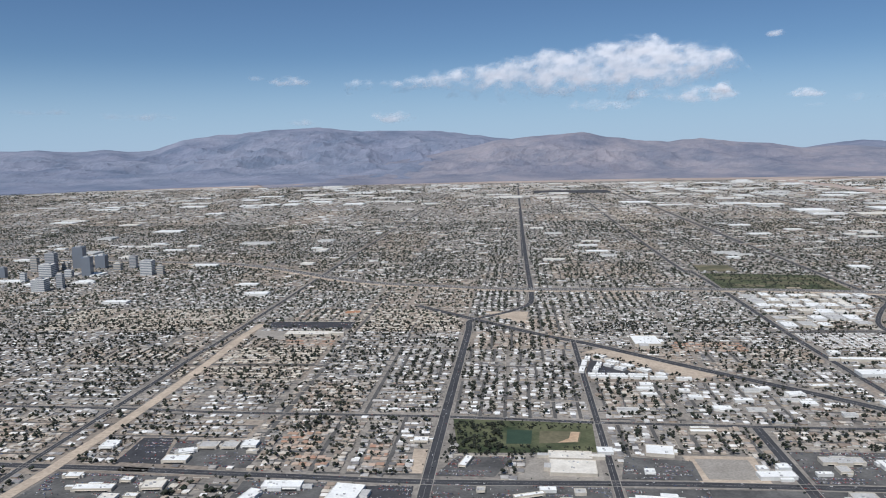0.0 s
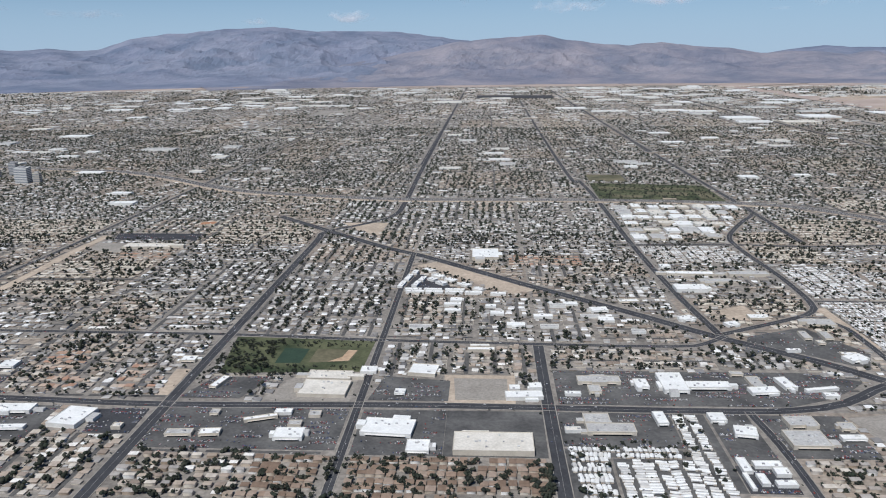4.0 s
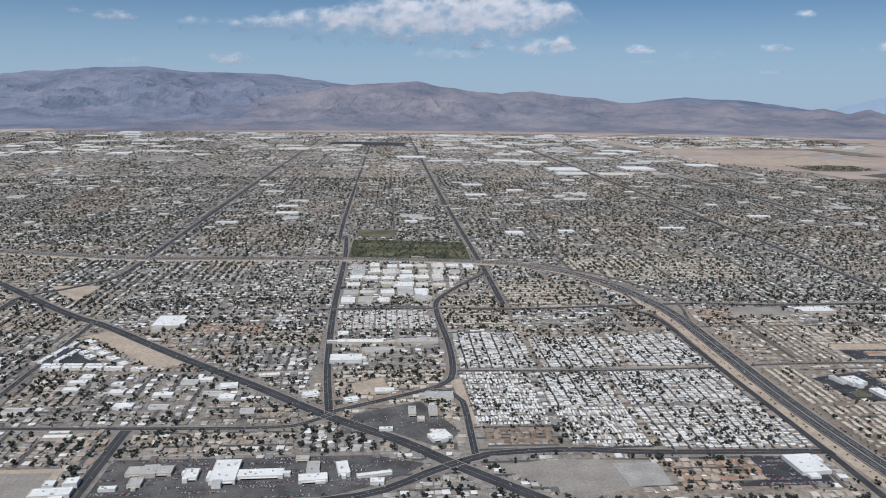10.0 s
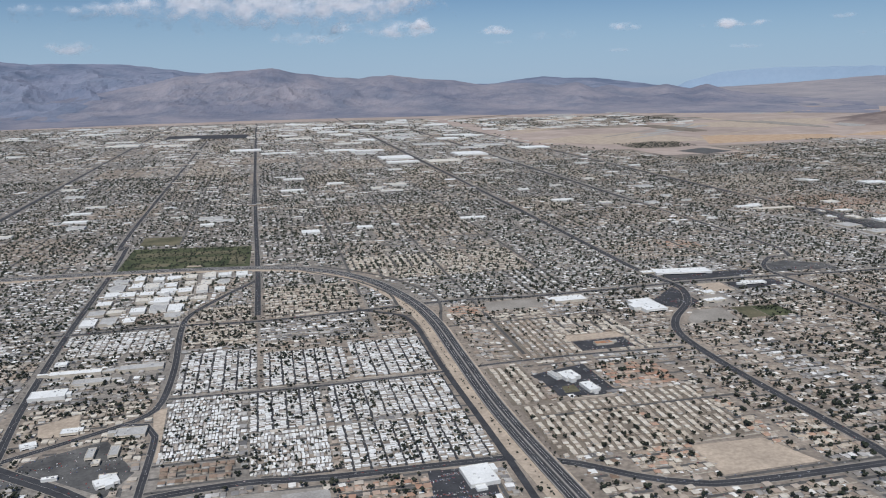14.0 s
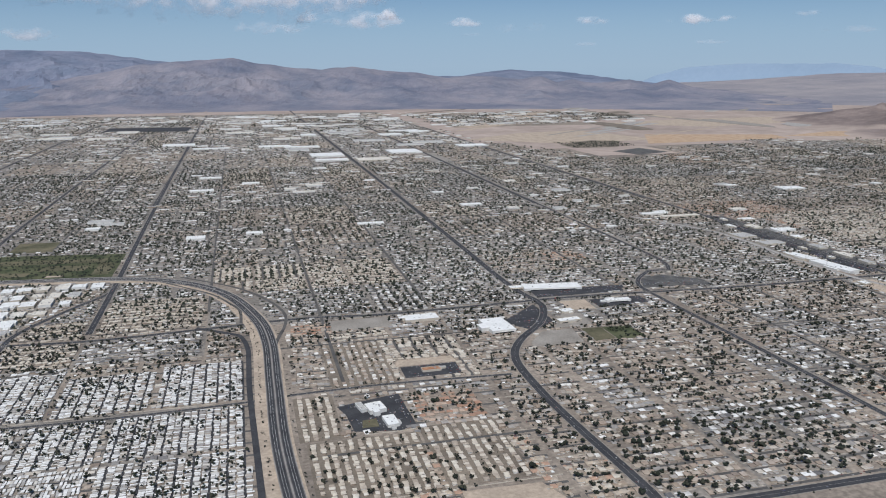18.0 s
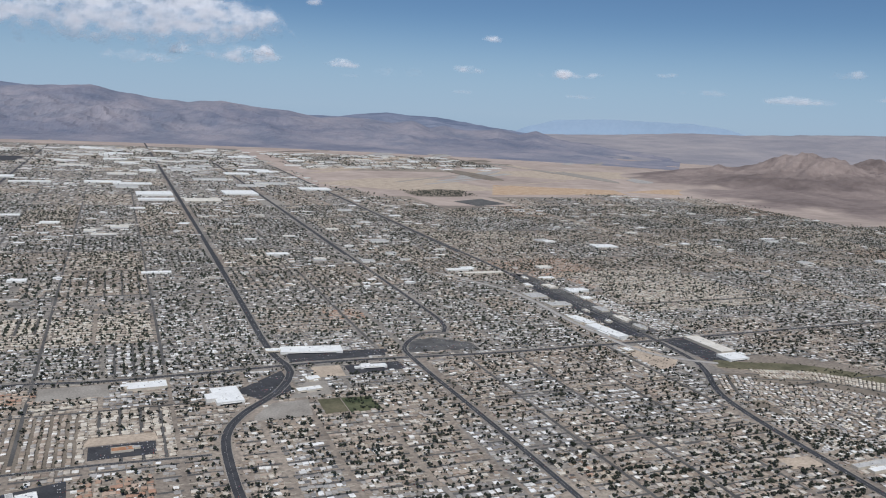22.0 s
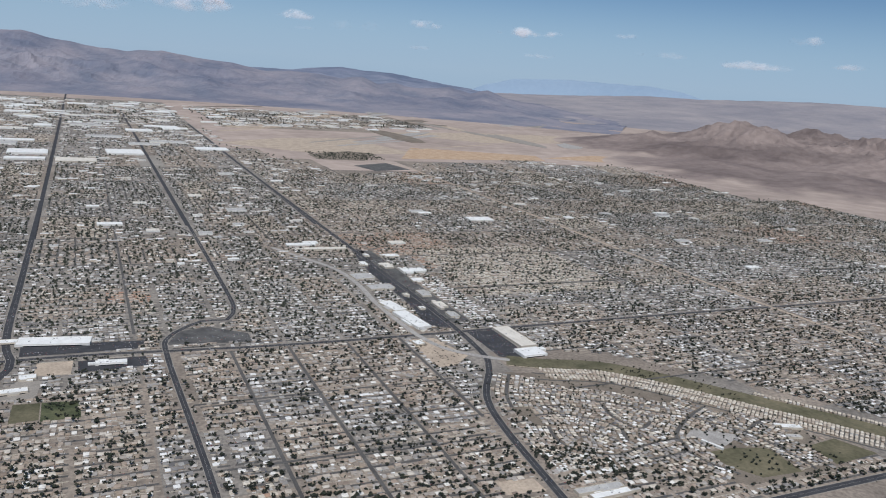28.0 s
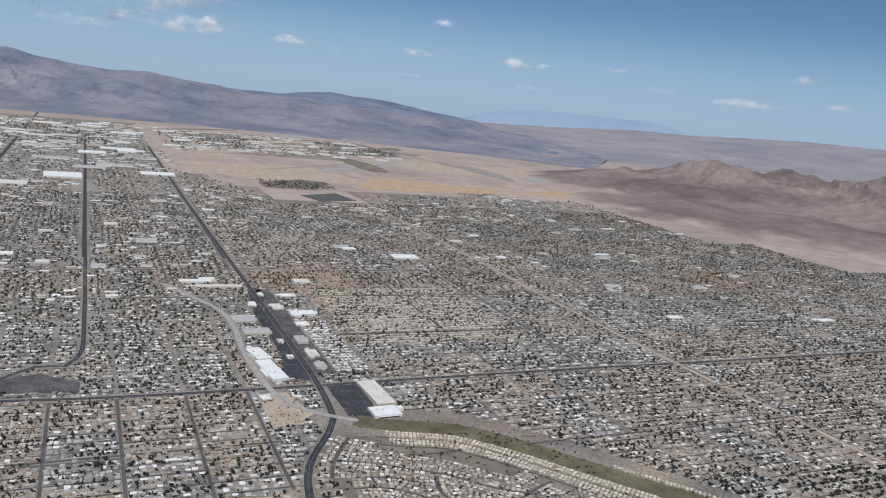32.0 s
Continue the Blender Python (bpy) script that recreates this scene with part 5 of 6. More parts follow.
# winding streets of a sand-coloured estate beside the grassed wash
WINDING = [[(412, 170), (417, 184), (430, 205)], [(418, 184), (434, 178), (447, 170), (459, 163), (476, 147), (487, 140)], [(418, 149), (415, 137), (417, 128), (424, 122), (434, 119), (452, 123), (467, 124)],
           [(443, 112), (463, 114), (469, 127), (486, 139), (503, 147)], [(464, 118), (464, 105), (471, 92)], [(487, 140), (494, 130), (502, 120), (505, 103), (506, 86)], [(502, 120), (518, 127), (534, 126)], [(456, 165), (452, 150), (456, 136), (467, 141)], [(418, 160), (430, 158), (441, 150), (448, 140), (444, 128)], [(425, 168), (436, 165), (447, 158)], [(428, 140), (436, 136), (440, 129)]]
lot("school_yard", [(472, 124.5), (480.4, 130), (498, 118.4), (483, 112.5)], M_CONCRETE, "pale school yard inside a winding street")
lot("school_field", [(471.4, 110), (484, 110.5), (500, 105.6), (498.5, 86), (478, 87), (470.7, 99)], M_DRYGRASS, "dry green school field among houses")
claim_line(smooth_line([(438, 222), (455, 213), (482, 203), (503, 184), (520, 163), (538, 140), (553, 122), (574, 92)]), 40)
lines = [smooth_line(p, 3.0) for p in WINDING]
for ln in lines:
    claim_line(ln, 2.0)
    tagged(band("road_local", ln, 0, 1.6, 0.065, M_STREET), "winding grey residential street", "street", "", "structure")
sheet("estate_yards", [(412, 190), (430, 208), (450, 200), (480, 182), (505, 162), (520, 143), (535, 132), (535, 118), (512, 84), (468, 84), (440, 104), (412, 124)], 0.045, M_SANDY, "sandy gravel yards of a winding estate", "ground")
spots = []
for off in (2.0, 4.3, 6.8, 9.2, 11.6):
    for ln in lines:
        for side in (-1, 1):
            edge = ribbon([p_.lerp(q_, k_ / 4) for p_, q_ in zip(ln[:-1], ln[1:]) for k_ in range(4)], side * off, 0.01)[0]
            run = 0.0
            for p, q in zip(edge[:-1], edge[1:]):
                run += (q - p).length
                if run > 1.9 and free([p.x], [p.y])[0] and all((p.x - sx_) ** 2 + (p.y - sy_) ** 2 > 3.7 for sx_, sy_ in spots):
                    run = 0.0
                    spots.append((p.x, p.y))
                    ang = math.degrees(math.atan2(q.y - p.y, q.x - p.x))
                    H[("sand", "tan", "tan", "grey", "tan", "grey")[rs.randint(6)]].append(np.array([[p.x, p.y, ang + rs.choice([0, 90]), rs.uniform(1.6, 2.1), rs.uniform(1.3, 1.7), rs.uniform(0.45, 0.7), 0.36]]))
                    if rs.rand() < 0.5:
                        TREES.append(np.array([[p.x + rs.uniform(-1.4, 1.4), p.y + rs.choice([-1.3, 1.3]), 0.0, rs.uniform(0.45, 0.95)]]))
claim_area([(412, 190), (430, 208), (450, 200), (480, 182), (505, 162), (520, 143), (535, 132), (535, 118), (512, 84), (468, 84), (440, 104), (412, 124)])
for (px0, px1, py0, py1, kind) in PATCHES:
    cell = [(px0, py0), (px1, py0), (px1, py1), (px0, py1)]
    k = kind.split("_")[0] if kind.split("_")[0] in ("mobile", "trailer", "brown", "apartment") else ("dense" if "_y" in kind else "house")
    pal = {"mobile": "white", "trailer": "white", "brown": "brown", "apartment": "tan"}.get(k, kind.split("_")[0])
    if k == "trailer" or kind == "mobile_x" and px0 < -100:
        sheet("trailer_court", cell, 0.042, M_LOT, "dark paved ground of a trailer court", "ground")
    block(px0 + 0.5, px1 - 0.5, py0 + 0.5, py1 - 0.5, k, kind not in ("mobile", "trailer", "sand_y", "tan_y"), pal, 0, 0.3 if "_y" in kind else 0.6)
    claim_area(cell, 0.2)
    if "_y" in kind:
        sheet("sandy_yards", cell, 0.04, M_SANDY, "sandy gravel yards between tight rows of houses", "ground")
claim_line(green_line, 22)
south_line = [p for p in ribbon(green_line, -16, 0.1)[0]]
claim_line(south_line, 22)
for i in range(len(XS) - 1):
    for j in range(len(YS) - 1):
        x0, x1, y0, y1 = XS[i], XS[i + 1], YS[j], YS[j + 1]
        cx, cy = (x0 + x1) / 2, (y0 + y1) / 2
        if not in_city(np.array([cx]), np.array([cy]))[0]:
            continue
        if not (in_view(np.array([x0, x1, x0, x1]), np.array([y0, y0, y1, y1]))).any():
            continue
        far = 0 if cy < 400 else (1 if cy < 850 else (2 if cy < 1900 else 3))
        roll = rs.rand()
        if 60 < cx < 170 and cy < 270:
            pal = "sand" if roll < 0.35 else "tan"
        elif cx > 60 and cy < 270:
            pal = "tan" if roll < 0.75 else "grey"
        elif cx > 440:
            pal = "tan" if roll < 0.5 else ("sand" if roll < 0.72 else ("rust" if roll < 0.78 else "grey"))
        else:
            pal = "grey" if roll < 0.72 else ("tan" if roll < 0.9 else "sand")
        along = rs.rand() < 0.82
        if -211 > cx > -264 and cy > 132:
            along = False
        if (cx > 170 or cx < -267) and cy < 420:
            along = True
        if 265 < cy < 420 and cx > 150:
            pal = "grey" if roll < 0.7 else "tan"
        roll = rs.rand()
        bare = far == 2 and roll < 0.02
        CELLS.append((x0, x1, y0, y1, 2 if bare else (1 if pal in ("tan", "sand", "rust") else 0)))
        if bare:
            continue
        cut = 0.62 if far < 2 else 0.25
        fx = [x0, x0 + (x1 - x0) * rs.uniform(0.35, 0.65), x1] if rs.rand() < cut and x1 - x0 > 36 else [x0, x1]
        fy = [y0, y0 + (y1 - y0) * rs.uniform(0.35, 0.65), y1] if rs.rand() < cut and y1 - y0 > 36 else [y0, y1]
        for qx0, qx1 in zip(fx[:-1], fx[1:]):
            for qy0, qy1 in zip(fy[:-1], fy[1:]):
                turned = along if len(fx) + len(fy) == 4 or (cx > 170 and cy < 420) or rs.rand() < 0.8 else not along
                block(qx0 + 0.9, qx1 - 0.9, qy0 + 0.7, qy1 - 0.7, "house", turned, pal if rs.rand() < 0.8 else ("tan" if pal == "grey" else "grey"), far, rs.uniform(0.25, 0.5) if 60 < cx < 170 and cy < 235 else rs.uniform(0.58, 1.05) * (0.95 if cx > 440 and cy > 285 else 1.7 if 265 < cy < 600 else 1.0) if far < 2 else rs.uniform(0.15, 0.95))

# rows of pale houses that follow the grassed wash
for off in (-8.6, -11.4, -16.0, -19.0, 8.8):
    L_, R_ = ribbon(green_line, off, 0.1)
    for k in range(len(L_) - 1):
        p, q = L_[k], L_[k + 1]
        n = max(1, int((q - p).length / 1.62))
        for m in range(n):
            c_ = p.lerp(q, (m + 0.5) / n)
            if bool(in_view(np.array([c_.x]), np.array([c_.y]))[0]) and c_.x > (448 if off < 0 else 540):
                ang = math.degrees(math.atan2(q.y - p.y, q.x - p.x))
                H["sand"].append(np.array([[c_.x, c_.y, ang + 90, rs.uniform(1.9, 2.4), rs.uniform(1.15, 1.4), rs.uniform(0.6, 0.9), 0.38]]))
                if rs.rand() < 0.25:
                    TREES.append(np.array([[c_.x + rs.uniform(-1.5, 1.5), c_.y + 1.6, 0.0, rs.uniform(0.4, 0.7)]]))

# pale shops and yards strewn along the farther streets
shop_n = 10500
sx, sy = rs.uniform(-1700, 1100, shop_n), 400 + 1600 * rs.rand(shop_n) ** 0.75
clump = np.array([noise.noise((x / 110.0, y / 160.0, 8.8)) for x, y in zip(sx, sy)])
ok = free(sx, sy) & in_view(sx, sy) & in_city(sx, sy) & (clump > np.where((sx > -260) & (sx < 430) & (sy > 450), -0.1, 0.02))
far_k = 1 + (sy - 400) / 900
H["white"].append(np.stack([sx, sy, np.zeros(shop_n), rs.uniform(3, 8, shop_n) * far_k, rs.uniform(2, 4.5, shop_n) * far_k, rs.uniform(0.8, 1.5, shop_n), np.full(shop_n, 0.05)], 1)[ok])
wood_n = 15000
sx, sy = rs.uniform(-1700, 1200, wood_n), 280 + 1600 * rs.rand(wood_n) ** 0.9
clump = np.array([noise.noise((x / 90.0, y / 130.0, 2.2)) for x, y in zip(sx, sy)])
ok = free(sx, sy) & in_view(sx, sy) & in_city(sx, sy) & (clump > np.where((sy > 600) | (sx > 440), 0.03, -0.16))
TREES.append(np.stack([sx, sy, sx * 0, rs.uniform(0.8, 1.5, wood_n) * (1 + (sy - 280) / 1300)], 1)[ok])

for off in (-13.7, -21.4):
    tagged(band("road_local", [p for p in ribbon(green_line, off, 0.1)[0]][2:], 0, 1.3, 0.06, M_STREET), "curving grey residential street", "street", "", "structure")

# pale yard ground under the blocks
cv, cf = [], []
ci = []
for x0, x1, y0, y1, soil in CELLS:
    b = len(cv)
    ci.append(soil)
    cv += [(x0, y0, 0.03), (x1, y0, 0.03), (x1, y1, 0.03), (x0, y1, 0.03)]
    cf.append((b, b + 1, b + 2, b + 3))
tagged(mesh_object("ground_blocks", cv, cf, [M_CITY, M_PALE, M_GRAVEL], ci), "grey tan gravel yards of the city blocks", "ground", "", "structure")

# local streets
sv, sf, sm_ = [], [], []
for row, (a0, a1, c, along_x, sw) in enumerate(STREETS):
    z = 0.046 + 0.003 * (row % 6)
    n = max(1, int((a1 - a0) / 4))
    for k in range(n):
        u0, u1 = a0 + (a1 - a0) * k / n, a0 + (a1 - a0) * (k + 1) / n
        m = (u0 + u1) / 2
        mx, my = (m, c) if along_x else (c, m)
        if not (bool(free([mx], [my])[0]) and bool(in_view(np.array([mx]), np.array([my]))[0])) and not (a1 - a0 < 130 and my < 265 and -50 < mx < 60):
            continue
        b = len(sv)
        if along_x:
            sv += [(u0, c - sw / 2, z), (u1, c - sw / 2, z), (u1, c + sw / 2, z), (u0, c + sw / 2, z)]
        else:
            sv += [(c - sw / 2, u0, z), (c + sw / 2, u0, z), (c + sw / 2, u1, z), (c - sw / 2, u1, z)]
        sf.append((b, b + 1, b + 2, b + 3))
        sm_.append(1 if sw == 0.95 else 0)
tagged(mesh_object("road_local", sv, sf, [M_STREET, M_ASPHALT], sm_), "grey asphalt residential streets", "street", "", "structure")

# pale drives and block walls of the yards
dv, df = [], []
for u, q, along_x, wd, ln in DRIVES:
    x, y, hx, hy = (u, q, wd / 2, ln / 2) if along_x else (q, u, ln / 2, wd / 2)
    if bool(free([x], [y])[0]):
        b = len(dv)
        dv += [(x - hx, y - hy, 0.066), (x + hx, y - hy, 0.066), (x + hx, y + hy, 0.066), (x - hx, y + hy, 0.066)]
        df.append((b, b + 1, b + 2, b + 3))
tagged(mesh_object("driveways", dv, df, M_DRIVE), "pale concrete driveways before the houses", "driveways", "", "stuff")
dv, df = [], []
for a0, a1, c, along_x in YARD_WALLS:
    lo_, hi_ = min(a0, a1), max(a0, a1)
    n = max(1, int((hi_ - lo_) / 5))
    for k in range(n):
        u0, u1 = lo_ + (hi_ - lo_) * k / n, lo_ + (hi_ - lo_) * (k + 1) / n
        m = (u0 + u1) / 2
        x, y = (m, c) if along_x else (c, m)
        ends = [(u, c) if along_x else (c, u) for u in (u0, m, u1)]
        if not (free([p[0] for p in ends], [p[1] for p in ends]).all() and bool(in_view(np.array([x]), np.array([y]))[0])):
            continue
        b, t = len(dv), 0.06
        for uu, cc, z in ((u0, c - t, 0.03), (u1, c - t, 0.03), (u0, c - t, 0.26), (u1, c - t, 0.26), (u0, c + t, 0.26), (u1, c + t, 0.26), (u0, c + t, 0.03), (u1, c + t, 0.03)):
            dv.append((uu, cc, z) if along_x else (cc, uu, z))
        df += [(b, b + 1, b + 3, b + 2), (b + 2, b + 3, b + 5, b + 4), (b + 4, b + 5, b + 7, b + 6)]
tagged(mesh_object("yard_walls", dv, df, M_BIGWALL["cream"]), "pale block walls between the yards", "walls", "", "stuff")

# ---- houses ----
FACES_HIP = [(0, 1, 5, 4), (1, 2, 6, 5), (2, 3, 7, 6), (3, 0, 4, 7), (8, 9, 13, 12), (9, 10, 13), (10, 11, 12, 13), (11, 8, 12)]
MATS_HIP = [0, 0, 0, 0, 1, 1, 1, 1]


def hip_template(a, z0=0.03):
    x, y, rot, w, d, h, r = a.T
    c, s = np.cos(np.radians(rot)), np.sin(np.radians(rot))

    def at(u, v, z):
        return np.stack([x + c * u - s * v, y + s * u + c * v, z + np.zeros_like(x)], 1)
    hw, hd = w / 2, d / 2
    e = 0.08
    t = [at(-hw, -hd, z0), at(hw, -hd, z0), at(hw, hd, z0), at(-hw, hd, z0), at(-hw, -hd, h), at(hw, -hd, h), at(hw, hd, h), at(-hw, hd, h)]
    ow, od = hw + e, hd + e
    t += [at(-ow, -od, h - 0.02), at(ow, -od, h - 0.02), at(ow, od, h - 0.02), at(-ow, od, h - 0.02)]
    k = np.maximum(hw - hd * 0.75, hw * 0.25)
    t += [at(-k, 0 * hw, h + r), at(k, 0 * hw, h + r)]
    return t


FACES_BOX = [(0, 1, 5, 4), (1, 2, 6, 5), (3, 0, 4, 7), (8, 9, 10, 11)]


def box_mass(name, a, palette, label):
    """Far houses: low walls under a nearly flat roof."""
    V, sizes, loops, idx = repeat(hip_template(a)[:12], FACES_BOX, [0, 0, 0, 1], None)
    ob = mass_mesh(name, V, sizes, loops, idx, [M_WALLS, ROOFS[palette]])
    return tagged(ob, label, "houses", "", "stuff")


def hip_mass(name, a, palette, label):
    V, sizes, loops, idx = repeat(hip_template(a), FACES_HIP, MATS_HIP, None)
    ob = mass_mesh(name, V, sizes, loops, idx, [M_WALLS, ROOFS[palette]])
    return tagged(ob, label, "houses", "", "stuff")


# the nearest houses, each its own thing
NEAR_HOUSES = []
near_zone = ((-267, -213, 18, 33, 60), (78, 166, 84, 128, 130), (280, 396, 116, 150, 130))
for pal in ("grey", "tan", "sand"):
    rows_all = np.concatenate(H[pal]) if H[pal] else np.zeros((0, 7))
    taken = np.zeros(len(rows_all), bool)
    for zx0, zx1, zy0, zy1, most in near_zone:
        m = (rows_all[:, 0] > zx0) & (rows_all[:, 0] < zx1) & (rows_all[:, 1] > zy0) & (rows_all[:, 1] < zy1) & ~taken
        pick = np.nonzero(m)[0]
        room = 270 - len(NEAR_HOUSES)
        pick = pick[:min(most, room)]
        taken[pick] = True
        NEAR_HOUSES += [(pal, *rows_all[i]) for i in pick]
    H[pal] = [rows_all[~taken]]

rows_all = np.concatenate(H["white"])
pick = np.nonzero((rows_all[:, 0] > -157) & (rows_all[:, 0] < -116) & (rows_all[:, 1] < 81) & (rows_all[:, 1] > 34) & (rows_all[:, 3] > 1.2))[0][:290]
NEAR_MOBILE = rows_all[pick]
H["white"] = [np.delete(rows_all, pick, 0)]

LABEL = {"grey": "grey and beige roofed single-storey houses filling the blocks", "tan": "tan and brown roofed single-storey houses", "white": "white-roofed mobile homes and low houses in tight rows",
         "brown": "brown-roofed apartment houses among trees", "rust": "clay-tile roofed houses in orange rows", "sand": "sand-coloured roofed houses in neat rows"}
NAME = {"grey": "housing", "tan": "housing", "white": "mobile_homes", "brown": "apartment_houses", "rust": "tiled_houses", "sand": "housing"}
for pal, parts in H.items():
    a = np.concatenate(parts)
    remote = a[:, 1] > 470
    if (~remote).any():
        hip_mass(NAME[pal], a[~remote], pal, LABEL[pal])
    if remote.any():
        box_mass("far_" + NAME[pal], a[remote], pal, LABEL[pal] + " far off")


def house_meshes():
    """A house with a front wing, as shared part meshes of unit plan size."""
    v, f = box_data(-0.5, -0.5, 0.0, 0.5, 0.5, 0.45)
    wall = [v, [f[2], f[3], f[4], f[5]]]
    rv = [(-0.55, -0.56, 0.43), (0.55, -0.56, 0.43), (0.55, 0.56, 0.43), (-0.55, 0.56, 0.43), (-0.24, 0, 0.74), (0.24, 0, 0.74)]
    rf = [(0, 1, 5, 4), (1, 2, 5), (2, 3, 4, 5), (3, 0, 4), (3, 2, 1, 0)]
    v, f = box_data(0.02, -0.86, 0.0, 0.46, -0.48, 0.43)
    wing = [v, [f[2], f[3], f[5]]]
    wv = [(-0.01, -0.90, 0.42), (0.49, -0.90, 0.42), (0.49, -0.3, 0.42), (-0.01, -0.3, 0.42), (0.24, -0.90, 0.60), (0.24, -0.22, 0.60)]
    wf = [(0, 1, 4), (1, 2, 5, 4), (3, 0, 4, 5)]
    v, f = box_data(0.08, -1.35, 0.0, 0.40, -0.87, 0.045)
    drive = [v, f[1:]]
    v, f = box_data(-0.34, 0.12, 0.52, -0.26, 0.20, 0.80)
    chim = [v, f[1:]]
    v, f = box_data(-0.40, -0.515, 0.14, -0.14, -0.49, 0.33)
    win = [v, [f[2], f[1], f[0], f[3], f[5]]]
    return dict(wall=wall, roof=(rv, rf), wing_wall=wing, wing_roof=(wv, wf), driveway=drive, chimney=chim, window=win)


def make_house(roofmat):
    root = new("house")
    for pname, (v, f) in house_meshes().items():
        mat = {"wall": M_WALL1, "wing_wall": M_WALL1, "roof": roofmat, "wing_roof": roofmat, "driveway": M_CONCRETE, "chimney": M_WALL1, "window": M_GLASS}[pname]
        mesh_object(pname, v, f, mat, parent=root)
    return root


def make_mobile_home():
    """A white mobile home: body, low gabled roof and side awning, of unit plan size."""
    root = new("mobile_home")
    v, f = box_data(-0.5, -0.5, 0.0, 0.5, 0.5, 0.40)
    mesh_object("wall", v, f[2:], M_WALL1, parent=root)
    rv = [(-0.52, -0.56, 0.385), (0.52, -0.56, 0.385), (0.52, 0.56, 0.385), (-0.52, 0.56, 0.385), (-0.52, 0, 0.50), (0.52, 0, 0.50)]
    mesh_object("roof", rv, [(0, 1, 5, 4), (2, 3, 4, 5), (1, 2, 5), (3, 0, 4)], M_ROOFM, parent=root)
    v, f = box_data(-0.30, 0.52, 0.31, 0.34, 0.98, 0.345)
    mesh_object("awning", v, f, M_METAL, parent=root)
    return tagged(root, "white mobile home with a side awning", "mobile home", "mobile homes in rows")


home0 = None
for x, y, rot, w, d, h, r in NEAR_MOBILE:
    home0 = home0 or make_mobile_home()
    ob = home0 if not home0.get("placed") else copy_thing(home0, Matrix.Identity(4))
    home0["placed"] = 1
    ob.matrix_basis = Matrix.Translation((x, y, 0.03)) @ Matrix.Rotation(radians(rot), 4, "Z") @ Matrix.Diagonal((w, d, 1, 1))

protos = {}
for pal, x, y, rot, w, d, h, r in NEAR_HOUSES:
    key = "mix" if pal == "grey" else "tan"
    m = Matrix.Translation((x, y, 0.03)) @ Matrix.Rotation(radians(rot + (180 if rs.rand() < 0.5 else 0)), 4, "Z") @ Matrix.Diagonal((w, d, 1, 1))
    if key not in protos:
        protos[key] = make_house(M_ROOF1[key])
        tagged(protos[key], {"mix": "single-storey stucco house with a grey hipped roof", "tan": "single-storey stucco house with a tan hipped roof"}[key], "house", "houses along the streets")
        ob = protos[key]
    else:
        ob = copy_thing(protos[key], Matrix.Identity(4))
    ob.matrix_basis = m

# ---- trees ----
for cx0, cx1, cy0, cy1, n, sz in ((-262, -244, 102, 131, 150, 1.1), (-244, -214, 126, 131.5, 50, 0.8), (-246, -214, 103, 110, 50, 0.8), (-100, -22, 392, 458, 540, 1.05), (-71.0, -69.6, 35, 55, 70, 1.5), (-66.9, -65.4, 35, 55, 60, 1.3), (-62.6, -61.4, 35, 54, 56, 1.2), (-54.9, -53.5, 35, 55, 70, 1.5), (-76.6, -74.9, 34, 57, 44, 1.2), (223.5, 236.5, 207.5, 223, 44, 1.0), (560, 668, 1012, 1100, 420, 1.7), (421, 447, 285, 455, 110, 0.8), (-230, -160, 34, 54, 170, 1.3), (-262, -232, 34, 56, 90, 1.3), (-164, -160, 34, 50, 26, 1.5),
                                   (-100, -78, 34, 56, 60, 1.0), (399, 421, 223, 262, 70, 0.6), (412, 530, 88, 200, 720, 0.85), (398, 426, 104, 131, 160, 1.1), (60, 68, 110, 240, 0, 0.7), (-156, -120, 60, 64, 30, 0.7), (-95, -70, 262, 285, 70, 0.9)):
    if n:
        tx, ty = rs.uniform(cx0, cx1, n), rs.uniform(cy0, cy1, n)
        TREES.append(np.stack([tx, ty, tx * 0, rs.uniform(0.5, 1.0, len(tx)) * sz], 1))
for p_i, p in enumerate(FREE):      # shrubs on the freeway verge
    if p.y < 330 and p.x > 30:
        for _ in range(3):
            TREES.append(np.array([[p.x + rs.choice([-5.6, -5.2, 5.4]) + rs.uniform(-0.5, 0.5), p.y + rs.uniform(-3, 3), 0.12, rs.uniform(0.3, 0.55)]]))
for k in range(len(green_line) - 1):
    for side in (-1, 1):
        p = green_line[k]
        TREES.append(np.array([[p.x + rs.uniform(-1, 1) + 5 * side, p.y + 5 * side + rs.uniform(-1, 1), 0.05, rs.uniform(0.35, 0.7)]]))
for line, width in road_lines[:20]:
    for k in range(0, len(line) - 1):
        p = line[k]
        if p.y < 420 and rs.rand() < 0.6:
            d = (line[k + 1] - p).normalized()
            o = (width / 2 + 0.9) * rs.choice([-1, 1])
            TREES.append(np.array([[p.x - d.y * o, p.y + d.x * o, 0.05, rs.uniform(0.3, 0.6)]]))
trees = np.concatenate(TREES)
trees = trees[in_view(trees[:, 0], trees[:, 1])]


def clump_dirs(n, seed):
    r = np.random.RandomState(seed)
    oct_v = np.array([(1, 0, 0), (-1, 0, 0), (0, 1, 0), (0, -1, 0), (0, 0, 1), (0, 0, -1)], float)
    return oct_v * r.uniform(0.9, 1.12, (6, 1)) + r.uniform(-0.14, 0.14, (6, 3))


OCT = [(0, 2, 4), (2, 1, 4), (1, 3, 4), (3, 0, 4), (2, 0, 5), (1, 2, 5), (3, 1, 5), (0, 3, 5)]


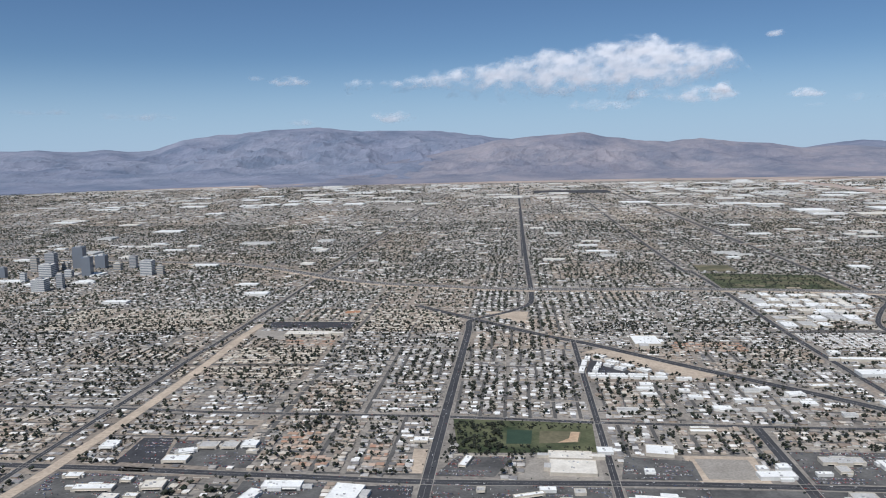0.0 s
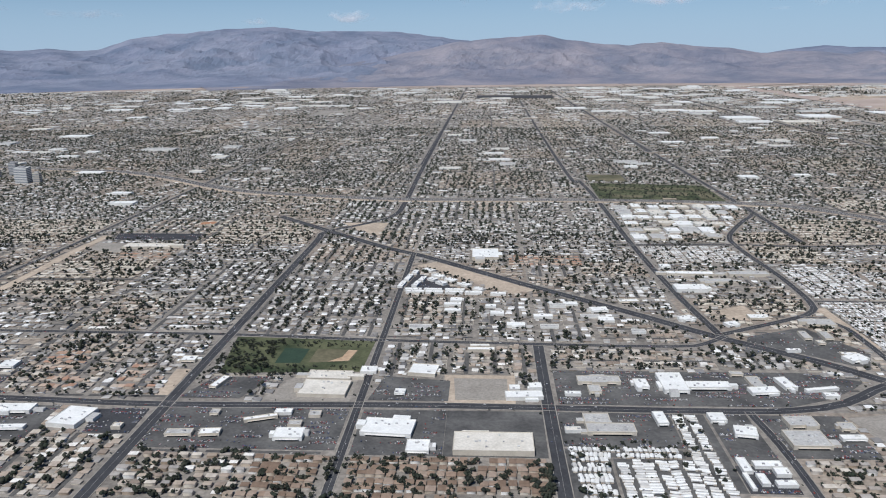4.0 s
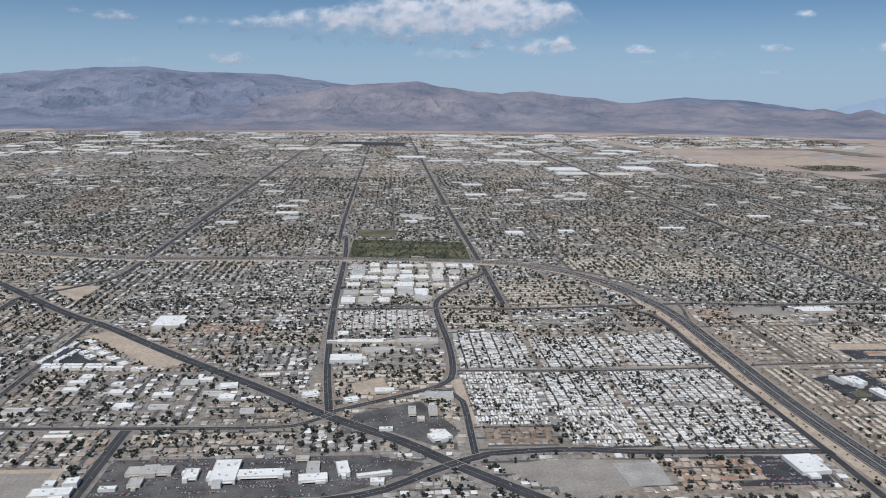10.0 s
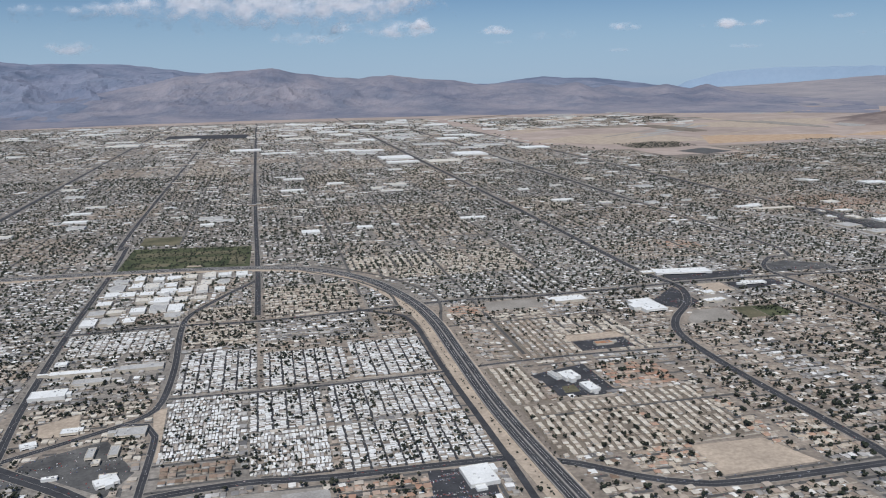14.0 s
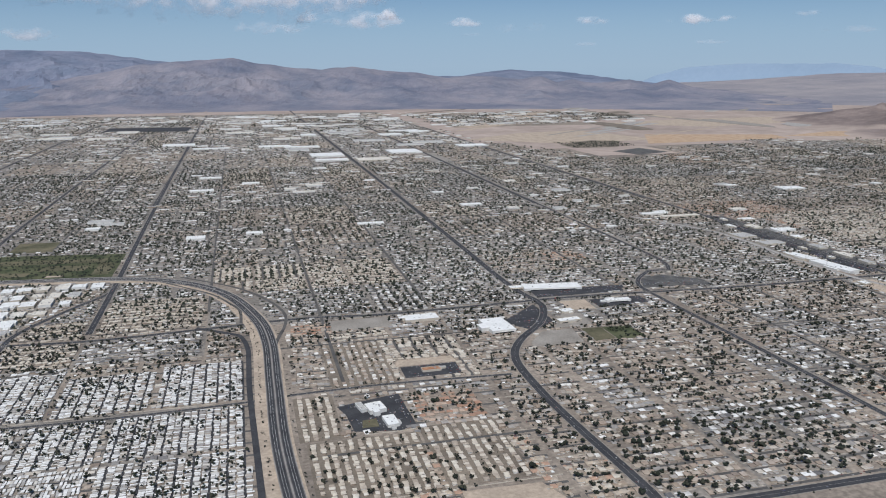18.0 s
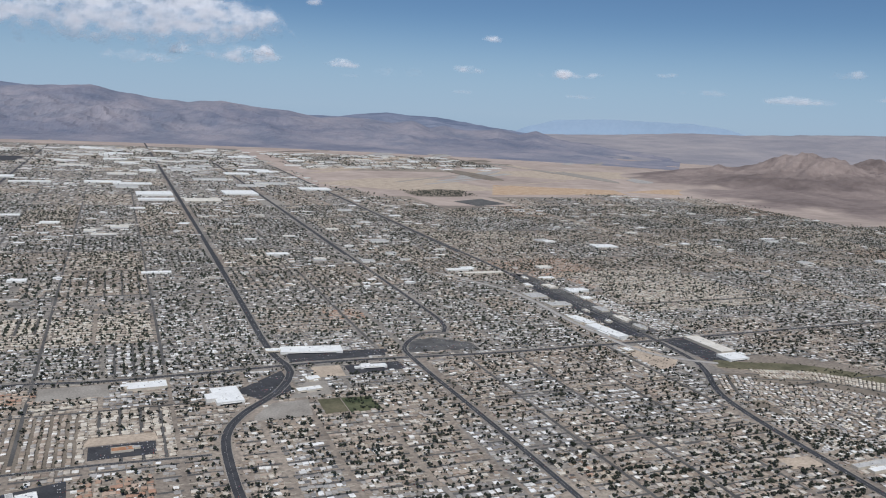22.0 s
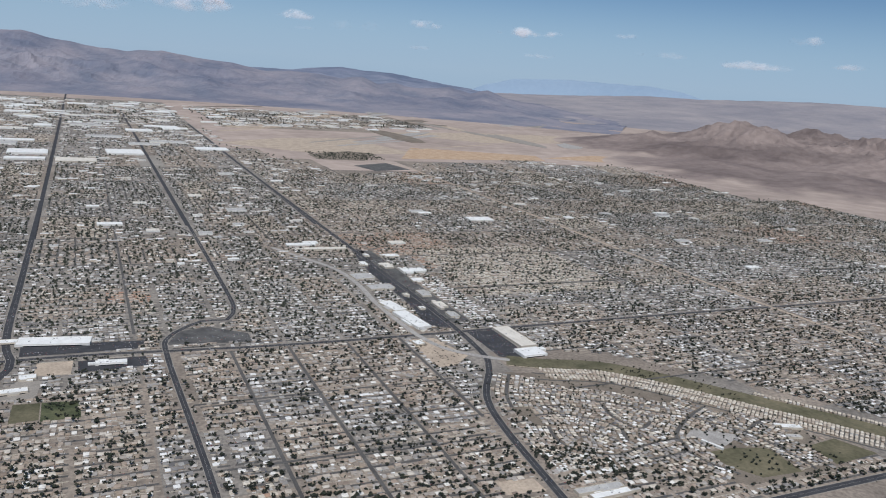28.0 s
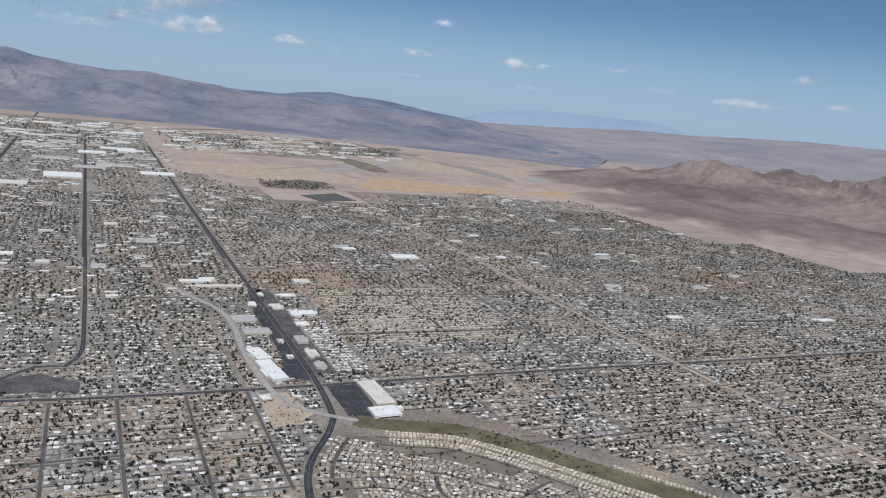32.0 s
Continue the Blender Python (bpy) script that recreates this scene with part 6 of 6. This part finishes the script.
def tree_mass(name, a, clumps, label):
    """Crowns of a few jagged clumps on thin trunks."""
    n = len(a)
    r = np.random.RandomState(5 + clumps)
    x, y, z0, s = a.T
    turn = r.uniform(0, 6.28, n)
    tv, faces, fm = [], [], []
    if clumps == 0:         # far off: one peaked crown reaching low
        rad = s * r.uniform(0.7, 1.0, n)
        for q in range(4):
            aa = turn + q * 1.571 + r.uniform(-0.5, 0.5, n)
            rq = rad * r.uniform(0.75, 1.2, n)
            tv.append(np.stack([x + np.cos(aa) * rq, y + np.sin(aa) * rq, z0 + s * r.uniform(0.1, 0.5, n)], 1))
        tv.append(np.stack([x + rad * r.uniform(-0.3, 0.3, n), y + rad * r.uniform(-0.3, 0.3, n), z0 + s * r.uniform(1.0, 1.5, n)], 1))
        faces, fm = [(0, 1, 4), (1, 2, 4), (2, 3, 4), (3, 0, 4)], [0] * 4
    for k in range(clumps):
        cs = clump_dirs(6, 40 + k)
        ang = turn + k * 6.28 / max(clumps, 1)
        off = 0.0 if clumps == 1 else 0.42
        cxk, cyk = x + np.cos(ang) * s * off, y + np.sin(ang) * s * off
        czk = z0 + s * (0.75 + (0.28 if k == 0 and clumps > 1 else 0.0) + r.uniform(-0.1, 0.1, n))
        rad = s * r.uniform(0.45, 0.68, n) * (1.15 if clumps == 1 else 1.0)
        ct, st = np.cos(ang), np.sin(ang)
        for vx, vy, vz in cs:
            jig = r.uniform(0.85, 1.15, n)
            tv.append(np.stack([cxk + (ct * vx - st * vy) * rad * jig, cyk + (st * vx + ct * vy) * rad * jig, czk + vz * rad * 0.85 * jig], 1))
        faces += [tuple(q + 6 * k for q in f) for f in OCT]
        fm += [0] * 8
    if clumps > 2:
        b = len(tv)
        for q in range(3):
            aa = turn + q * 2.094
            tv.append(np.stack([x + np.cos(aa) * 0.06 * s, y + np.sin(aa) * 0.06 * s, z0 * 1.0], 1))
        tv.append(np.stack([x, y, z0 + s * 0.8], 1))
        faces += [(b, b + 1, b + 3), (b + 1, b + 2, b + 3), (b + 2, b, b + 3)]
        fm += [1, 1, 1]
    V, sizes, loops, idx = repeat(tv, faces, fm, None)
    ob = mass_mesh(name, V, sizes, loops, idx, [M_LEAF, M_BARK])
    return tagged(ob, label, "trees", "", "stuff")


near_m = (trees[:, 1] < 290)
sel = np.zeros(len(trees), bool)
for zx0, zx1, zy0, zy1, most in ((-258, -160, 30, 60, 90), (-258, -214, 100, 131, 70), (80, 165, 80, 125, 70), (280, 396, 114, 150, 70)):
    m = np.nonzero((trees[:, 0] > zx0) & (trees[:, 0] < zx1) & (trees[:, 1] > zy0) & (trees[:, 1] < zy1) & (trees[:, 3] > 0.5))[0][:most]
    sel[m] = True
fore = trees[:, 1] < np.where(trees[:, 0] < 60, 80, 130)
tree_mass("yard_trees", trees[near_m & fore & ~sel], 3, "dark green yard and street trees among the nearest houses")
tree_mass("yard_trees", trees[near_m & ~fore & ~sel], 2, "dark green yard and street trees among the houses")
mid = (~near_m) & (trees[:, 1] < 760)
tree_mass("yard_trees", trees[mid], 0, "dark green trees among the houses farther off")
tree_mass("far_trees", trees[trees[:, 1] >= 760], 0, "dark green trees dotting the far city")


def tree_proto(seed):
    """A tapered forked trunk and a crown of many small leaf clumps."""
    r = np.random.RandomState(seed)
    root = new("tree")
    bm = bmesh.new()
    for (ax, ay, az), (bx, by, bz), r0, r1 in (((0, 0, 0), (0.03, 0.02, 0.6), 0.08, 0.05), ((0.03, 0.02, 0.55), (0.32, 0.1, 1.0), 0.045, 0.02), ((0.03, 0.02, 0.55), (-0.25, 0.22, 1.05), 0.045, 0.02), ((0.03, 0.02, 0.5), (-0.1, -0.3, 0.95), 0.04, 0.02)):
        lo = [bm.verts.new((ax + r0 * math.cos(t), ay + r0 * math.sin(t), az)) for t in (0, 1.26, 2.51, 3.77, 5.03)]
        hi = [bm.verts.new((bx + r1 * math.cos(t), by + r1 * math.sin(t), bz)) for t in (0, 1.26, 2.51, 3.77, 5.03)]
        for i in range(5):
            bm.faces.new((lo[i], lo[(i + 1) % 5], hi[(i + 1) % 5], hi[i]))
    me = bpy.data.meshes.new("trunk")
    bm.to_mesh(me)
    me.materials.append(M_BARK)
    new("trunk", me).parent = root
    v, f = [], []
    for k in range(44):
        d = r.normal(0, 1, 3)
        d /= np.linalg.norm(d)
        rad = r.uniform(0.35, 0.78)
        c = np.array([d[0] * rad, d[1] * rad, 1.0 + d[2] * rad * 0.62])
        cs = clump_dirs(6, seed * 100 + k) * r.uniform(0.10, 0.24)
        b = len(v)
        v += [tuple(c + q) for q in cs]
        f += [tuple(q + b for q in t) for t in OCT]
    mesh_object("crown", v, f, M_LEAF, parent=root)
    return tagged(root, "dark green broad-crowned street tree in a yard", "tree", "yard trees")


tree_protos = []
for i, (x, y, z0, s) in enumerate(trees[sel]):
    m = Matrix.Translation((x, y, 0.03)) @ Matrix.Rotation(rs.uniform(0, 6.28), 4, "Z") @ Matrix.Diagonal((s, s, s * rs.uniform(0.85, 1.15), 1))
    if i < 4:
        ob = tree_proto(i + 1)
        tree_protos.append(ob)
    else:
        ob = copy_thing(tree_protos[i % 4], Matrix.Identity(4))
    ob.matrix_basis = m

# ---- cars ----
CAR_F = [(0, 1, 5, 4), (1, 2, 6, 5), (2, 3, 7, 6), (3, 0, 4, 7), (4, 5, 6, 7), (8, 9, 13, 12), (9, 10, 14, 13), (10, 11, 15, 14), (11, 8, 12, 15), (12, 13, 14, 15)]


def car_mass(name, a, label):
    x, y, rot = a.T
    c, s = np.cos(np.radians(rot)), np.sin(np.radians(rot))

    def at(u, v, z):
        return np.stack([x + c * u - s * v, y + s * u + c * v, np.full_like(x, z)], 1)
    t = [at(u, v, z) for z in (0.13, 0.22) for u, v in ((-0.31, -0.125), (0.31, -0.125), (0.31, 0.125), (-0.31, 0.125))]
    t += [at(u, v, 0.22) for u, v in ((-0.2, -0.115), (0.14, -0.115), (0.14, 0.115), (-0.2, 0.115))]
    t += [at(u, v, 0.32) for u, v in ((-0.14, -0.095), (0.06, -0.095), (0.06, 0.095), (-0.14, 0.095))]
    V, sizes, loops, idx = repeat(t, CAR_F, [0] * 10, None)
    return tagged(mass_mesh(name, V, sizes, loops, idx, [M_CARS]), label, "cars", "", "stuff")


cars = []
for pts in PAVED:
    xs_, ys_ = [p[0] for p in pts], [p[1] for p in pts]
    if max(ys_) > 480:
        continue
    gx, gy = np.meshgrid(np.arange(min(xs_) + 0.4, max(xs_), 0.42), np.arange(min(ys_) + 0.6, max(ys_), 2.7))
    uniq = np.concatenate([np.stack([gx.ravel(), gy.ravel()], 1), np.stack([gx.ravel(), gy.ravel() + 0.72], 1)])
    uniq = uniq[inside(pts, uniq[:, 0], uniq[:, 1])]
    full = np.array([noise.noise((x / 9.0, y / 5.0, 6.1)) for x, y in uniq]) if len(uniq) else np.zeros(0)
    uniq = uniq[rs.rand(len(uniq)) < np.where(full > 0.06, 0.75, 0.06) * (1.0 if max(ys_) < 150 else 0.3)]
    cars.append((pts, uniq))
BUILT = [(o.matrix_basis.translation.x, o.matrix_basis.translation.y, max(abs(c.bound_box[0][0]) for c in o.children), max(abs(c.bound_box[0][1]) for c in o.children))
         for o in scene.objects if o.type == "EMPTY" and o.get("category") in ("building", "warehouse", "store", "mall", "clinic", "church", "canopy", "apartments")]
lot_cars = []
for pts, uniq in cars:
    if len(pts) in (4, 5, 6, 7) and len(uniq):
        ok = np.ones(len(uniq), bool)
        for bx, by, bw, bd in BUILT:
            ok &= ~((abs(uniq[:, 0] - bx) < bw + 0.5) & (abs(uniq[:, 1] - by) < bd + 0.6))
        u = uniq[ok]
        lot_cars.append(np.stack([u[:, 0], u[:, 1], 90 + rs.uniform(-3, 3, len(u)) + 180 * rs.randint(0, 2, len(u))], 1))
car_rows = np.concatenate(lot_cars)
road_rows = []
for line, width in road_lines[:20] + [(FREE, 7.0)]:
    for k in range(len(line) - 1):
        p = line[k]
        if p.y > 520:
            continue
        d = line[k + 1] - p
        ang = math.degrees(math.atan2(d.y, d.x))
        for _ in range(2):
            if rs.rand() < 0.42:
                t, side = rs.rand(), rs.choice([-1, 1])
                o = side * width * rs.uniform(0.12, 0.4)
                dn = d.normalized()
                road_rows.append((p.x + d.x * t - dn.y * o, p.y + d.y * t + dn.x * o, ang, 0.5 if width == 7.0 else 0.06))
curb = []
for a0, a1, c, along_x, sw in STREETS:
    if abs(a1 - a0) > 5 and c < 330:
        for u in np.arange(a0, a1, 3.1):
            if rs.rand() < 0.5:
                o = rs.choice([-1, 1]) * (sw / 2 - 0.16)
                mx, my = (u, c + o) if along_x else (c + o, u)
                if my < 190 and bool(in_view(np.array([mx]), np.array([my]))[0]) and bool(free([mx], [my])[0]):
                    curb.append((mx, my, (0 if along_x else 90) + rs.choice([0, 180])))
car_mass("parked_cars", car_rows, "small cars parked in rows on the car parks")
if curb:
    car_mass("kerbside_cars", np.array(curb), "cars parked along residential streets")


def make_car():
    root = new("car")
    v, f = box_data(-0.33, -0.135, 0.06, 0.33, 0.135, 0.17)
    v += [(-0.33, -0.12, 0.19), (0.30, -0.12, 0.185), (0.30, 0.12, 0.185), (-0.33, 0.12, 0.19)]
    f = f[:1] + f[2:] + [(8, 9, 10, 11), (4, 5, 9, 8), (5, 6, 10, 9), (6, 7, 11, 10), (7, 4, 8, 11)]
    mesh_object("body", v, f, M_CAR1, parent=root)
    cv_ = [(-0.22, -0.12, 0.185), (0.15, -0.12, 0.185), (0.15, 0.12, 0.185), (-0.22, 0.12, 0.185), (-0.16, -0.10, 0.28), (0.06, -0.10, 0.28), (0.06, 0.10, 0.28), (-0.16, 0.10, 0.28)]
    mesh_object("cabin", cv_, [(0, 1, 5, 4), (1, 2, 6, 5), (2, 3, 7, 6), (3, 0, 4, 7)], M_GLASS, parent=root)
    v, f = box_data(-0.16, -0.10, 0.278, 0.06, 0.10, 0.292)
    mesh_object("roof", v, f[1:], M_CAR1, parent=root)
    for wx in (-0.2, 0.2):
        for wy in (-0.13, 0.13):
            bm = bmesh.new()
            bmesh.ops.create_cone(bm, cap_ends=True, segments=8, radius1=0.06, radius2=0.06, depth=0.05, matrix=pose(wx, wy, 0.06, 90, 0, 0))
            me = bpy.data.meshes.new("wheel")
            bm.to_mesh(me)
            bm.free()
            me.materials.append(M_RUBBER)
            new("wheel", me).parent = root
    return tagged(root, "small car driving on the dark road", "car", "cars on the roads")


rs.shuffle(road_rows)
car0 = make_car()
for i, (x, y, ang, z) in enumerate(road_rows[:150]):
    ob = car0 if i == 0 else copy_thing(car0, Matrix.Identity(4))
    ob.matrix_basis = pose(x, y, 0.125 if z < 0.3 else 0.575, 0, 0, ang)
car_mass("road_cars", np.array([r[:3] for r in road_rows[150:] if r[3] < 0.3]), "cars on the main roads")

# ---- clouds ----
M_CLOUD, _nt, _b = material("cloud_white", 1.0)
_b.inputs["Specular IOR Level"].default_value = 0.0
_b.inputs["Base Color"].default_value = (0.68, 0.685, 0.71, 1)
_at = _nt.nodes.new("ShaderNodeAttribute")
_at.attribute_name = "cover"
_fine = noise_node(_nt, 0.03, 6, 0.6)
_add = _nt.nodes.new("ShaderNodeMath")
_add.operation = "MULTIPLY_ADD"
_add.inputs[1].default_value, _add.inputs[2].default_value = 0.7, -0.35
_nt.links.new(_fine, _add.inputs[0])
_sum = _nt.nodes.new("ShaderNodeMath")
_sum.operation = "ADD"
_nt.links.new(_at.outputs["Fac"], _sum.inputs[0])
_nt.links.new(_add.outputs[0], _sum.inputs[1])
_map = _nt.nodes.new("ShaderNodeMapRange")
_map.interpolation_type = "SMOOTHSTEP"
_map.inputs["From Min"].default_value, _map.inputs["From Max"].default_value = 0.05, 1.6
_nt.links.new(_sum.outputs[0], _map.inputs["Value"])
_nt.links.new(_map.outputs["Result"], _b.inputs["Alpha"])
R_CLOUD = 4750.0


def cloud(a0, a1, z0, z1, density, seed, label, thick=1.0, nx=60, nz=24, ragged=0.6, puff=0.11, nearer=0.0):
    """A billowing bank on the sky's arc, thinning out towards its edges."""
    v, f, dens = [], [], []
    for j in range(nz):
        for i in range(nx):
            az, z = a0 + (a1 - a0) * i / (nx - 1), z0 + (z1 - z0) * j / (nz - 1)
            s = R_CLOUD * radians(az)
            n = noise.fractal((s / 90.0 + seed * 7.1, z / 60.0, seed * 1.7), 0.8, 2.1, 5)
            d, v_ = density(az, z)
            d += ragged * n
            bulge = noise.fractal((s / 150.0 + seed, z / 90.0, 4.4), 0.8, 2.2, 4)
            r = R_CLOUD - nearer + (z - z0) * puff * 0.5 - (math.sqrt(max(0.0, 1 - min(1.0, v_ * v_))) * (z1 - z0) * puff + bulge * 55 * puff) * thick
            v.append((100 + r * math.sin(radians(az)), -110 + r * math.cos(radians(az)), z))
            edge = min(i, nx - 1 - i, 3) / 3 * min(j, nz - 1 - j, 2) / 2
            dens.append(d * thick if edge >= 1 else min(d * thick, edge * 1.2 - 1.0))
    for j in range(nz - 1):
        for i in range(nx - 1):
            a = j * nx + i
            f.append((a, a + 1, a + nx + 1, a + nx))
    ob = mesh_object("cloud", v, f, M_CLOUD, smooth=True)
    ob.data.attributes.new("cover", "FLOAT", "POINT").data.foreach_set("value", dens)
    return tagged(ob, label, "cloud", "", "structure")


CLOUD_TOP = [(-17.6, 470), (-16.4, 510), (-12.8, 524), (-9.5, 572), (-6.2, 606), (-2.2, 680), (1.0, 694), (3.7, 752), (7.2, 730), (10.8, 664), (11.6, 610), (12.6, 480)]
CLOUD_BASE = [(-16.6, 480), (-16.1, 440), (-12, 427), (-6.3, 392), (-0.6, 368), (1.7, 365), (5, 362), (8.0, 385), (8.8, 430), (11, 480), (12.2, 480)]


def main_density(az, z):
    top, base = float(interp(CLOUD_TOP, az)), float(interp(CLOUD_BASE, az))
    return min((top - z) / 60.0, (z - base) / 120.0, 1.1), (z - (top + base) / 2) / max(20.0, (top - base) / 2)


cloud(-18, 13.5, 250, 800, main_density, 1, "large white cumulus cloud with a flat grey base", 1.0, 190, 60, 0.6, 0.075)


def blob(a, z, wa, hz, thick=1.0, seed=2, label="small white fair-weather cloud"):
    def dens(az, zz):
        v = (zz - z) / hz
        return 1.0 - ((az - a) / wa) ** 2 * 1.25 - (v * v if v > 0 else v * v * 2.2), v
    cloud(a - wa * 1.25, a + wa * 1.25, z - hz * 1.3, z + hz * 1.9, dens, seed, label, thick, 40, 20, 0.95, 0.09, 110.0)


for k, (a, z, wa, hz, th) in enumerate(((10.2, 405, 1.1, 45, 1.0), (-20.0, 492, 1.7, 40, 0.9), (-22.5, 508, 0.8, 22, 0.7), (-13.2, 285, 2.0, 42, 0.7), (15.6, 362, 1.5, 32, 0.9), (13.5, 690, 0.8, 24, 0.6), (24.8, 368, 1.7, 30, 0.9), (31.6, 366, 2.4, 34, 0.95),
                                             (26.0, 545, 0.9, 26, 0.8), (32.6, 250, 1.3, 18, 0.55), (24.3, 243, 1.2, 16, 0.5), (38.3, 388, 1.0, 20, 0.55), (46.9, 274, 2.8, 28, 0.7), (49.6, 416, 1.4, 30, 0.6), (52.6, 300, 1.4, 20, 0.55), (16.2, 300, 1.0, 16, 0.45),
                                             (20.0, 330, 2.6, 40, 0.42), (-30, 300, 3.5, 30, 0.42), (-19, 262, 2.0, 22, 0.4), (8.0, 372, 4.4, 64, 0.85), (2.0, 330, 3.6, 44, 0.7), (41, 300, 2.4, 24, 0.4), (-36, 320, 2.2, 20, 0.4))):
    blob(a, z, wa, hz, th, 20 + k, "small white fair-weather cloud" if th > 0.6 else "thin wispy veil of cloud")
